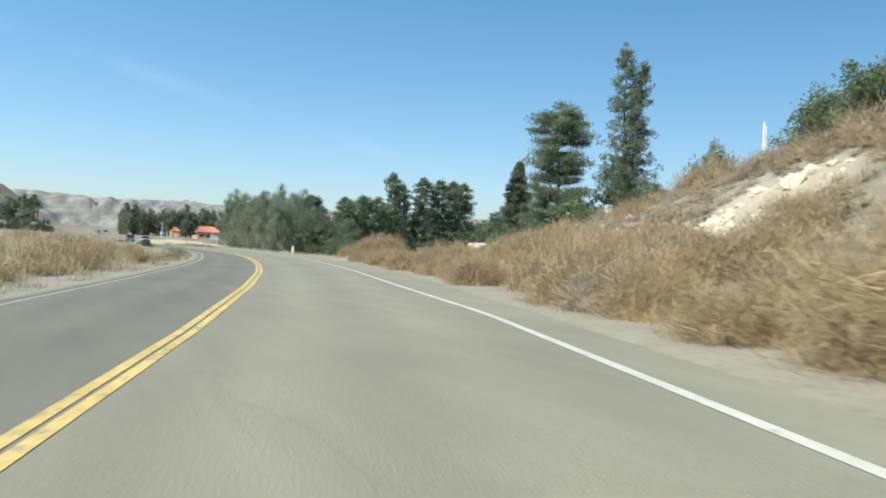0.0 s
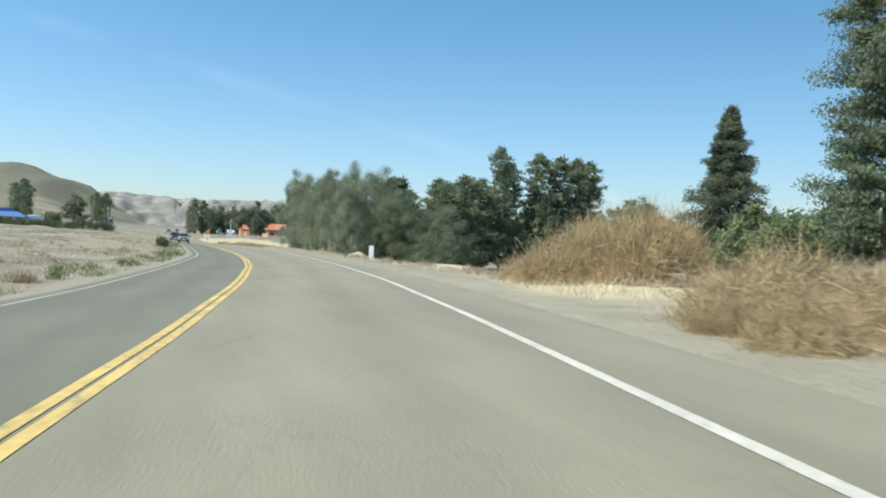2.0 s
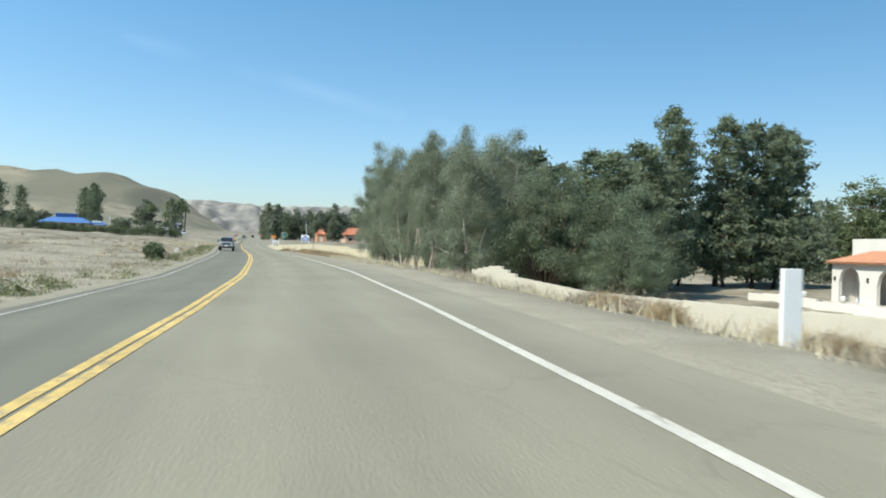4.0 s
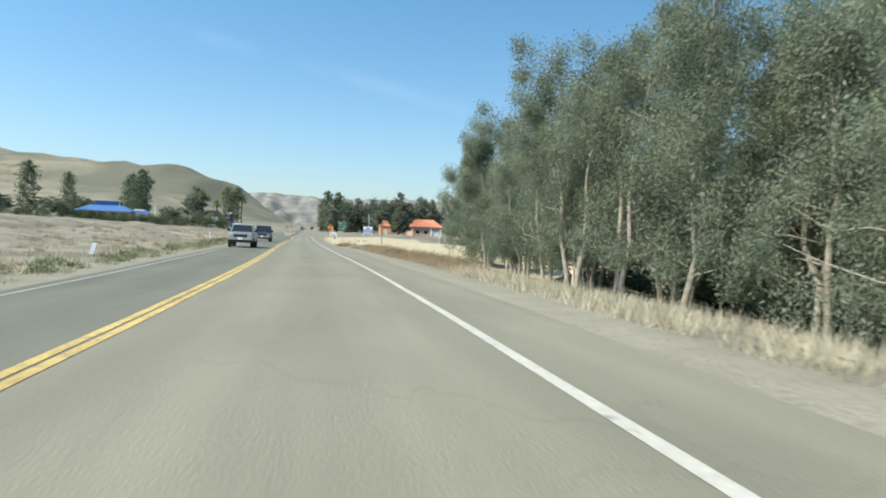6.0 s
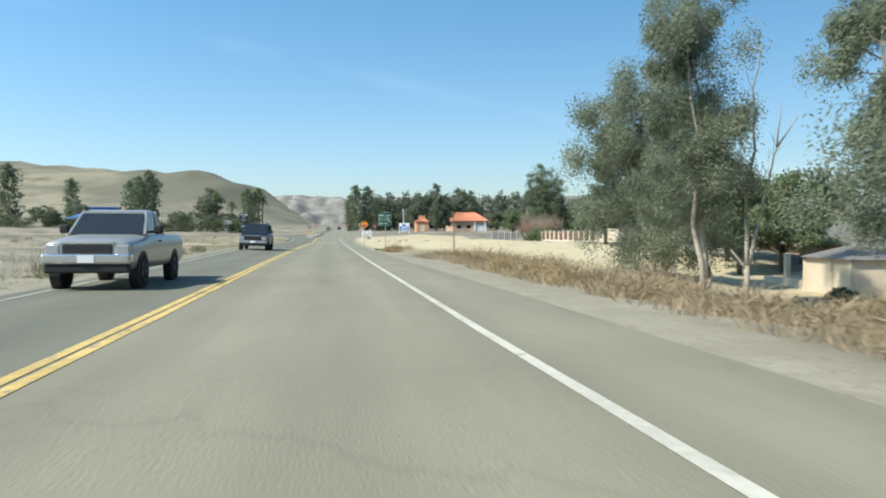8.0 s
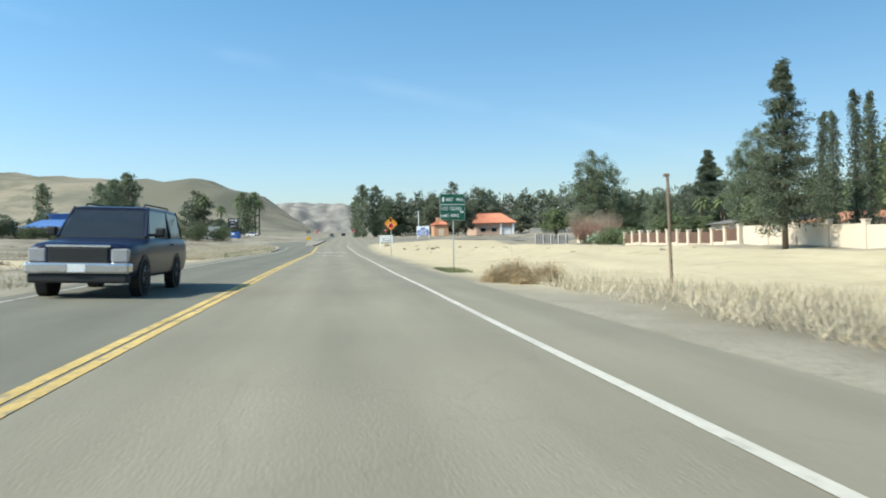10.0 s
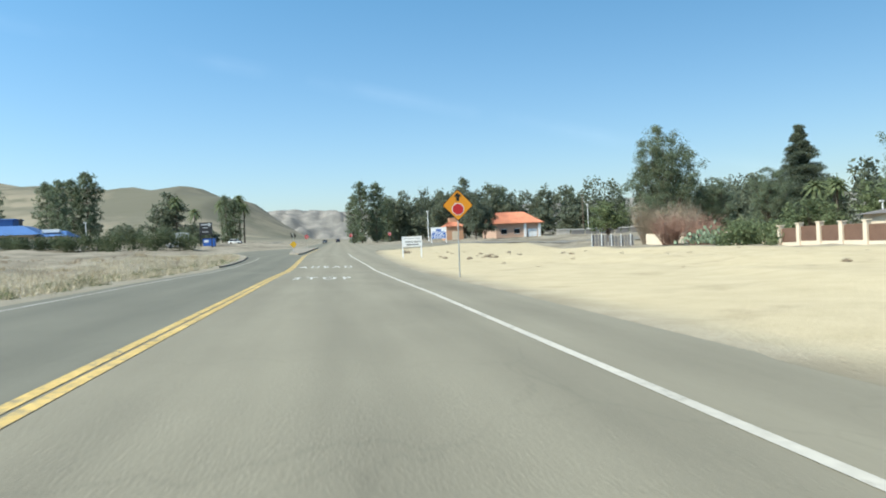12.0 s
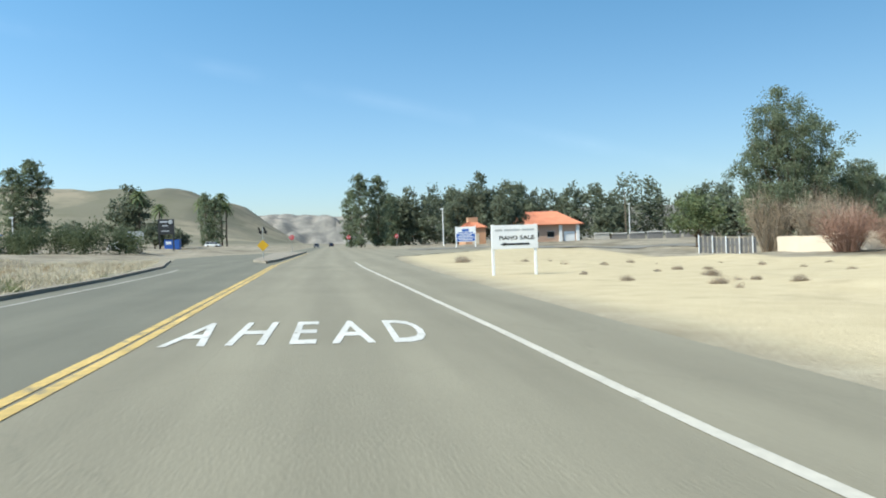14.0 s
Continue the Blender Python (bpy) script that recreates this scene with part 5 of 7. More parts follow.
def boulders():
    rng = np.random.RandomState(12)
    base = []
    for k in range(4):
        bm = bmesh.new()
        bmesh.ops.create_icosphere(bm, subdivisions=2, radius=1)
        for v in bm.verts:
            v.co = v.co * (0.75 + 0.4 * noise.noise(v.co * 1.4 + Vector((k * 7, 0, 0)))) + Vector((0, 0, 0))
            v.co.z *= 0.85
        me = bpy.data.meshes.new("rock")
        bm.to_mesh(me)
        bm.free()
        me.materials.append(ROCK)
        base.append(me)
    for k in range(46):
        a, d = rng.rand() * 6.283, math.sqrt(rng.rand())
        x, y = (-0.9 + 1.3 * d * math.cos(a), -256.3 + 1.8 * d * math.sin(a)) if k % 2 else (2.3 + 1.7 * d * math.cos(a), -256.0 + 2.5 * d * math.sin(a))
        ob = new("rock", base[rng.randint(4)])
        r = 0.08 + 0.26 * rng.rand() ** 2
        ob.matrix_basis = pose(x, y, at(x, y) - 0.15 * r, 0, 0, rng.rand() * 360) @ Matrix.Diagonal((r * 1.5, r, r * 0.8, 1))
        tagged(ob, "pale broken rock in the washed-out slope", "rock", "hillside rocks")
    for _ in range(90):
        y = rng.uniform(-262, -240)
        l = rng.uniform(9, 18)
        if waves(np.array(float(path_x(y)) + l), np.array(y), 9, 35) < 0.0:
            continue
        x = float(path_x(y)) + l
        ob = new("rock", base[rng.randint(4)])
        r = 0.15 + 0.4 * rng.rand() ** 2
        ob.matrix_basis = pose(x, y, at(x, y) - 0.1 * r, 0, 0, rng.rand() * 360) @ Matrix.Diagonal((r * 1.25, r, r, 1))
        tagged(ob, "pale weathered rock on the eroded slope", "rock", "hillside rocks")


ROCK = mat("pale_rock", (0.55, 0.47, 0.36), 0.95, 0.25, 6, 0.8, 0.5)
boulders()


# ---------------------------------------------------------------- lettering and signs
def letters(body, width, height, m, name="lettering", material=None, parent=None, depth=0.002, space=1.0, bold=0.0):
    """Words as a thin mesh, fitted to width x height, centred, in the xz plane of m."""
    cu = bpy.data.curves.new("words", "FONT")
    cu.body, cu.align_x, cu.align_y, cu.extrude, cu.space_character = body, "LEFT", "BOTTOM", 0.002 if depth else 0.0, space
    cu.resolution_u, cu.offset = 3, bold
    tmp = bpy.data.objects.new("words", cu)
    scene.collection.objects.link(tmp)
    me = bpy.data.meshes.new_from_object(tmp.evaluated_get(bpy.context.evaluated_depsgraph_get()))
    bpy.data.objects.remove(tmp)
    co = np.array([v.co[:] for v in me.vertices])
    lo, hi = co.min(0), co.max(0)
    for v in me.vertices:
        x = ((v.co.x - lo[0]) / (hi[0] - lo[0]) - 0.5) * width
        z = ((v.co.y - lo[1]) / (hi[1] - lo[1]) - 0.5) * height
        v.co = m @ Vector((x, -v.co.z * depth / 0.002, z))
    me.materials.clear()
    me.materials.append(material)
    me.name = name
    ob = new(name, me)
    if parent:
        ob.parent = parent
    return ob


def rounded(w, h, r, n=5):
    pts = []
    for cx, cz, a0 in ((w / 2 - r, h / 2 - r, 0), (-w / 2 + r, h / 2 - r, 90), (-w / 2 + r, -h / 2 + r, 180), (w / 2 - r, -h / 2 + r, 270)):
        pts += [(cx + r * math.cos(radians(a0 + 90 * k / n)), cz + r * math.sin(radians(a0 + 90 * k / n))) for k in range(n + 1)]
    return pts


def arrow(w, h, head=0.45, shaft=0.42):
    """An arrow that points up, as an outline."""
    return [(-w / 2 * shaft, -h / 2), (w / 2 * shaft, -h / 2), (w / 2 * shaft, h / 2 - head * h), (w / 2, h / 2 - head * h), (0, h / 2), (-w / 2, h / 2 - head * h), (-w / 2 * shaft, h / 2 - head * h)]


def flat(name, outline, m, material, parent, y=0.0, thick=0.004, label=""):
    return part(name, Mesh().prism(outline, thick, m @ pose(0, y, 0)), material, parent, label)


def post(parent, x0, z0, z1, r=0.03, material=None, name="post"):
    return part(name, Mesh().tube([(x0, 0.05, z0), (x0, 0.05, z1)], [r, r], 10), material or STEEL, parent, smooth=False)


def guide_sign():
    x, y = 6.2, -38.1
    g = at(x, y)
    ob = thing("guide_sign", pose(x, y, g, 0, 1.0, 4), "green road guide sign with white lettering on a steel post", "road sign")
    post(ob, 0.05, -0.4, 3.55 - g, 0.035)
    one = pose(0, 0, 2.77 - g)
    flat("border", rounded(1.26, 1.3, 0.07), one, SIGNWHITE, ob, 0.004, 0.012)
    flat("panel", rounded(1.23, 1.27, 0.06), one, GREEN, ob, -0.006, 0.012)
    bar = lambda w, h: [(-w / 2, -h / 2), (w / 2, -h / 2), (w / 2, h / 2), (-w / 2, h / 2)]
    flat("divider", bar(1.22, 0.022), one @ pose(0, 0, 0.125), SIGNWHITE, ob, -0.015)
    flat("arrow_up", arrow(0.18, 0.24), one @ pose(-0.46, 0, 0.38), SIGNWHITE, ob, -0.015)
    flat("arrow_right", arrow(0.14, 0.2), one @ pose(0.48, 0, -0.24, 0, 90, 0), SIGNWHITE, ob, -0.015)
    for body, w, cx, cz in (("HART", 0.37, -0.14, 0.37), ("PARK", 0.37, 0.39, 0.37), ("GOLF", 0.34, -0.39, -0.075), ("COURSE", 0.56, 0.16, -0.075), ("LAKE", 0.38, -0.37, -0.42), ("MING", 0.4, 0.12, -0.42)):
        letters(body, w, 0.17, one @ pose(cx, -0.014, cz), "lettering", SIGNWHITE, ob, bold=0.003)


def stop_ahead_sign():
    x, y = 5.27, -7.05
    g = at(x, y)
    ob = thing("warning_sign", pose(x, y, g, 0, 0.6, 3), "orange-yellow diamond stop-ahead warning sign on a steel post", "road sign")
    post(ob, 0, -0.4, 3.3 - g, 0.03)
    m = pose(0, 0, 2.76 - g)
    dia = lambda s: [(Vector((p[0], 0, p[1])) @ Matrix.Rotation(radians(45), 3, "Y")) for p in rounded(s, s, 0.05)]
    pts = lambda s: [(v.x, v.z) for v in dia(s)]
    flat("edge", pts(0.93), m, INK, ob, 0.003, 0.01)
    flat("panel", pts(0.88), m, ORANGE, ob, -0.006, 0.012)
    octo = lambda r: [(r * math.cos(radians(22.5 + 45 * k)), r * math.sin(radians(22.5 + 45 * k))) for k in range(8)]
    flat("stop_symbol_rim", octo(0.265), m @ pose(0, 0, -0.16), SIGNWHITE, ob, -0.014)
    flat("stop_symbol", octo(0.24), m @ pose(0, 0, -0.16), RED, ob, -0.019)
    flat("arrow", arrow(0.36, 0.34, 0.5, 0.36), m @ pose(0, 0, 0.35), INK, ob, -0.014)


def sale_sign():
    x, y = 6.9, 26.6
    g = at(x, y)
    ob = thing("sale_sign", pose(x, y, g, 0, 0, -2), "white board sale sign with black lettering on two white posts", "sign")
    for s in (-0.82, 0.78):
        part("post", Mesh().box(s - 0.05, 0.0, -0.3, s + 0.05, 0.09, 2.05 - g, None, 0.008), SIGNWHITE, ob)
    z = 1.59 - g
    part("board", Mesh().box(-0.87, -0.03, z - 0.44, 0.87, 0.0, z + 0.44, None, 0.006), SIGNWHITE, ob)
    bars = Mesh()
    for a, w in ((-0.6, 0.28), (-0.1, 0.6), (0.5, 0.46)):
        bars.box(a - w / 2, -0.036, z + 0.22, a + w / 2, -0.031, z + 0.29)
    part("faded_lettering", bars, SIGNGREY, ob)
    letters("PIANO", 0.68, 0.15, pose(-0.24, -0.035, z - 0.03), "lettering", INK, ob, bold=0.02)
    letters("SALE", 0.54, 0.15, pose(0.46, -0.035, z - 0.03), "lettering", INK, ob, bold=0.02)
    flat("arrow", arrow(0.15, 1.1, 0.16, 0.5), pose(0.0, -0.035, z - 0.27, 0, -90, 0), INK, ob)


SIGNGREY = mat("faded_grey_ink", (0.42, 0.44, 0.46), 0.7, 0.1, 10, 1, 0)


def realty_sign():
    x, y = 21.7, 114.0
    g = at(x, y)
    ob = thing("lot_sign", pose(x, y, g, 0, 0, -8), "large blue and white lot sign on two white posts", "sign")
    for s in (-1.5, 1.5):
        part("post", Mesh().box(s - 0.09, 0.0, -0.3, s + 0.09, 0.14, 3.3, None, 0.01), SIGNWHITE, ob)
    part("board", Mesh().box(-1.6, -0.05, 0.85, 1.6, 0.0, 3.2, None, 0.01), SIGNWHITE, ob)
    blue = Mesh()
    for z0, z1, w in ((0.95, 1.35, 1.45), (1.45, 2.1, 1.45), (2.2, 2.35, 1.2), (2.45, 2.85, 0.55)):
        blue.box(-w, -0.06, z0, w, -0.052, z1)
    part("blue_print", blue, SIGNBLUE, ob)
    white = Mesh()
    for z0, w in ((1.1, 1.0), (1.6, 1.2), (1.85, 0.9)):
        white.box(-w, -0.068, z0, w, -0.061, z0 + 0.12)
    part("white_print", white, SIGNWHITE, ob)


guide_sign()
stop_ahead_sign()
sale_sign()
realty_sign()


def stop_sign(x, y, turn=0.0):
    g = at(x, y)
    ob = thing("stop_sign", pose(x, y, g, 0, 0, turn), "red octagonal stop sign on a steel post", "road sign", "stop signs")
    post(ob, 0, -0.3, 2.6, 0.035)
    octo = lambda r: [(r * math.cos(radians(22.5 + 45 * k)), r * math.sin(radians(22.5 + 45 * k))) for k in range(8)]
    flat("rim", octo(0.45), pose(0, 0, 2.4), SIGNWHITE, ob, 0.004, 0.008)
    flat("panel", octo(0.42), pose(0, 0, 2.4), RED, ob, -0.004, 0.008)
    letters("STOP", 0.6, 0.26, pose(0, -0.01, 2.4), "lettering", SIGNWHITE, ob)


for x, y in ((-5.2, 118.0), (4.6, 150.0), (14.5, 152.0)):
    stop_sign(x, y)


def island_sign():
    x, y = -4.9, 60.0
    g = float(rise(y)) + 0.1
    ob = thing("island_marker", pose(x, y, g), "yellow object marker with black arrows above on an island post", "road sign")
    post(ob, 0, -0.1, 2.6, 0.04)
    flat("yellow_panel", [(v[0], v[1]) for v in ((0, -0.45), (0.45, 0), (0, 0.45), (-0.45, 0))], pose(0, 0, 1.15), SIGNYELLOW, ob, -0.005, 0.01)
    for s in (-0.2, 0.2):
        flat("black_arrow", arrow(0.34, 0.62, 0.45, 0.4), pose(s, 0, 2.3, 0, 160, 0), INK, ob, -0.005, 0.01)


island = Mesh()
ribbon(island, along(48, 112, 2.0), lambda y: -5.3 - 0.05 * (y - 48) + 1.2 * max(0, 1 - (y - 48) / 6) - 0.0, lambda y: -3.9 + 0.0 * y - 0.3 * max(0, 1 - (y - 48) / 6), 0.16, 2, 0.3)
tagged(part("traffic_island", island, SHOULDER), "low kerbed concrete traffic island with dusty top", "kerb", kind="structure")
island_sign()

curb = Mesh()
ribbon(curb, along(12, 60, 1.5), off(EDGE_L, -0.16), off(EDGE_L, 0.0), 0.1, 1, 0.3)
tagged(part("curb", curb, SHOULDER), "dusty grey concrete kerb curving at the junction", "kerb", kind="structure")


def road_words(body, l0, l1, y0, y1):
    m = Matrix.Translation((0, 0, 0))
    ob = letters(body, l1 - l0, y1 - y0, m, "road_lettering", LETTER_WHITE, None, 0.0, 1.5, 0.012)
    cx, cy = (l0 + l1) / 2, (y0 + y1) / 2
    for v in ob.data.vertices:
        v.co = Vector(lane(cx + v.co.x, cy + v.co.z, 0.007))
    tagged(ob, "worn white painted word " + body + " on the asphalt", "road marking", kind="structure")


road_words("STOP", -1.5, 0.85, -7.6, -5.1)
road_words("AHEAD", -2.08, 1.22, 9.1, 11.7)


# ---------------------------------------------------------------- walls, posts and fences
def marker_post(x, y, h=1.0, w=0.16, lean=0.0, label="white roadside marker post in the dry verge"):
    ob = thing("marker_post", pose(x, y, at(x, y), 0, lean, 0), label, "post", "marker posts")
    part("post", Mesh().box(-w / 2, -0.03, -0.3, w / 2, 0.03, h, None, 0.01), SIGNWHITE, ob)


marker_post(5.9, -184.0, 1.02, 0.3)
marker_post(-7.5, -118.6, 0.5, 0.1, 14, "white slatted marker leaning over the grassy verge")
marker_post(-7.3, -119.0, 0.5, 0.08, 14, "white slatted marker leaning over the grassy verge")
marker_post(-8.4, -74.6, 0.9, 0.09)

wall = thing("garden_wall", pose(0, 0, 0), "low cream stucco wall with a stepped top", "wall")
y = -181.0
while y < -143.5:
    z0 = at(14.2, y + 1)
    top = lerp(((-190, -0.15), (-178, -0.15), (-162, -0.55), (-153, -0.3), (-149, 0.3), (-143, -0.26)), y)
    part("wall_segment", Mesh().box(14.1, y, z0 - 0.8, 14.3, y + 1.22, float(top) - 0.12, None, 0.015), WALL_CREAM, wall)
    y += 1.22
gate = thing("gate_box", pose(30, -160, at(30, -160)), "dark metal bin standing before the villa", "bin")
part("body", Mesh().box(-2.2, -0.5, -0.1, 2.2, 0.5, 1.2, None, 0.04), DARKMETAL, gate)

fence = thing("rail_fence", pose(0, 0, 0), "weathered brown rail fence under the eucalyptus trees", "fence")
ys = list(np.arange(-127, -100.5, 2.4))
for k, y in enumerate(ys):
    z = at(21.3, y)
    part("post", Mesh().box(21.22, y - 0.07, z - 0.4, 21.38, y + 0.07, z + 1.45, None, 0.01), WOOD, fence)
    if k + 1 < len(ys):
        z1 = at(21.3, ys[k + 1])
        for h in (0.45, 0.85, 1.25):
            part("rail", Mesh().tube([(21.3, y, z + h), (21.3, ys[k + 1], z1 + h)], [0.06, 0.06], 6), WOOD, fence)

garden_fence = thing("pillar_fence", pose(0, 0, 0), "pale pillars with dark brown panels under the eucalyptus", "fence")
lot_fence = thing("pillar_fence", pose(0, 0, 0), "cream pillars with brown panels along the sandy lot", "fence")


def look_along(x0, y0, x1, y1):
    """A frame at (x0, y0) on the ground whose x axis runs towards (x1, y1)."""
    a, b = at(x0, y0), at(x1, y1)
    along = Vector((x1 - x0, y1 - y0, b - a)).normalized()
    side = Vector((-along.y, along.x, 0)).normalized()
    up = along.cross(side)
    return Matrix(((along.x, side.x, up.x, x0), (along.y, side.y, up.y, y0), (along.z, side.z, up.z, a), (0, 0, 0, 1)))


def pillar(x, y, h, w=0.42, parent=None, material=None):
    z = at(x, y)
    me = Mesh().box(x - w / 2, y - w / 2, z - 0.3, x + w / 2, y + w / 2, z + h, None, 0.015)
    me.box(x - w / 2 - 0.06, y - w / 2 - 0.06, z + h, x + w / 2 + 0.06, y + w / 2 + 0.06, z + h + 0.1, None, 0.02)
    return part("pillar", me, material or CREAM, parent)


for k in range(9):
    x, y = 23.7 + 0.55 * k, -99.0 + 2.4 * k
    pillar(x, y, 2.05, 0.34, garden_fence)
    if k < 8:
        m = look_along(x, y, x + 0.55, y + 2.4)
        part("low_wall", Mesh().box(0.19, -0.08, -0.3, 2.27, 0.08, 0.7, m, 0.01), CREAM, garden_fence)
        part("panel", Mesh().box(0.19, -0.03, 0.72, 2.27, 0.03, 1.75, m, 0.01), BROWN, garden_fence)
        part("rail", Mesh().box(0.19, -0.05, 1.76, 2.27, 0.05, 1.85, m, 0.01), WOOD, garden_fence)
ys = list(np.arange(-5.5, 24.5, 2.72))
for k, y in enumerate(ys):
    pillar(40.0, y, 1.85, 0.42, lot_fence)
    if k + 1 < len(ys):
        z = at(40, y + 1.3)
        part("low_wall", Mesh().box(39.9, y + 0.22, z - 0.3, 40.1, y + 2.5, z + 0.35, None, 0.01), CREAM, lot_fence)
        part("panel", Mesh().box(39.96, y + 0.22, z + 0.36, 40.04, y + 2.5, z + 1.62, None, 0.01), BROWN, lot_fence)
lot_wall = thing("lot_wall", pose(0, 0, 0), "tall cream stucco wall with capped pillars", "wall")
for y in np.arange(-40.5, -6.5, 4.3):
    pillar(40.0, y, 2.15, 0.45, lot_wall)
    z = at(40, y + 2)
    part("wall_panel", Mesh().box(39.9, y + 0.23, z - 0.3, 40.1, y + 4.07, z + 1.85, None, 0.01), CREAM, lot_wall)
back_wall = thing("back_wall", pose(0, 0, 0), "cream wall behind the shrubs at the lot's end", "wall")
for k, y in enumerate(np.arange(36, 76, 4.0)):
    z = at(50, y + 2)
    part("wall_panel", Mesh().box(49.9, y, z - 0.3, 50.1, y + 3.98, z + 1.7, None, 0.01), CREAM, back_wall)
slats = thing("slat_fence", pose(0, 0, 0), "grey vertical slat fence at the end of the lot", "fence")
for k in range(13):
    x = 41.6 + 0.55 * k
    z = at(x, 78)
    part("slat", Mesh().box(x, 77.95, z - 0.2, x + 0.4, 78.0, z + 1.75, None, 0.01), CONCRETE_DARK, slats)
    if k % 3 == 0:
        part("post", Mesh().box(x - 0.14, 77.85, z - 0.2, x - 0.02, 77.94, z + 1.95, None, 0.01), SIGNWHITE, slats)
old_pole = thing("wooden_pole", pose(11.0, -52.2, at(11.0, -52.2), 0, -1, 0), "slim weathered wooden pole in the dry stalks", "pole")
part("pole", Mesh().tube([(0, 0, -0.4), (0, 0, 3.55)], [0.055, 0.045], 9), WOOD, old_pole)
part("cap", Mesh().box(-0.13, -0.05, 3.5, 0.05, 0.05, 3.6, None, 0.01), WOOD, old_pole)

gate_wall = thing("hilltop_wall", pose(0, 0, 0), "white pillared wall with brown panels on the brushy hilltop", "wall")
for k in range(6):
    x, y = 20.5 + 1.6 * k, -225.2 - 1.6 * k
    part("pillar", Mesh().box(x - 0.2, y - 0.2, 1.0, x + 0.2, y + 0.2, 5.35, None, 0.015).box(x - 0.26, y - 0.26, 5.35, x + 0.26, y + 0.26, 5.45, None, 0.02), STUCCO, gate_wall)
    if k < 5:
        m = pose(x, y, 0, 0, 0, -45)
        part("low_wall", Mesh().box(0.29, -0.12, 1.0, 1.97, 0.12, 3.75, m, 0.01), STUCCO, gate_wall)
        part("panel", Mesh().box(0.29, -0.03, 3.76, 1.97, 0.03, 5.1, m, 0.01), BROWN, gate_wall)
flagpole = thing("flag_pole", pose(22.9, -238.0, at(22.9, -238.0)), "white flagpole with a drooping striped flag", "flag")
part("pole", Mesh().tube([(0, 0, -0.3), (0, 0, 5.2)], [0.06, 0.04], 8), SIGNWHITE, flagpole)
for k in range(5):
    part("stripe", Mesh().box(0.06, -0.12 + 0.05 * k, 3.4, 0.1, -0.07 + 0.05 * k, 4.9), RED if k % 2 else SIGNWHITE, flagpole)


# ---------------------------------------------------------------- buildings
def tile_slope(mesh_parent, a, b, c, d, rows, label="", name="roof_slope"):
    """A sloping roof face a-b (eave), d-c (ridge) with rows of half-round tile ribs."""
    a, b, c, d = map(Vector, (a, b, c, d))
    me = Mesh()
    n = max(2, int((b - a).length / 0.38))
    up = (b - a).cross(d - a).normalized()
    if up.z < 0:
        up = -up
    prof = (0.0, 0.07, 0.1, 0.07)
    v, w = [], []
    for k in range(4 * n + 1):
        lift = up * prof[k % 4]
        v.append(a.lerp(b, k / (4 * n)) + lift)
        w.append(d.lerp(c, k / (4 * n)) + lift)
    m = 4 * n + 1
    low = [a - up * 0.12, b - up * 0.12, c - up * 0.12, d - up * 0.12]
    me.add(v + w + low, [(i, i + 1, m + i + 1, m + i) for i in range(m - 1)] + [(0, m - 1, 2 * m + 1, 2 * m), (2 * m, 2 * m + 1, 2 * m + 2, 2 * m + 3)])
    return part(name, me, TILE, mesh_parent, label)


def arch_wall(u0, u1, z0, z1, openings, m, thick=0.4, top=None):
    """A wall in the xz plane of m with arched openings (left, right, spring height, floor)."""
    me = Mesh()
    n = 12

    def roof(u):
        return top(u) if top else z1
    edges = sorted({u0, u1, *[u for o in openings for u in (o[0], o[1])]})
    for a, b in zip(edges, edges[1:]):
        o = next((o for o in openings if o[0] <= a and b <= o[1]), None)
        steps_u = np.linspace(a, b, n + 1) if (o or top) else [a, b]
        for p, q in zip(steps_u, steps_u[1:]):
            def low(u):
                if not o:
                    return z0
                r = (o[1] - o[0]) / 2
                return o[2] + math.sqrt(max(0, r * r - (u - (o[0] + o[1]) / 2) ** 2))
            v = [Vector((u, y, z)) for y in (0, thick) for u, z in ((p, low(p)), (q, low(q)), (q, roof(q)), (p, roof(p)))]
            me.add([m @ w for w in v], [(0, 1, 2, 3), (7, 6, 5, 4), (0, 4, 5, 1), (3, 2, 6, 7)])
        if o:
            for u, zs in ((a, 0), (b, 0)):
                v = [Vector((u, y, z)) for y in (0, thick) for z in (z0, o[2])]
                me.add([m @ w for w in v], [(0, 1, 3, 2)])
    for u in (u0, u1):
        v = [Vector((u, y, z)) for y in (0, thick) for z in (z0, roof(u))]
        me.add([m @ w for w in v], [(0, 1, 3, 2)])
    # weld the pieces into one wall
    seen, back = {}, []
    for p in me.v:
        back.append(seen.setdefault(tuple(round(c, 4) for c in p), len(seen)))
    me.v = list(seen)
    me.f = [q for q in (tuple(dict.fromkeys(back[i] for i in f)) for f in me.f) if len(q) > 2]
    return me


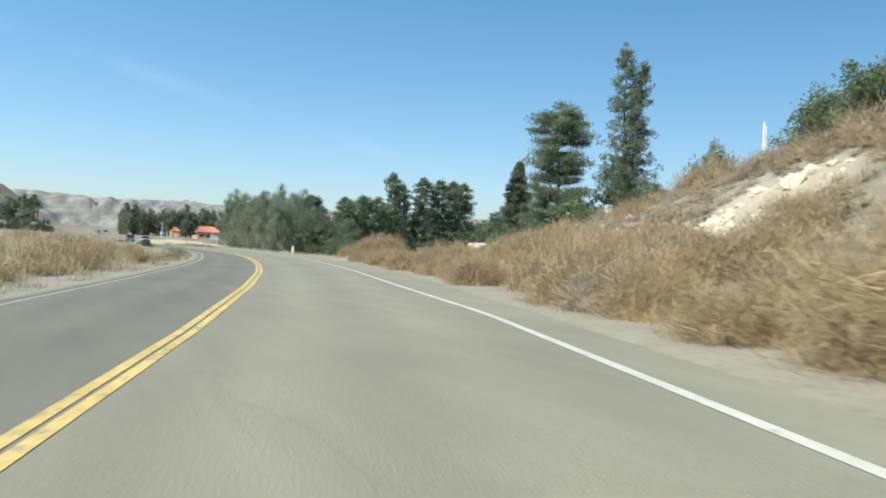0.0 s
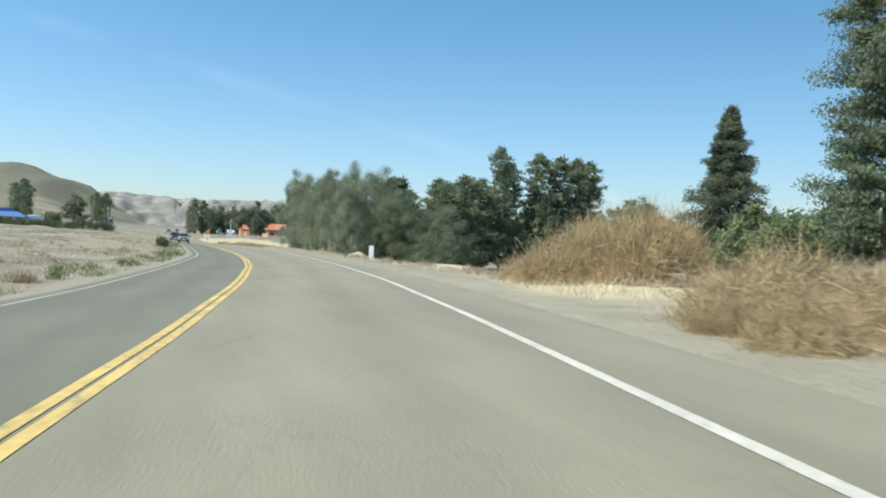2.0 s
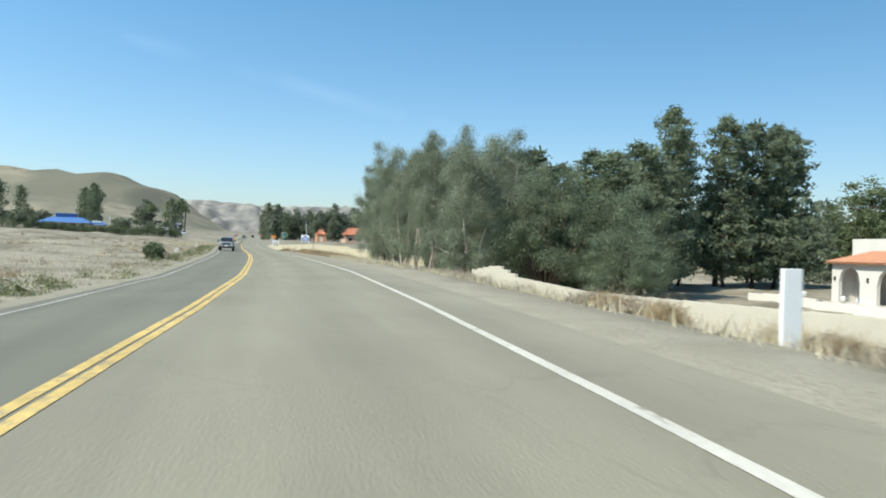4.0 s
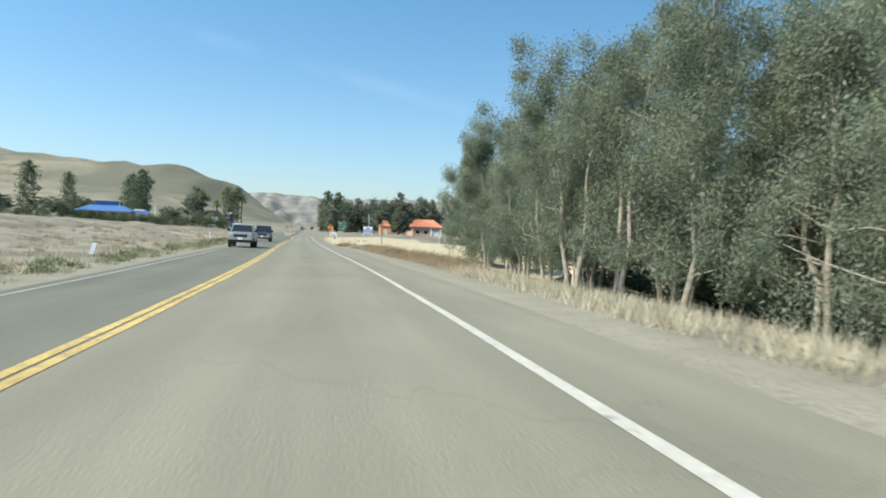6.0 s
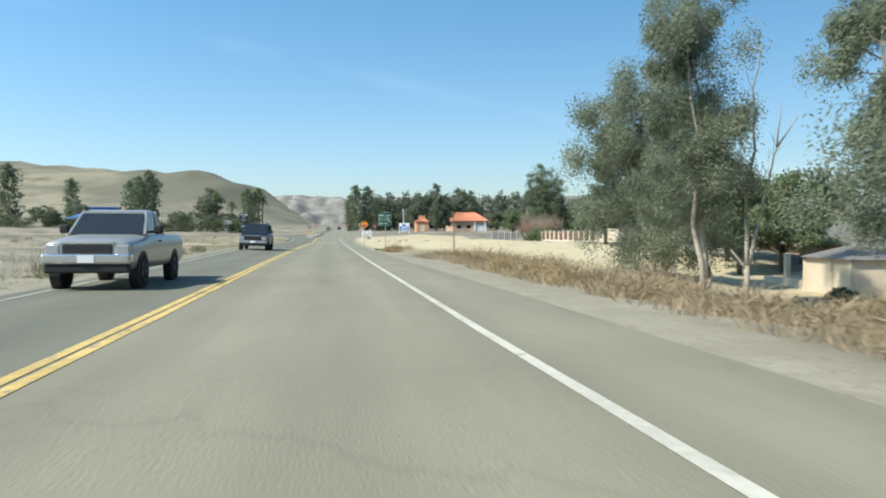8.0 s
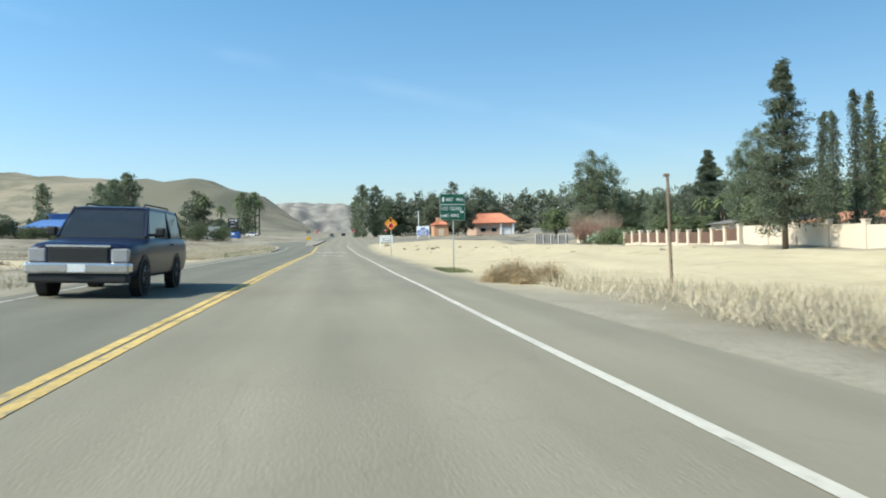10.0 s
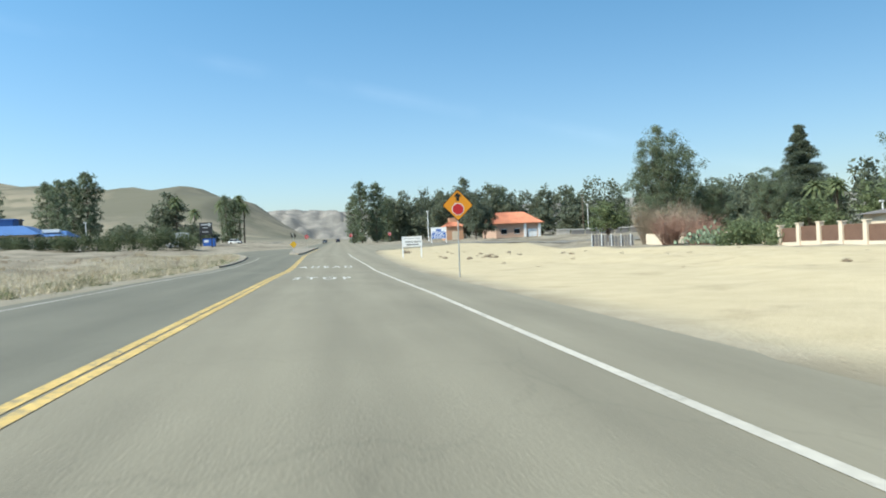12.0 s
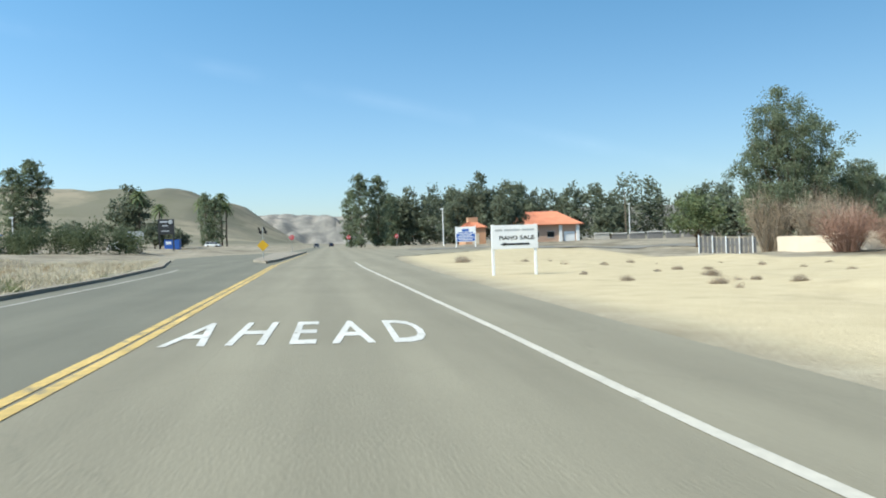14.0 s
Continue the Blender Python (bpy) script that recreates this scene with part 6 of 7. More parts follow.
def villa():
    """White villa: u runs along the porch front, v away from the road, w is height over its yard."""
    ux, uy = -0.08, -0.9968
    g = -3.2
    m = Matrix(((ux, -uy, 0, 57.0), (uy, ux, 0, -128.3), (0, 0, 1, g), (0, 0, 0, 1)))
    ob = thing("villa", m, "white stucco villa with arched porch and terracotta tile roofs", "house")
    I = Matrix.Identity(4)
    gable = lambda u: 3.75 + 1.2 * max(0.0, 1 - abs(u - 17.0) / 5.4)
    part("porch_wall", arch_wall(0.8, 10.6, 0, 4.05, ((1.8, 4.7, 2.15), (6.9, 10.0, 1.95)), I), STUCCO, ob)
    part("gable_wall", arch_wall(10.6, 21.8, 0, 3.75, ((12.6, 15.9, 1.6), (17.0, 20.6, 1.5)), pose(0, -0.5, 0), 0.45, gable), STUCCO, ob)
    part("porch_side_wall", Mesh().box(0.79, 0.4, 0, 1.15, 2.6, 4.05), STUCCO, ob)
    part("gable_side_wall", arch_wall(-0.04, 2.1, 0, 3.75, ((0.35, 1.75, 2.2),), Matrix(((0, -1, 0, 21.8), (1, 0, 0, 0), (0, 0, 1, 0), (0, 0, 0, 1))), 0.3), STUCCO, ob)
    part("porch_back_wall", Mesh().box(0.8, 2.6, 0, 21.4, 2.9, 4.6), STUCCO, ob)
    part("porch_floor", Mesh().box(0.6, -0.8, -0.3, 22.0, 2.6, 0.06, None, 0.02), CONCRETE, ob)
    part("door", Mesh().box(16.2, 2.5, 0.06, 17.4, 2.6, 2.3, None, 0.01), WOOD, ob, "dark wooden entrance door")
    for a, b in ((18.2, 20.0), (2.2, 4.4), (7.4, 9.6), (12.9, 14.6)):
        win = part("window", Mesh().box(a, 2.52, 0.8, b, 2.6, 2.3), GLASS_DARK, ob)
        part("window_frame", Mesh().box(a - 0.08, 2.48, 0.72, b + 0.08, 2.52, 0.8).box(a - 0.08, 2.48, 2.3, b + 0.08, 2.52, 2.38).box((a + b) / 2 - 0.03, 2.48, 0.8, (a + b) / 2 + 0.03, 2.52, 2.3), SIGNWHITE, win)
    tile_slope(ob, (0.4, -0.6, 4.05), (10.6, -0.6, 4.05), (10.6, 3.0, 5.2), (2.8, 3.0, 5.2), 6)
    tile_slope(ob, (0.4, 3.0, 4.05), (0.4, -0.6, 4.05), (2.8, 3.0, 5.2), (2.8, 3.0, 5.2), 6, name="roof_hip")
    tile_slope(ob, (10.2, -0.9, 3.6), (10.2, 3.0, 3.6), (17.0, 3.0, 5.0), (17.0, -0.9, 5.0), 6)
    tile_slope(ob, (23.2, 2.2, 3.5), (23.2, -0.9, 3.5), (17.0, -0.9, 5.0), (17.0, 2.2, 5.0), 6)
    part("main_block", Mesh().box(-0.6, 3.4, -0.3, 18.0, 14.0, 6.5, None, 0.03), STUCCO, ob)
    part("right_block", Mesh().box(18.0, 2.9, -0.3, 28.0, 13.0, 5.75, None, 0.03), STUCCO, ob)
    part("parapet", Mesh().box(13.2, 4.6, 6.5, 17.9, 10.4, 7.0, None, 0.03), STUCCO, ob)
    for a in (22.2, 25.4):
        win = part("window", Mesh().box(a, 2.86, 1.2, a + 1.4, 2.895, 2.45), GLASS_DARK, ob)
        grid = Mesh()
        for k in range(4):
            grid.box(a + 0.35 * k + 0.15, 2.8, 1.2, a + 0.35 * k + 0.19, 2.84, 2.45)
        grid.box(a, 2.8, 1.8, a + 1.4, 2.84, 1.84)
        part("window_grille", grid, DARKMETAL, win)
    part("turret", Mesh().box(13.1, 5.9, 5.9, 15.3, 8.1, 7.35, None, 0.03), STUCCO, ob)
    for a in (13.4, 14.5):
        part("turret_window", Mesh().box(a, 5.85, 6.55, a + 0.5, 5.895, 7.05), GLASS_DARK, ob)
    part("turret_window", Mesh().box(15.305, 6.7, 6.55, 15.35, 7.3, 7.05), GLASS_DARK, ob)
    top = (14.2, 7.0, 8.35)
    for p, q in (((12.5, 5.3, 7.25), (15.9, 5.3, 7.25)), ((15.9, 5.3, 7.25), (15.9, 8.7, 7.25)), ((15.9, 8.7, 7.25), (12.5, 8.7, 7.25)), ((12.5, 8.7, 7.25), (12.5, 5.3, 7.25))):
        tile_slope(ob, p, q, top, top, 4, name="turret_roof")
    for u in (1.3, 5.8, 11.4, 21.2):
        lamp = part("wall_lamp", Mesh().box(u - 0.1, -0.14 - (0.5 if u > 10.6 else 0), 2.2, u + 0.1, -0.01 - (0.5 if u > 10.6 else 0), 2.6, None, 0.02), DARKMETAL, ob)
    part("chimney_stack", Mesh().box(22.0, 2.1, 0, 22.6, 2.88, 4.4, None, 0.03), STUCCO, ob)
    tagged(part("climber", climbing_leaves(), BROAD_LEAF, ob, "green creeper on the corner wall"), kind="stuff")
    part("blue_chair", Mesh().box(3.4, 0.9, 0.06, 4.4, 1.7, 0.6, None, 0.05).box(3.4, 1.6, 0.6, 4.4, 1.75, 1.2, None, 0.05), SIGNBLUE, ob, "blue garden seat on the porch")


def climbing_leaves():
    rng = np.random.RandomState(3)
    me = Mesh()
    cs = [np.array([22.9 + rng.normal() * 0.15, 2.6, z]) for z in np.linspace(0.3, 4.4, 12)]
    leaves(me, rng, cs, [0.3] * 12, 60, 0.1, 0.5, 0.2, 1.0)
    return me


villa()
yard = thing("yard_wall", pose(0, 0, 0), "low white wall with ornaments before the villa", "wall")
for k in range(9):
    x, y = 48.0 - 0.35 * k, -128.0 - 2.6 * k
    z = at(x, y)
    part("wall_segment", Mesh().box(x - 0.15, y - 2.56, z - 0.4, x + 0.15, y, z + 0.75, None, 0.02), STUCCO, yard)
    if k in (2, 3, 5):
        part("urn", Mesh().tube([(x, y - 1, z + 0.75), (x, y - 1, z + 0.95), (x, y - 1, z + 1.2), (x, y - 1, z + 1.35)], [0.1, 0.22, 0.26, 0.12], 10), STUCCO, yard)


def hip_house(name, label, x0, x1, y0, y1, wall_h, ridge_h, wall, roof_mat, turn=0.0, over=0.6, z=None, ridge=0.45, doors=(), windows=(), tiled=True):
    cx, cy = (x0 + x1) / 2, (y0 + y1) / 2
    g = at(cx, cy) if z is None else z
    ob = thing(name, pose(cx, cy, g, 0, 0, turn), label, "house")
    w, d = (x1 - x0) / 2, (y1 - y0) / 2
    part("wall", Mesh().box(-w, -d, -1.0, w, d, wall_h, None, 0.02), wall, ob)
    W, D, r = w + over, d + over, ridge * w
    A, B, C, E = (-W, -D, wall_h), (W, -D, wall_h), (W, D, wall_h), (-W, D, wall_h)
    P, Q = (-r, 0, ridge_h), (r, 0, ridge_h)
    if tiled:
        for f in ((A, B, Q, P), (B, C, Q, Q), (C, E, P, Q), (E, A, P, P)):
            ob2 = tile_slope(ob, *f, 6)
            ob2.data.materials[0] = roof_mat
    else:
        me = Mesh().add([A, B, C, E, P, Q], [(0, 1, 5, 4), (1, 2, 5), (2, 3, 4, 5), (3, 0, 4), (3, 2, 1, 0)])
        part("roof", me, roof_mat, ob)
    for a, b, h, mt, nm in doors:
        part(nm, Mesh().box(a, -d - 0.06, 0.0, b, -d - 0.005, h, None, 0.01), mt, ob)
    for a, b, h0, h1 in windows:
        win = part("window", Mesh().box(a, -d - 0.04, h0, b, -d - 0.005, h1), GLASS_DARK, ob)
        part("window_frame", Mesh().box(a - 0.08, -d - 0.08, h0 - 0.08, b + 0.08, -d - 0.041, h0).box(a - 0.08, -d - 0.08, h1, b + 0.08, -d - 0.041, h1 + 0.08), SIGNWHITE, win)
    return ob


ORANGE_TILE = mat("orange_roof_tile", (0.5, 0.195, 0.11), 0.75, 0.18, 6, 0.5, 0.2)
GREY_ROOF = mat("grey_shingle_roof", (0.17, 0.16, 0.15), 0.85, 0.25, 8, 0.6, 0.2)
PINK_STUCCO = mat("pink_beige_stucco", (0.48, 0.33, 0.25), 0.85, 0.1, 18, 0.5, 0.1)
TAN = mat("tan_stucco", (0.34, 0.24, 0.17), 0.85, 0.1, 18, 0.5, 0.1)
h1 = hip_house("tile_roof_house", "peach house with a bright orange tiled hip roof", 44.0, 56.5, 160.0, 178.0, 3.8, 7.2, PINK_STUCCO, ORANGE_TILE, 0, 0.9, None, 0.62, ((2.6, 5.2, 2.2, SIGNWHITE, "garage_door"),), ((-4.8, -3.2, 1.0, 2.3), (-1.2, 0.4, 1.0, 2.3)))
for x in (1.5, 5.5):
    part("pilaster", Mesh().box(x, -9.4, 0, x + 0.7, -9.05, 3.7, None, 0.02), SIGNWHITE, h1)
h2 = hip_house("gate_house", "small peach tower house with an orange tiled cap", 30.4, 35.0, 160.0, 168.0, 3.6, 5.2, PEACH, ORANGE_TILE, 0, 0.4, None, 0.2, ((-0.8, 0.8, 2.3, CREAM, "door"),))
part("chimney", Mesh().box(-1.0, -1.0, 3.5, 1.2, 1.0, 6.0, None, 0.03), PEACH, h2)
shed = hip_house("garage", "cream garage with a grey shingle roof", 31.3, 36.3, -73.9, -67.7, 3.0, 3.9, CREAM, GREY_ROOF, -10.6, 0.3, -3.5, 0.3, (), (), False)
for y in (-3.1, -0.7, 2.9):
    part("pilaster", Mesh().box(-2.62, y, -0.5, -2.503, y + 0.22, 2.97, None, 0.01), CREAM, shed)
hip_house("ranch_house", "low tan house with a broad grey roof among trees", 44.0, 57.0, -53.0, -42.0, 2.6, 4.7, TAN, GREY_ROOF, 0, 0.8, -2.6, 0.4, (), ((-4, -2.5, 1.0, 2.0), (1.0, 2.5, 1.0, 2.0)), False)
hip_house("garden_house", "pale house with a low grey roof behind the fence", 62.0, 78.0, 30.0, 42.0, 2.8, 4.2, CREAM, GREY_ROOF, 0, 0.8, None, 0.4, (), (), False)
hip_house("red_roof_house", "house with a faded red tiled roof behind the fence", 56.0, 66.0, -1.0, 9.0, 2.4, 3.6, CREAM, TILE, 0, 0.6, None, 0.4, (), (), False)
wp = thing("wall_pillar", pose(32.4, -64.6, -2.1), "cream pillar beside the garage gate", "pillar")
part("pillar", Mesh().box(-0.17, -0.17, -0.8, 0.17, 0.17, 1.7, None, 0.02), CREAM, wp)
kerb_wall = thing("retaining_wall", pose(32.4, -64.6, -2.1), "low cream retaining wall beside the garage", "wall")
part("wall", Mesh().box(-0.15, -2.8, -1.0, 0.15, -0.18, 0.02, None, 0.02), CREAM, kerb_wall)
part("wall", Mesh().box(-0.15, 0.18, -1.0, 0.15, 2.5, 0.06, None, 0.02), CREAM, kerb_wall)
long_wall = thing("boundary_wall", pose(0, 0, 0), "long grey boundary wall with a white cap", "wall")
for k in range(8):
    x, y = 66.0 + 4.0 * k, 176.0 - 1.5 * k
    z = at(x, y)
    part("wall_panel", Mesh().box(x, y - 0.1, z - 0.5, x + 3.98, y + 0.1, z + 1.5, None, 0.01), CONCRETE_DARK if k else CONCRETE, long_wall)
    part("cap", Mesh().box(x, y - 0.25, z + 1.5, x + 3.98, y + 0.25, z + 1.8, None, 0.02), STUCCO, long_wall)


def blue_building():
    x, y = -72.0, 138.0
    g = at(x, y)
    ob = thing("blue_roof_building", pose(x, y, g, 0, 0, 6), "low building with a bright blue metal hip roof", "building")
    part("wall", Mesh().box(-8.8, -7, -1, 8.8, 7, 2.6, None, 0.03), CREAM, ob)
    for k in range(5):
        part("window", Mesh().box(-8.3 + 3.4 * k, -7.05, 0.8, -6.3 + 3.4 * k, -7.005, 2.1), GLASS_DARK, ob)
    A = [(-10, -9, 2.5), (10, -9, 2.5), (10, 9, 2.5), (-10, 9, 2.5), (-5.5, -3.5, 4.7), (5.5, -3.5, 4.7), (5.5, 3.5, 4.7), (-5.5, 3.5, 4.7)]
    part("roof", Mesh().add(A, [(0, 1, 5, 4), (1, 2, 6, 5), (2, 3, 7, 6), (3, 0, 4, 7), (3, 2, 1, 0), (4, 5, 6, 7)]), BLUE_ROOF, ob)
    part("roof_lantern", Mesh().box(-4, -3, 4.7, 3.4, 3, 6.0, None, 0.05).box(-4.5, -3.5, 6.0, 3.9, 3.5, 6.3, None, 0.05), BLUE_ROOF, ob, "raised blue lantern on the roof")
    part("chimney", Mesh().box(4.6, -3.2, 4.6, 5.2, -2.6, 6.2, None, 0.03), DARKMETAL, ob)
    A = [(8.5, -8, 2.0), (15, -8, 2.0), (15, 6, 2.0), (8.5, 6, 2.0), (9.5, -1, 3.4), (13.5, -1, 3.4)]
    part("wing_roof", Mesh().add(A, [(0, 1, 5, 4), (1, 2, 5), (2, 3, 4, 5), (3, 0, 4), (3, 2, 1, 0)]), BLUE_ROOF, ob)
    part("wing_wall", Mesh().box(8.9, -7, -1, 14.2, 5, 2.05, None, 0.03), CREAM, ob)
    part("roof_box", Mesh().box(9.5, -5, 2.9, 13.0, -3.4, 3.6, None, 0.05), SIGNWHITE, ob, "white unit on the roof")


blue_building()
for k in range(26):
    x = -27.5 - 2.1 * k
    hedge_bush(x, 112 + 2.5 * math.sin(k * 1.7) + 0.1 * k, 2.0, (3.0 if k < 8 else 1.9) + 0.9 * abs(math.sin(k * 2.3)), HEDGE_LEAF, "dark green shrub in the long boundary hedge", 1500, 200 + k)["group"] = "boundary hedge"
for k in range(12):
    x = -80 - 4.0 * k
    hedge_bush(x, 95 + 3 * math.sin(k), 2.2, 2.4, HEDGE_LEAF, "dark green shrub in the long boundary hedge", 1000, 240 + k)["group"] = "boundary hedge"

hub = thing("roadside_board", pose(-30.4, 150, at(-30.4, 150)), "dark roadside board on posts with white panels", "sign")
for s in (-1.3, 1.3):
    part("post", Mesh().box(s - 0.12, -0.1, -0.3, s + 0.12, 0.1, 5.8, None, 0.02), DARKMETAL, hub)
part("board", Mesh().box(-1.5, -0.2, 3.0, 1.5, 0.2, 6.0, None, 0.04), DARKMETAL, hub)
part("white_panel", Mesh().box(-1.1, -0.24, 5.3, 0.3, -0.21, 5.65).box(-0.7, -0.24, 4.6, 0.4, -0.21, 4.85).box(-0.9, -0.24, 3.6, 0.6, -0.21, 3.8), SIGNGREY, hub)
part("round_emblem", Mesh().tube([(0.85, -0.21, 5.45), (0.85, -0.25, 5.45)], [0.42, 0.42], 14), SIGNGREY, hub)
hub2 = thing("notice_board", pose(-35.5, 148, at(-35.5, 148)), "pale blue double notice board on posts", "sign")
part("post", Mesh().box(-0.1, -0.1, -0.3, 0.1, 0.1, 3.4, None, 0.02), STEEL, hub2)
part("board", Mesh().box(-1.6, -0.15, 1.6, -0.1, 0.0, 3.4, None, 0.03).box(0.0, -0.15, 1.6, 1.4, 0.0, 3.4, None, 0.03), SIGNGREY, hub2)
bin_ = thing("blue_container", pose(-31.4, 161, at(-31.4, 161)), "blue waste container with a white panel", "container")
part("body", Mesh().box(-1.5, -1.0, 0.15, 1.5, 1.0, 2.2, None, 0.08), SIGNBLUE, bin_)
part("lid", Mesh().box(-1.55, -1.05, 2.2, 1.55, 1.05, 2.35, None, 0.04), DARKMETAL, bin_)
part("white_panel", Mesh().box(-1.2, -1.03, 1.2, -0.1, -1.005, 1.8), SIGNWHITE, bin_)
for s in (-1.2, 1.2):
    part("leg", Mesh().box(s - 0.1, -0.8, -0.2, s + 0.1, 0.8, 0.16), DARKMETAL, bin_)


def street_pole(x, y, h, lamp=True):
    ob = thing("street_lamp" if lamp else "utility_pole", pose(x, y, at(x, y)), "tall pale pole with a small lamp head" if lamp else "slim grey utility pole", "pole")
    part("pole", Mesh().tube([(0, 0, -0.3), (0, 0, h)], [0.14, 0.09], 8), SIGNWHITE if lamp else WOOD, ob)
    if lamp:
        part("lamp_head", Mesh().box(-0.5, -0.12, h - 0.15, 0.25, 0.12, h + 0.1, None, 0.04), SIGNWHITE, ob)


for x, y, h, lamp in ((25.5, 160.0, 8.0, True), (74.0, 175.0, 12.0, False), (78.0, 182.0, 9.0, True), (-58.0, 150.0, 6.0, True), (76.0, 56.0, 5.0, True)):
    street_pole(x, y, h, lamp)


# ---------------------------------------------------------------- vehicles
SILVER = mat("silver_car_paint", (0.42, 0.42, 0.41), 0.32, 0.06, 3, 0.5, 0.0, metal=0.5, spec=0.5)
NAVY = mat("dark_blue_car_paint", (0.01, 0.016, 0.042), 0.3, 0.1, 3, 0.5, 0.0, spec=0.3)
ALLOY = mat("dull_alloy_rim", (0.2, 0.2, 0.2), 0.45, 0.15, 8, 1, 0.0, metal=0.6)
WHITE_PAINT = mat("white_car_paint", (0.65, 0.65, 0.64), 0.3, 0.05, 3, 0.5, 0.0, spec=0.5)
RUBBER = mat("tyre_rubber", (0.018, 0.018, 0.018), 0.85, 0.2, 20, 1, 0.1)
CHROME = mat("chrome_trim", (0.55, 0.55, 0.56), 0.2, 0.05, 8, 1, 0.0, metal=0.9)
LAMP_LENS = mat("headlamp_lens", (0.3, 0.31, 0.32), 0.12, 0.1, 20, 2, 0.0, spec=0.6)
TAIL = mat("red_lamp_lens", (0.3, 0.01, 0.01), 0.2, 0.1, 20, 2, 0.0)
PLASTIC = mat("black_plastic", (0.02, 0.02, 0.021), 0.6, 0.2, 20, 1, 0.05)


def hull(sections, m=None):
    """A shell through cross-sections (y, [(half width, z), ...] from the bottom up), mirrored in x."""
    me = Mesh()
    n = len(sections[0][1])
    for y, prof in sections:
        for s in (-1, 1):
            me.v.extend((s * w, y, z) for w, z in prof)
    k = 2 * n
    for i in range(len(sections) - 1):
        for j in range(n - 1):
            a = i * k + j
            me.f.append((a, a + k, a + k + 1, a + 1))
            b = i * k + n + j
            me.f.append((b, b + 1, b + k + 1, b + k))
        me.f.append((i * k + n - 1, (i + 1) * k + n - 1, (i + 1) * k + 2 * n - 1, i * k + 2 * n - 1))
        me.f.append((i * k, i * k + n, (i + 1) * k + n, (i + 1) * k))
    for i in (0, len(sections) - 1):
        ring = [i * k + j for j in range(n)] + [i * k + n + j for j in reversed(range(n))]
        me.f.append(tuple(ring if i else ring[::-1]))
    return me


def wheel(parent, x, y, r, w):
    s = 1 if x > 0 else -1
    ty = part("wheel", Mesh().tube([(x - s * w, y, r), (x - s * w * 0.9, y, r), (x - s * 0.04, y, r), (x, y, r)], [r * 0.9, r, r, r * 0.9], 22), RUBBER, parent, "black rubber tyre on an alloy rim")
    part("rim", Mesh().tube([(x - s * 0.02, y, r), (x + s * 0.012, y, r)], [r * 0.62, r * 0.56], 16), ALLOY, ty)
    spokes = Mesh()
    for k in range(5):
        spokes.box(-0.045, -0.012, 0.06, 0.045, 0.012, r * 0.55, pose(x + s * 0.02, y, r, 0, 0, 90) @ pose(0, 0, 0, 0, 72 * k, 0))
    part("spokes", spokes, PLASTIC, ty)


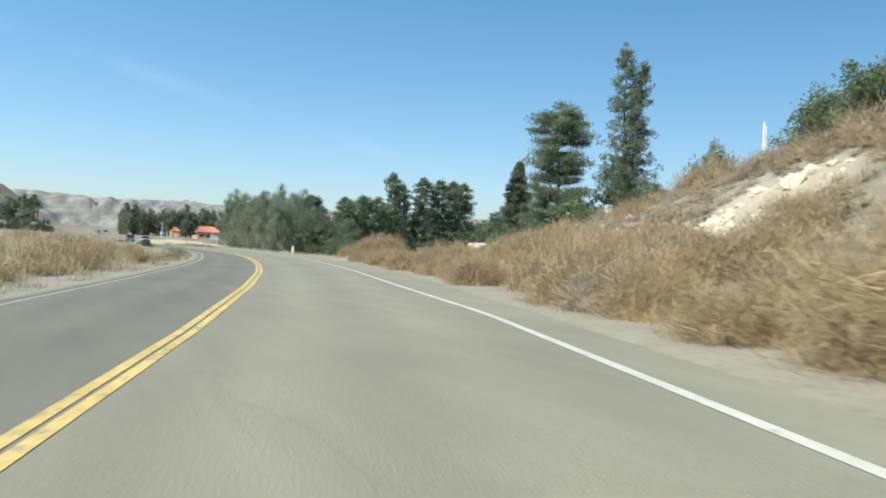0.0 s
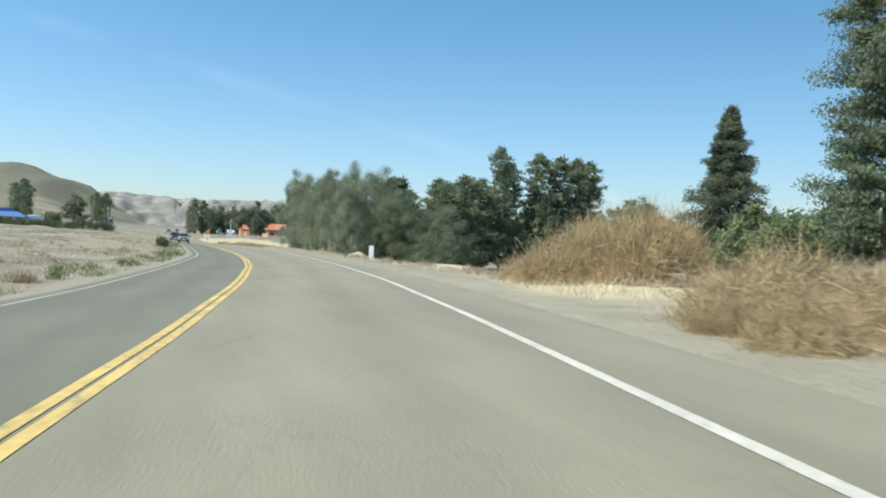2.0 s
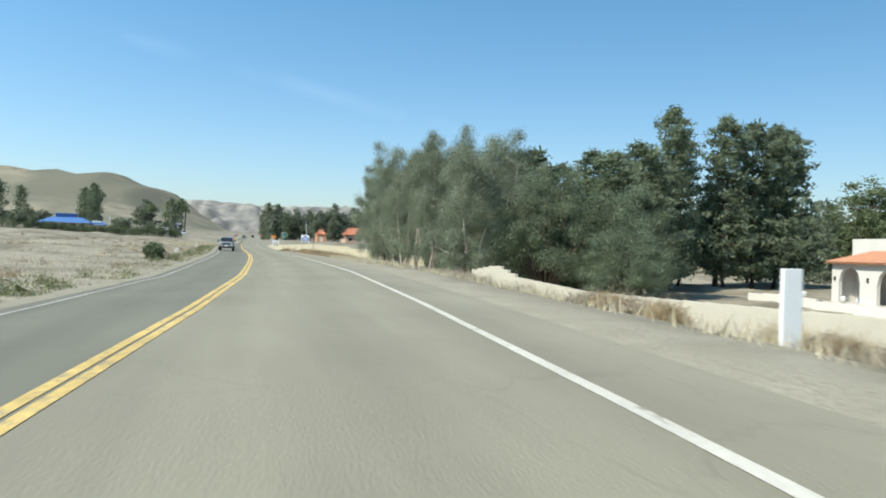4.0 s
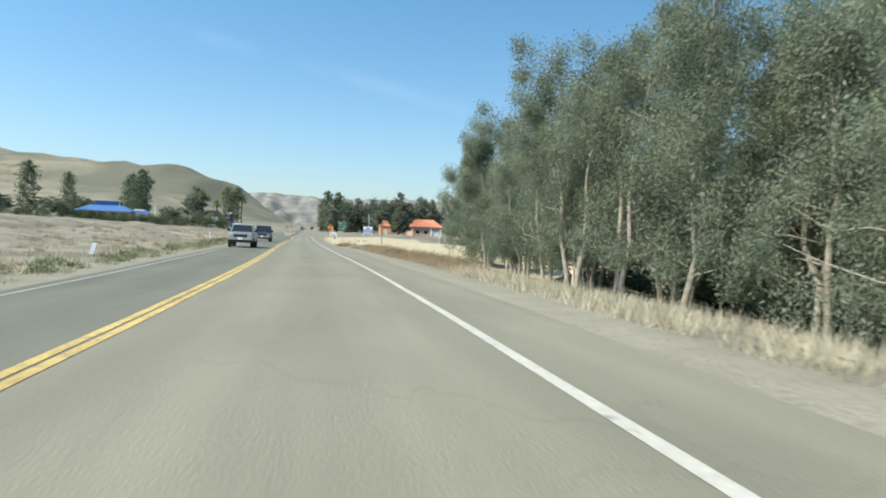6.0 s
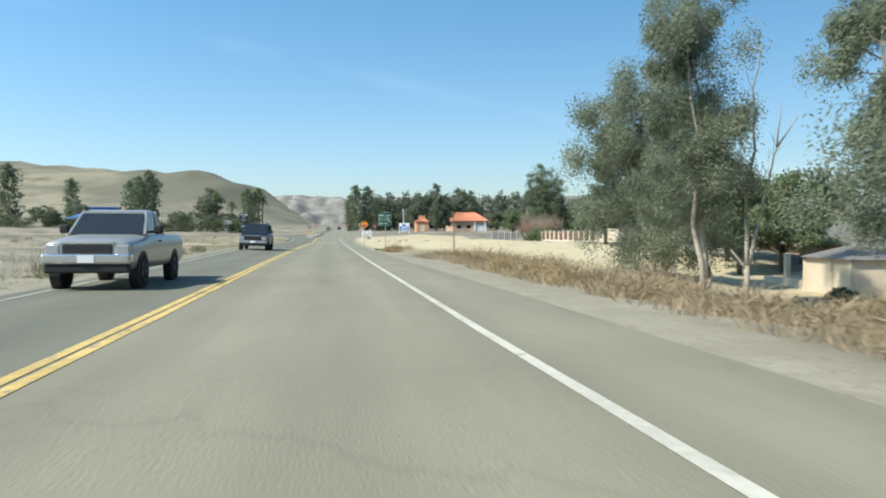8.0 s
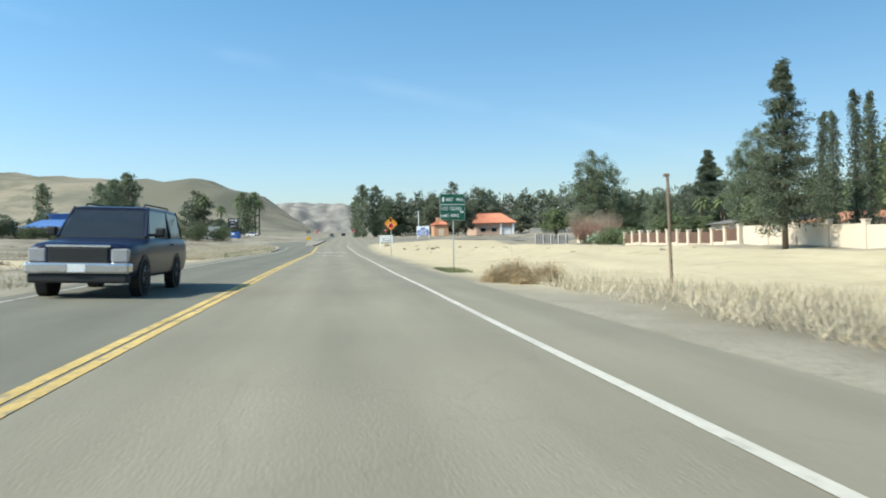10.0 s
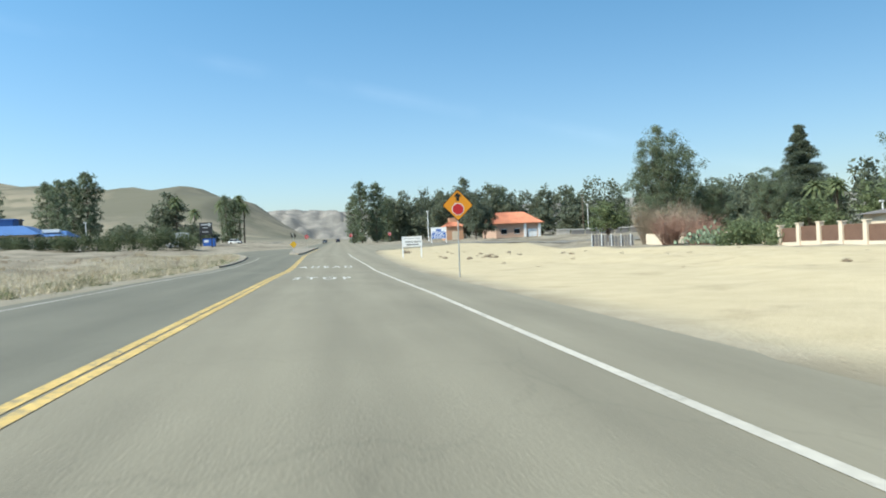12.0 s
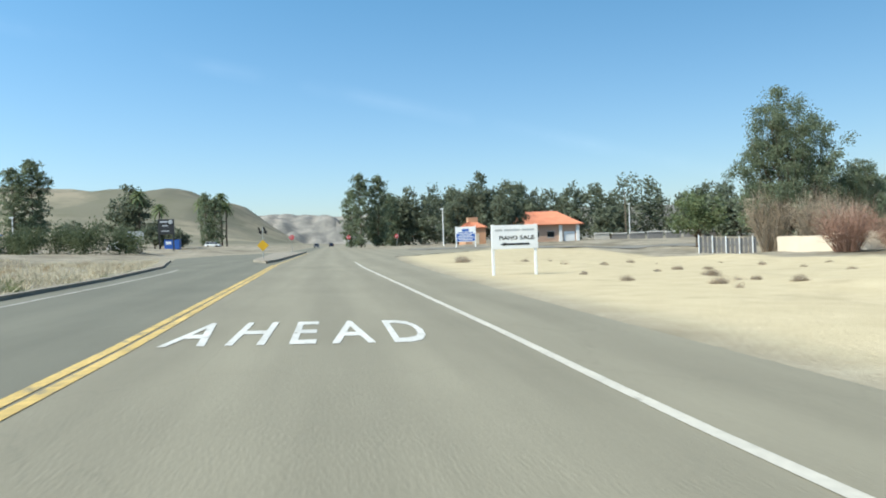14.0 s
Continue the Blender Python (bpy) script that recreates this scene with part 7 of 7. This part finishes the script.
def car(name, m, label, paint, length, width, height, hood, belt, r, front_glass, roof, rear, wheels, bed=None, clear=0.28, category="car"):
    """A vehicle that faces -y: roof = (start, end), rear glass ends at rear; bed = start of an open load bed."""
    ob = thing(name, m, label, category)
    W = width / 2
    L = length
    def ring(w, z0, z1, tuck=0.9):
        return [(w * 0.9, z0), (w * 0.97, z0 + 0.06), (w * 0.995, z0 + 0.2), (w, z0 + 0.55 * (z1 - z0)), (w * 0.985, z0 + 0.82 * (z1 - z0)), (w * 0.955, z1 - 0.06), (w * tuck, z1 - 0.015), (w * tuck * 0.75, z1 + 0.015)]
    body = [(0.0, ring(W * 0.86, clear + 0.1, hood * 0.9, 0.86)), (0.05, ring(W * 0.93, clear + 0.04, hood * 0.94, 0.86)), (0.2, ring(W * 0.97, clear, hood * 0.965, 0.86)), (0.6, ring(W * 0.99, clear, hood * 0.99, 0.87)),
            (front_glass - 0.15, ring(W, clear, hood + 0.4 * (belt - hood) + 0.01, 0.88)), (front_glass + 0.1, ring(W, clear, belt, 0.9)), ((front_glass + L) / 2, ring(W, clear, belt, 0.92)), (L - 0.35, ring(W, clear, belt, 0.92)), (L - 0.06, ring(W * 0.98, clear + 0.08, belt * 0.99, 0.92)), (L, ring(W * 0.94, clear + 0.14, belt * 0.97, 0.9))]
    part("body", hull(body), paint, ob, smooth=True).data.set_sharp_from_angle(angle=radians(38))
    cab = [(front_glass, [(W * 0.9, belt - 0.03), (W * 0.895, belt), (W * 0.85, belt + 0.012)]),
           (front_glass + 0.5 * (roof[0] - front_glass), [(W * 0.9, belt - 0.03), (W * 0.85, belt + 0.5 * (height - belt)), (W * 0.75, belt + 0.55 * (height - belt))]),
           (roof[0], [(W * 0.9, belt - 0.03), (W * 0.79, height - 0.09), (W * 0.7, height - 0.035)]),
           ((roof[0] + roof[1]) / 2, [(W * 0.9, belt - 0.03), (W * 0.8, height - 0.08), (W * 0.72, height - 0.02)]),
           (roof[1], [(W * 0.9, belt - 0.03), (W * 0.79, height - 0.09), (W * 0.7, height - 0.035)]),
           (rear, [(W * 0.88, belt - 0.03), (W * 0.86, belt + 0.02), (W * 0.8, belt + 0.04)])]
    part("glasshouse", hull(cab), GLASS_DARK, ob, "dark tinted windows")
    part("roof", hull([(roof[0] - 0.08, [(W * 0.78, height - 0.13), (W * 0.76, height - 0.07), (W * 0.68, height - 0.045)]), (roof[0] + 0.15, [(W * 0.8, height - 0.11), (W * 0.78, height - 0.05), (W * 0.68, height - 0.012)]), ((roof[0] + roof[1]) / 2, [(W * 0.81, height - 0.1), (W * 0.79, height - 0.04), (W * 0.68, height)]), (roof[1] - 0.1, [(W * 0.8, height - 0.11), (W * 0.78, height - 0.05), (W * 0.68, height - 0.012)]), (roof[1] + 0.08, [(W * 0.78, height - 0.13), (W * 0.76, height - 0.08), (W * 0.68, height - 0.05)])]), paint, ob)
    for s in (-1, 1):
        mid = (roof[0] + roof[1]) / 2 + 0.15
        for a, b, r0 in ((front_glass, roof[0], 0.04), (rear, roof[1], 0.05), (mid + 0.05, mid, 0.045)):
            part("window_pillar", Mesh().tube([(s * W * (0.84 if a == rear else 0.9), a, belt), (s * W * 0.765, b, height - 0.05)], [r0, 0.037], 6), paint, ob)
    part("grille", Mesh().box(-W * 0.55, -0.03, hood * 0.62, W * 0.55, 0.05, hood * 0.88, None, 0.02), PLASTIC, ob)
    part("grille_trim", Mesh().box(-W * 0.6, -0.035, hood * 0.885, W * 0.6, 0.06, hood * 0.93, None, 0.01).box(-W * 0.6, -0.035, hood * 0.575, W * 0.6, 0.06, hood * 0.615, None, 0.01), CHROME, ob)
    part("bumper", Mesh().box(-W * 0.98, -0.12, clear + 0.12, W * 0.98, 0.16, clear + 0.34, None, 0.05), CHROME, ob)
    part("lower_bumper", Mesh().box(-W * 0.93, -0.08, clear - 0.06, W * 0.93, 0.2, clear + 0.12, None, 0.04), PLASTIC, ob)
    part("number_plate", Mesh().box(-0.16, -0.135, clear + 0.16, 0.16, -0.122, clear + 0.31), SIGNWHITE, ob)
    for s in (-1, 1):
        part("headlight", Mesh().box(min(s * W * 0.6, s * W * 0.93), -0.02, hood * 0.63, max(s * W * 0.6, s * W * 0.93), 0.14, hood * 0.87, None, 0.03), LAMP_LENS, ob)
        part("taillight", Mesh().box(min(s * W * 0.8, s * W * 0.965), L - 0.06, belt * 0.6, max(s * W * 0.8, s * W * 0.965), L + 0.01, belt * 0.9, None, 0.02), TAIL, ob)
        part("wing_mirror", Mesh().box(min(s * (W + 0.02), s * (W + 0.22)), front_glass + 0.25, belt + 0.02, max(s * (W + 0.02), s * (W + 0.22)), front_glass + 0.4, belt + 0.22, None, 0.04).box(min(s * W * 0.9, s * (W + 0.05)), front_glass + 0.3, belt + 0.03, max(s * W * 0.9, s * (W + 0.05)), front_glass + 0.36, belt + 0.09), PLASTIC, ob)
        for y in wheels:
            part("wheel_arch", Mesh().tube([(s * (W - 0.2), y, r), (s * (W + 0.006), y, r)], [r * 1.18, r * 1.18], 22), PLASTIC, ob)
            wheel(ob, s * (W + 0.02), y, r, 0.24)
        part("door_handle", Mesh().box(min(s * W, s * (W + 0.03)), (roof[0] + roof[1]) / 2 - 0.1, belt * 0.86, max(s * W, s * (W + 0.03)), (roof[0] + roof[1]) / 2 + 0.1, belt * 0.89), PLASTIC, ob)
    if bed:
        part("load_bed", Mesh().box(-W * 0.82, bed, belt - 0.05, W * 0.82, L - 0.08, belt + 0.004), PLASTIC, ob)
    if not bed:
        for s in (-1, 1):
            part("roof_rail", Mesh().tube([(s * W * 0.62, roof[0] + 0.2, height - 0.04), (s * W * 0.62, roof[0] + 0.35, height + 0.05), (s * W * 0.62, roof[1] - 0.2, height + 0.05), (s * W * 0.62, roof[1] - 0.05, height - 0.05)], [0.02] * 4, 6), PLASTIC, ob)
    return ob


def on_lane(l, y, turn=0.0):
    p = lane(l, y)
    bank = math.degrees(math.atan(float(np.interp(y, BANK_Y, BANK))))
    return pose(p[0], p[1], p[2] + 0.005, 0, -bank, turn)


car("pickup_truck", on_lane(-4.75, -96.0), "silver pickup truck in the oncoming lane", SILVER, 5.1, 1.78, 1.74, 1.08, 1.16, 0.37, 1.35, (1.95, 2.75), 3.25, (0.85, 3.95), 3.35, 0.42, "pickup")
car("suv", on_lane(-4.8, -59.1), "dark blue sport utility vehicle in the oncoming lane", NAVY, 5.2, 1.98, 1.9, 1.12, 1.2, 0.39, 1.4, (2.05, 4.75), 5.1, (0.95, 3.95), None, 0.36)
car("parked_car", pose(-30.5, 128.0, at(-30.5, 128), 0, 0, 100), "white saloon car parked by the hedge", WHITE_PAINT, 4.6, 1.78, 1.45, 0.8, 0.95, 0.32, 1.2, (1.9, 3.2), 4.0, (0.8, 3.6), None, 0.22)
car("parked_car", pose(-34.0, 250.0, at(-34, 250), 0, 0, 80), "white van-like car parked beside the far road", WHITE_PAINT, 4.9, 1.85, 1.8, 0.95, 1.05, 0.34, 1.1, (1.7, 4.4), 4.8, (0.9, 3.8), None, 0.25)
car("far_car", on_lane(-5.5, 260.0), "dark car far down the road", NAVY, 4.6, 1.78, 1.5, 0.85, 0.95, 0.32, 1.2, (1.9, 3.3), 4.1, (0.8, 3.7), None, 0.22)
car("far_car", on_lane(-0.5, 300.0, 180), "dark car far down the road", NAVY, 4.6, 1.78, 1.5, 0.85, 0.95, 0.32, 1.2, (1.9, 3.3), 4.1, (0.8, 3.7), None, 0.22)
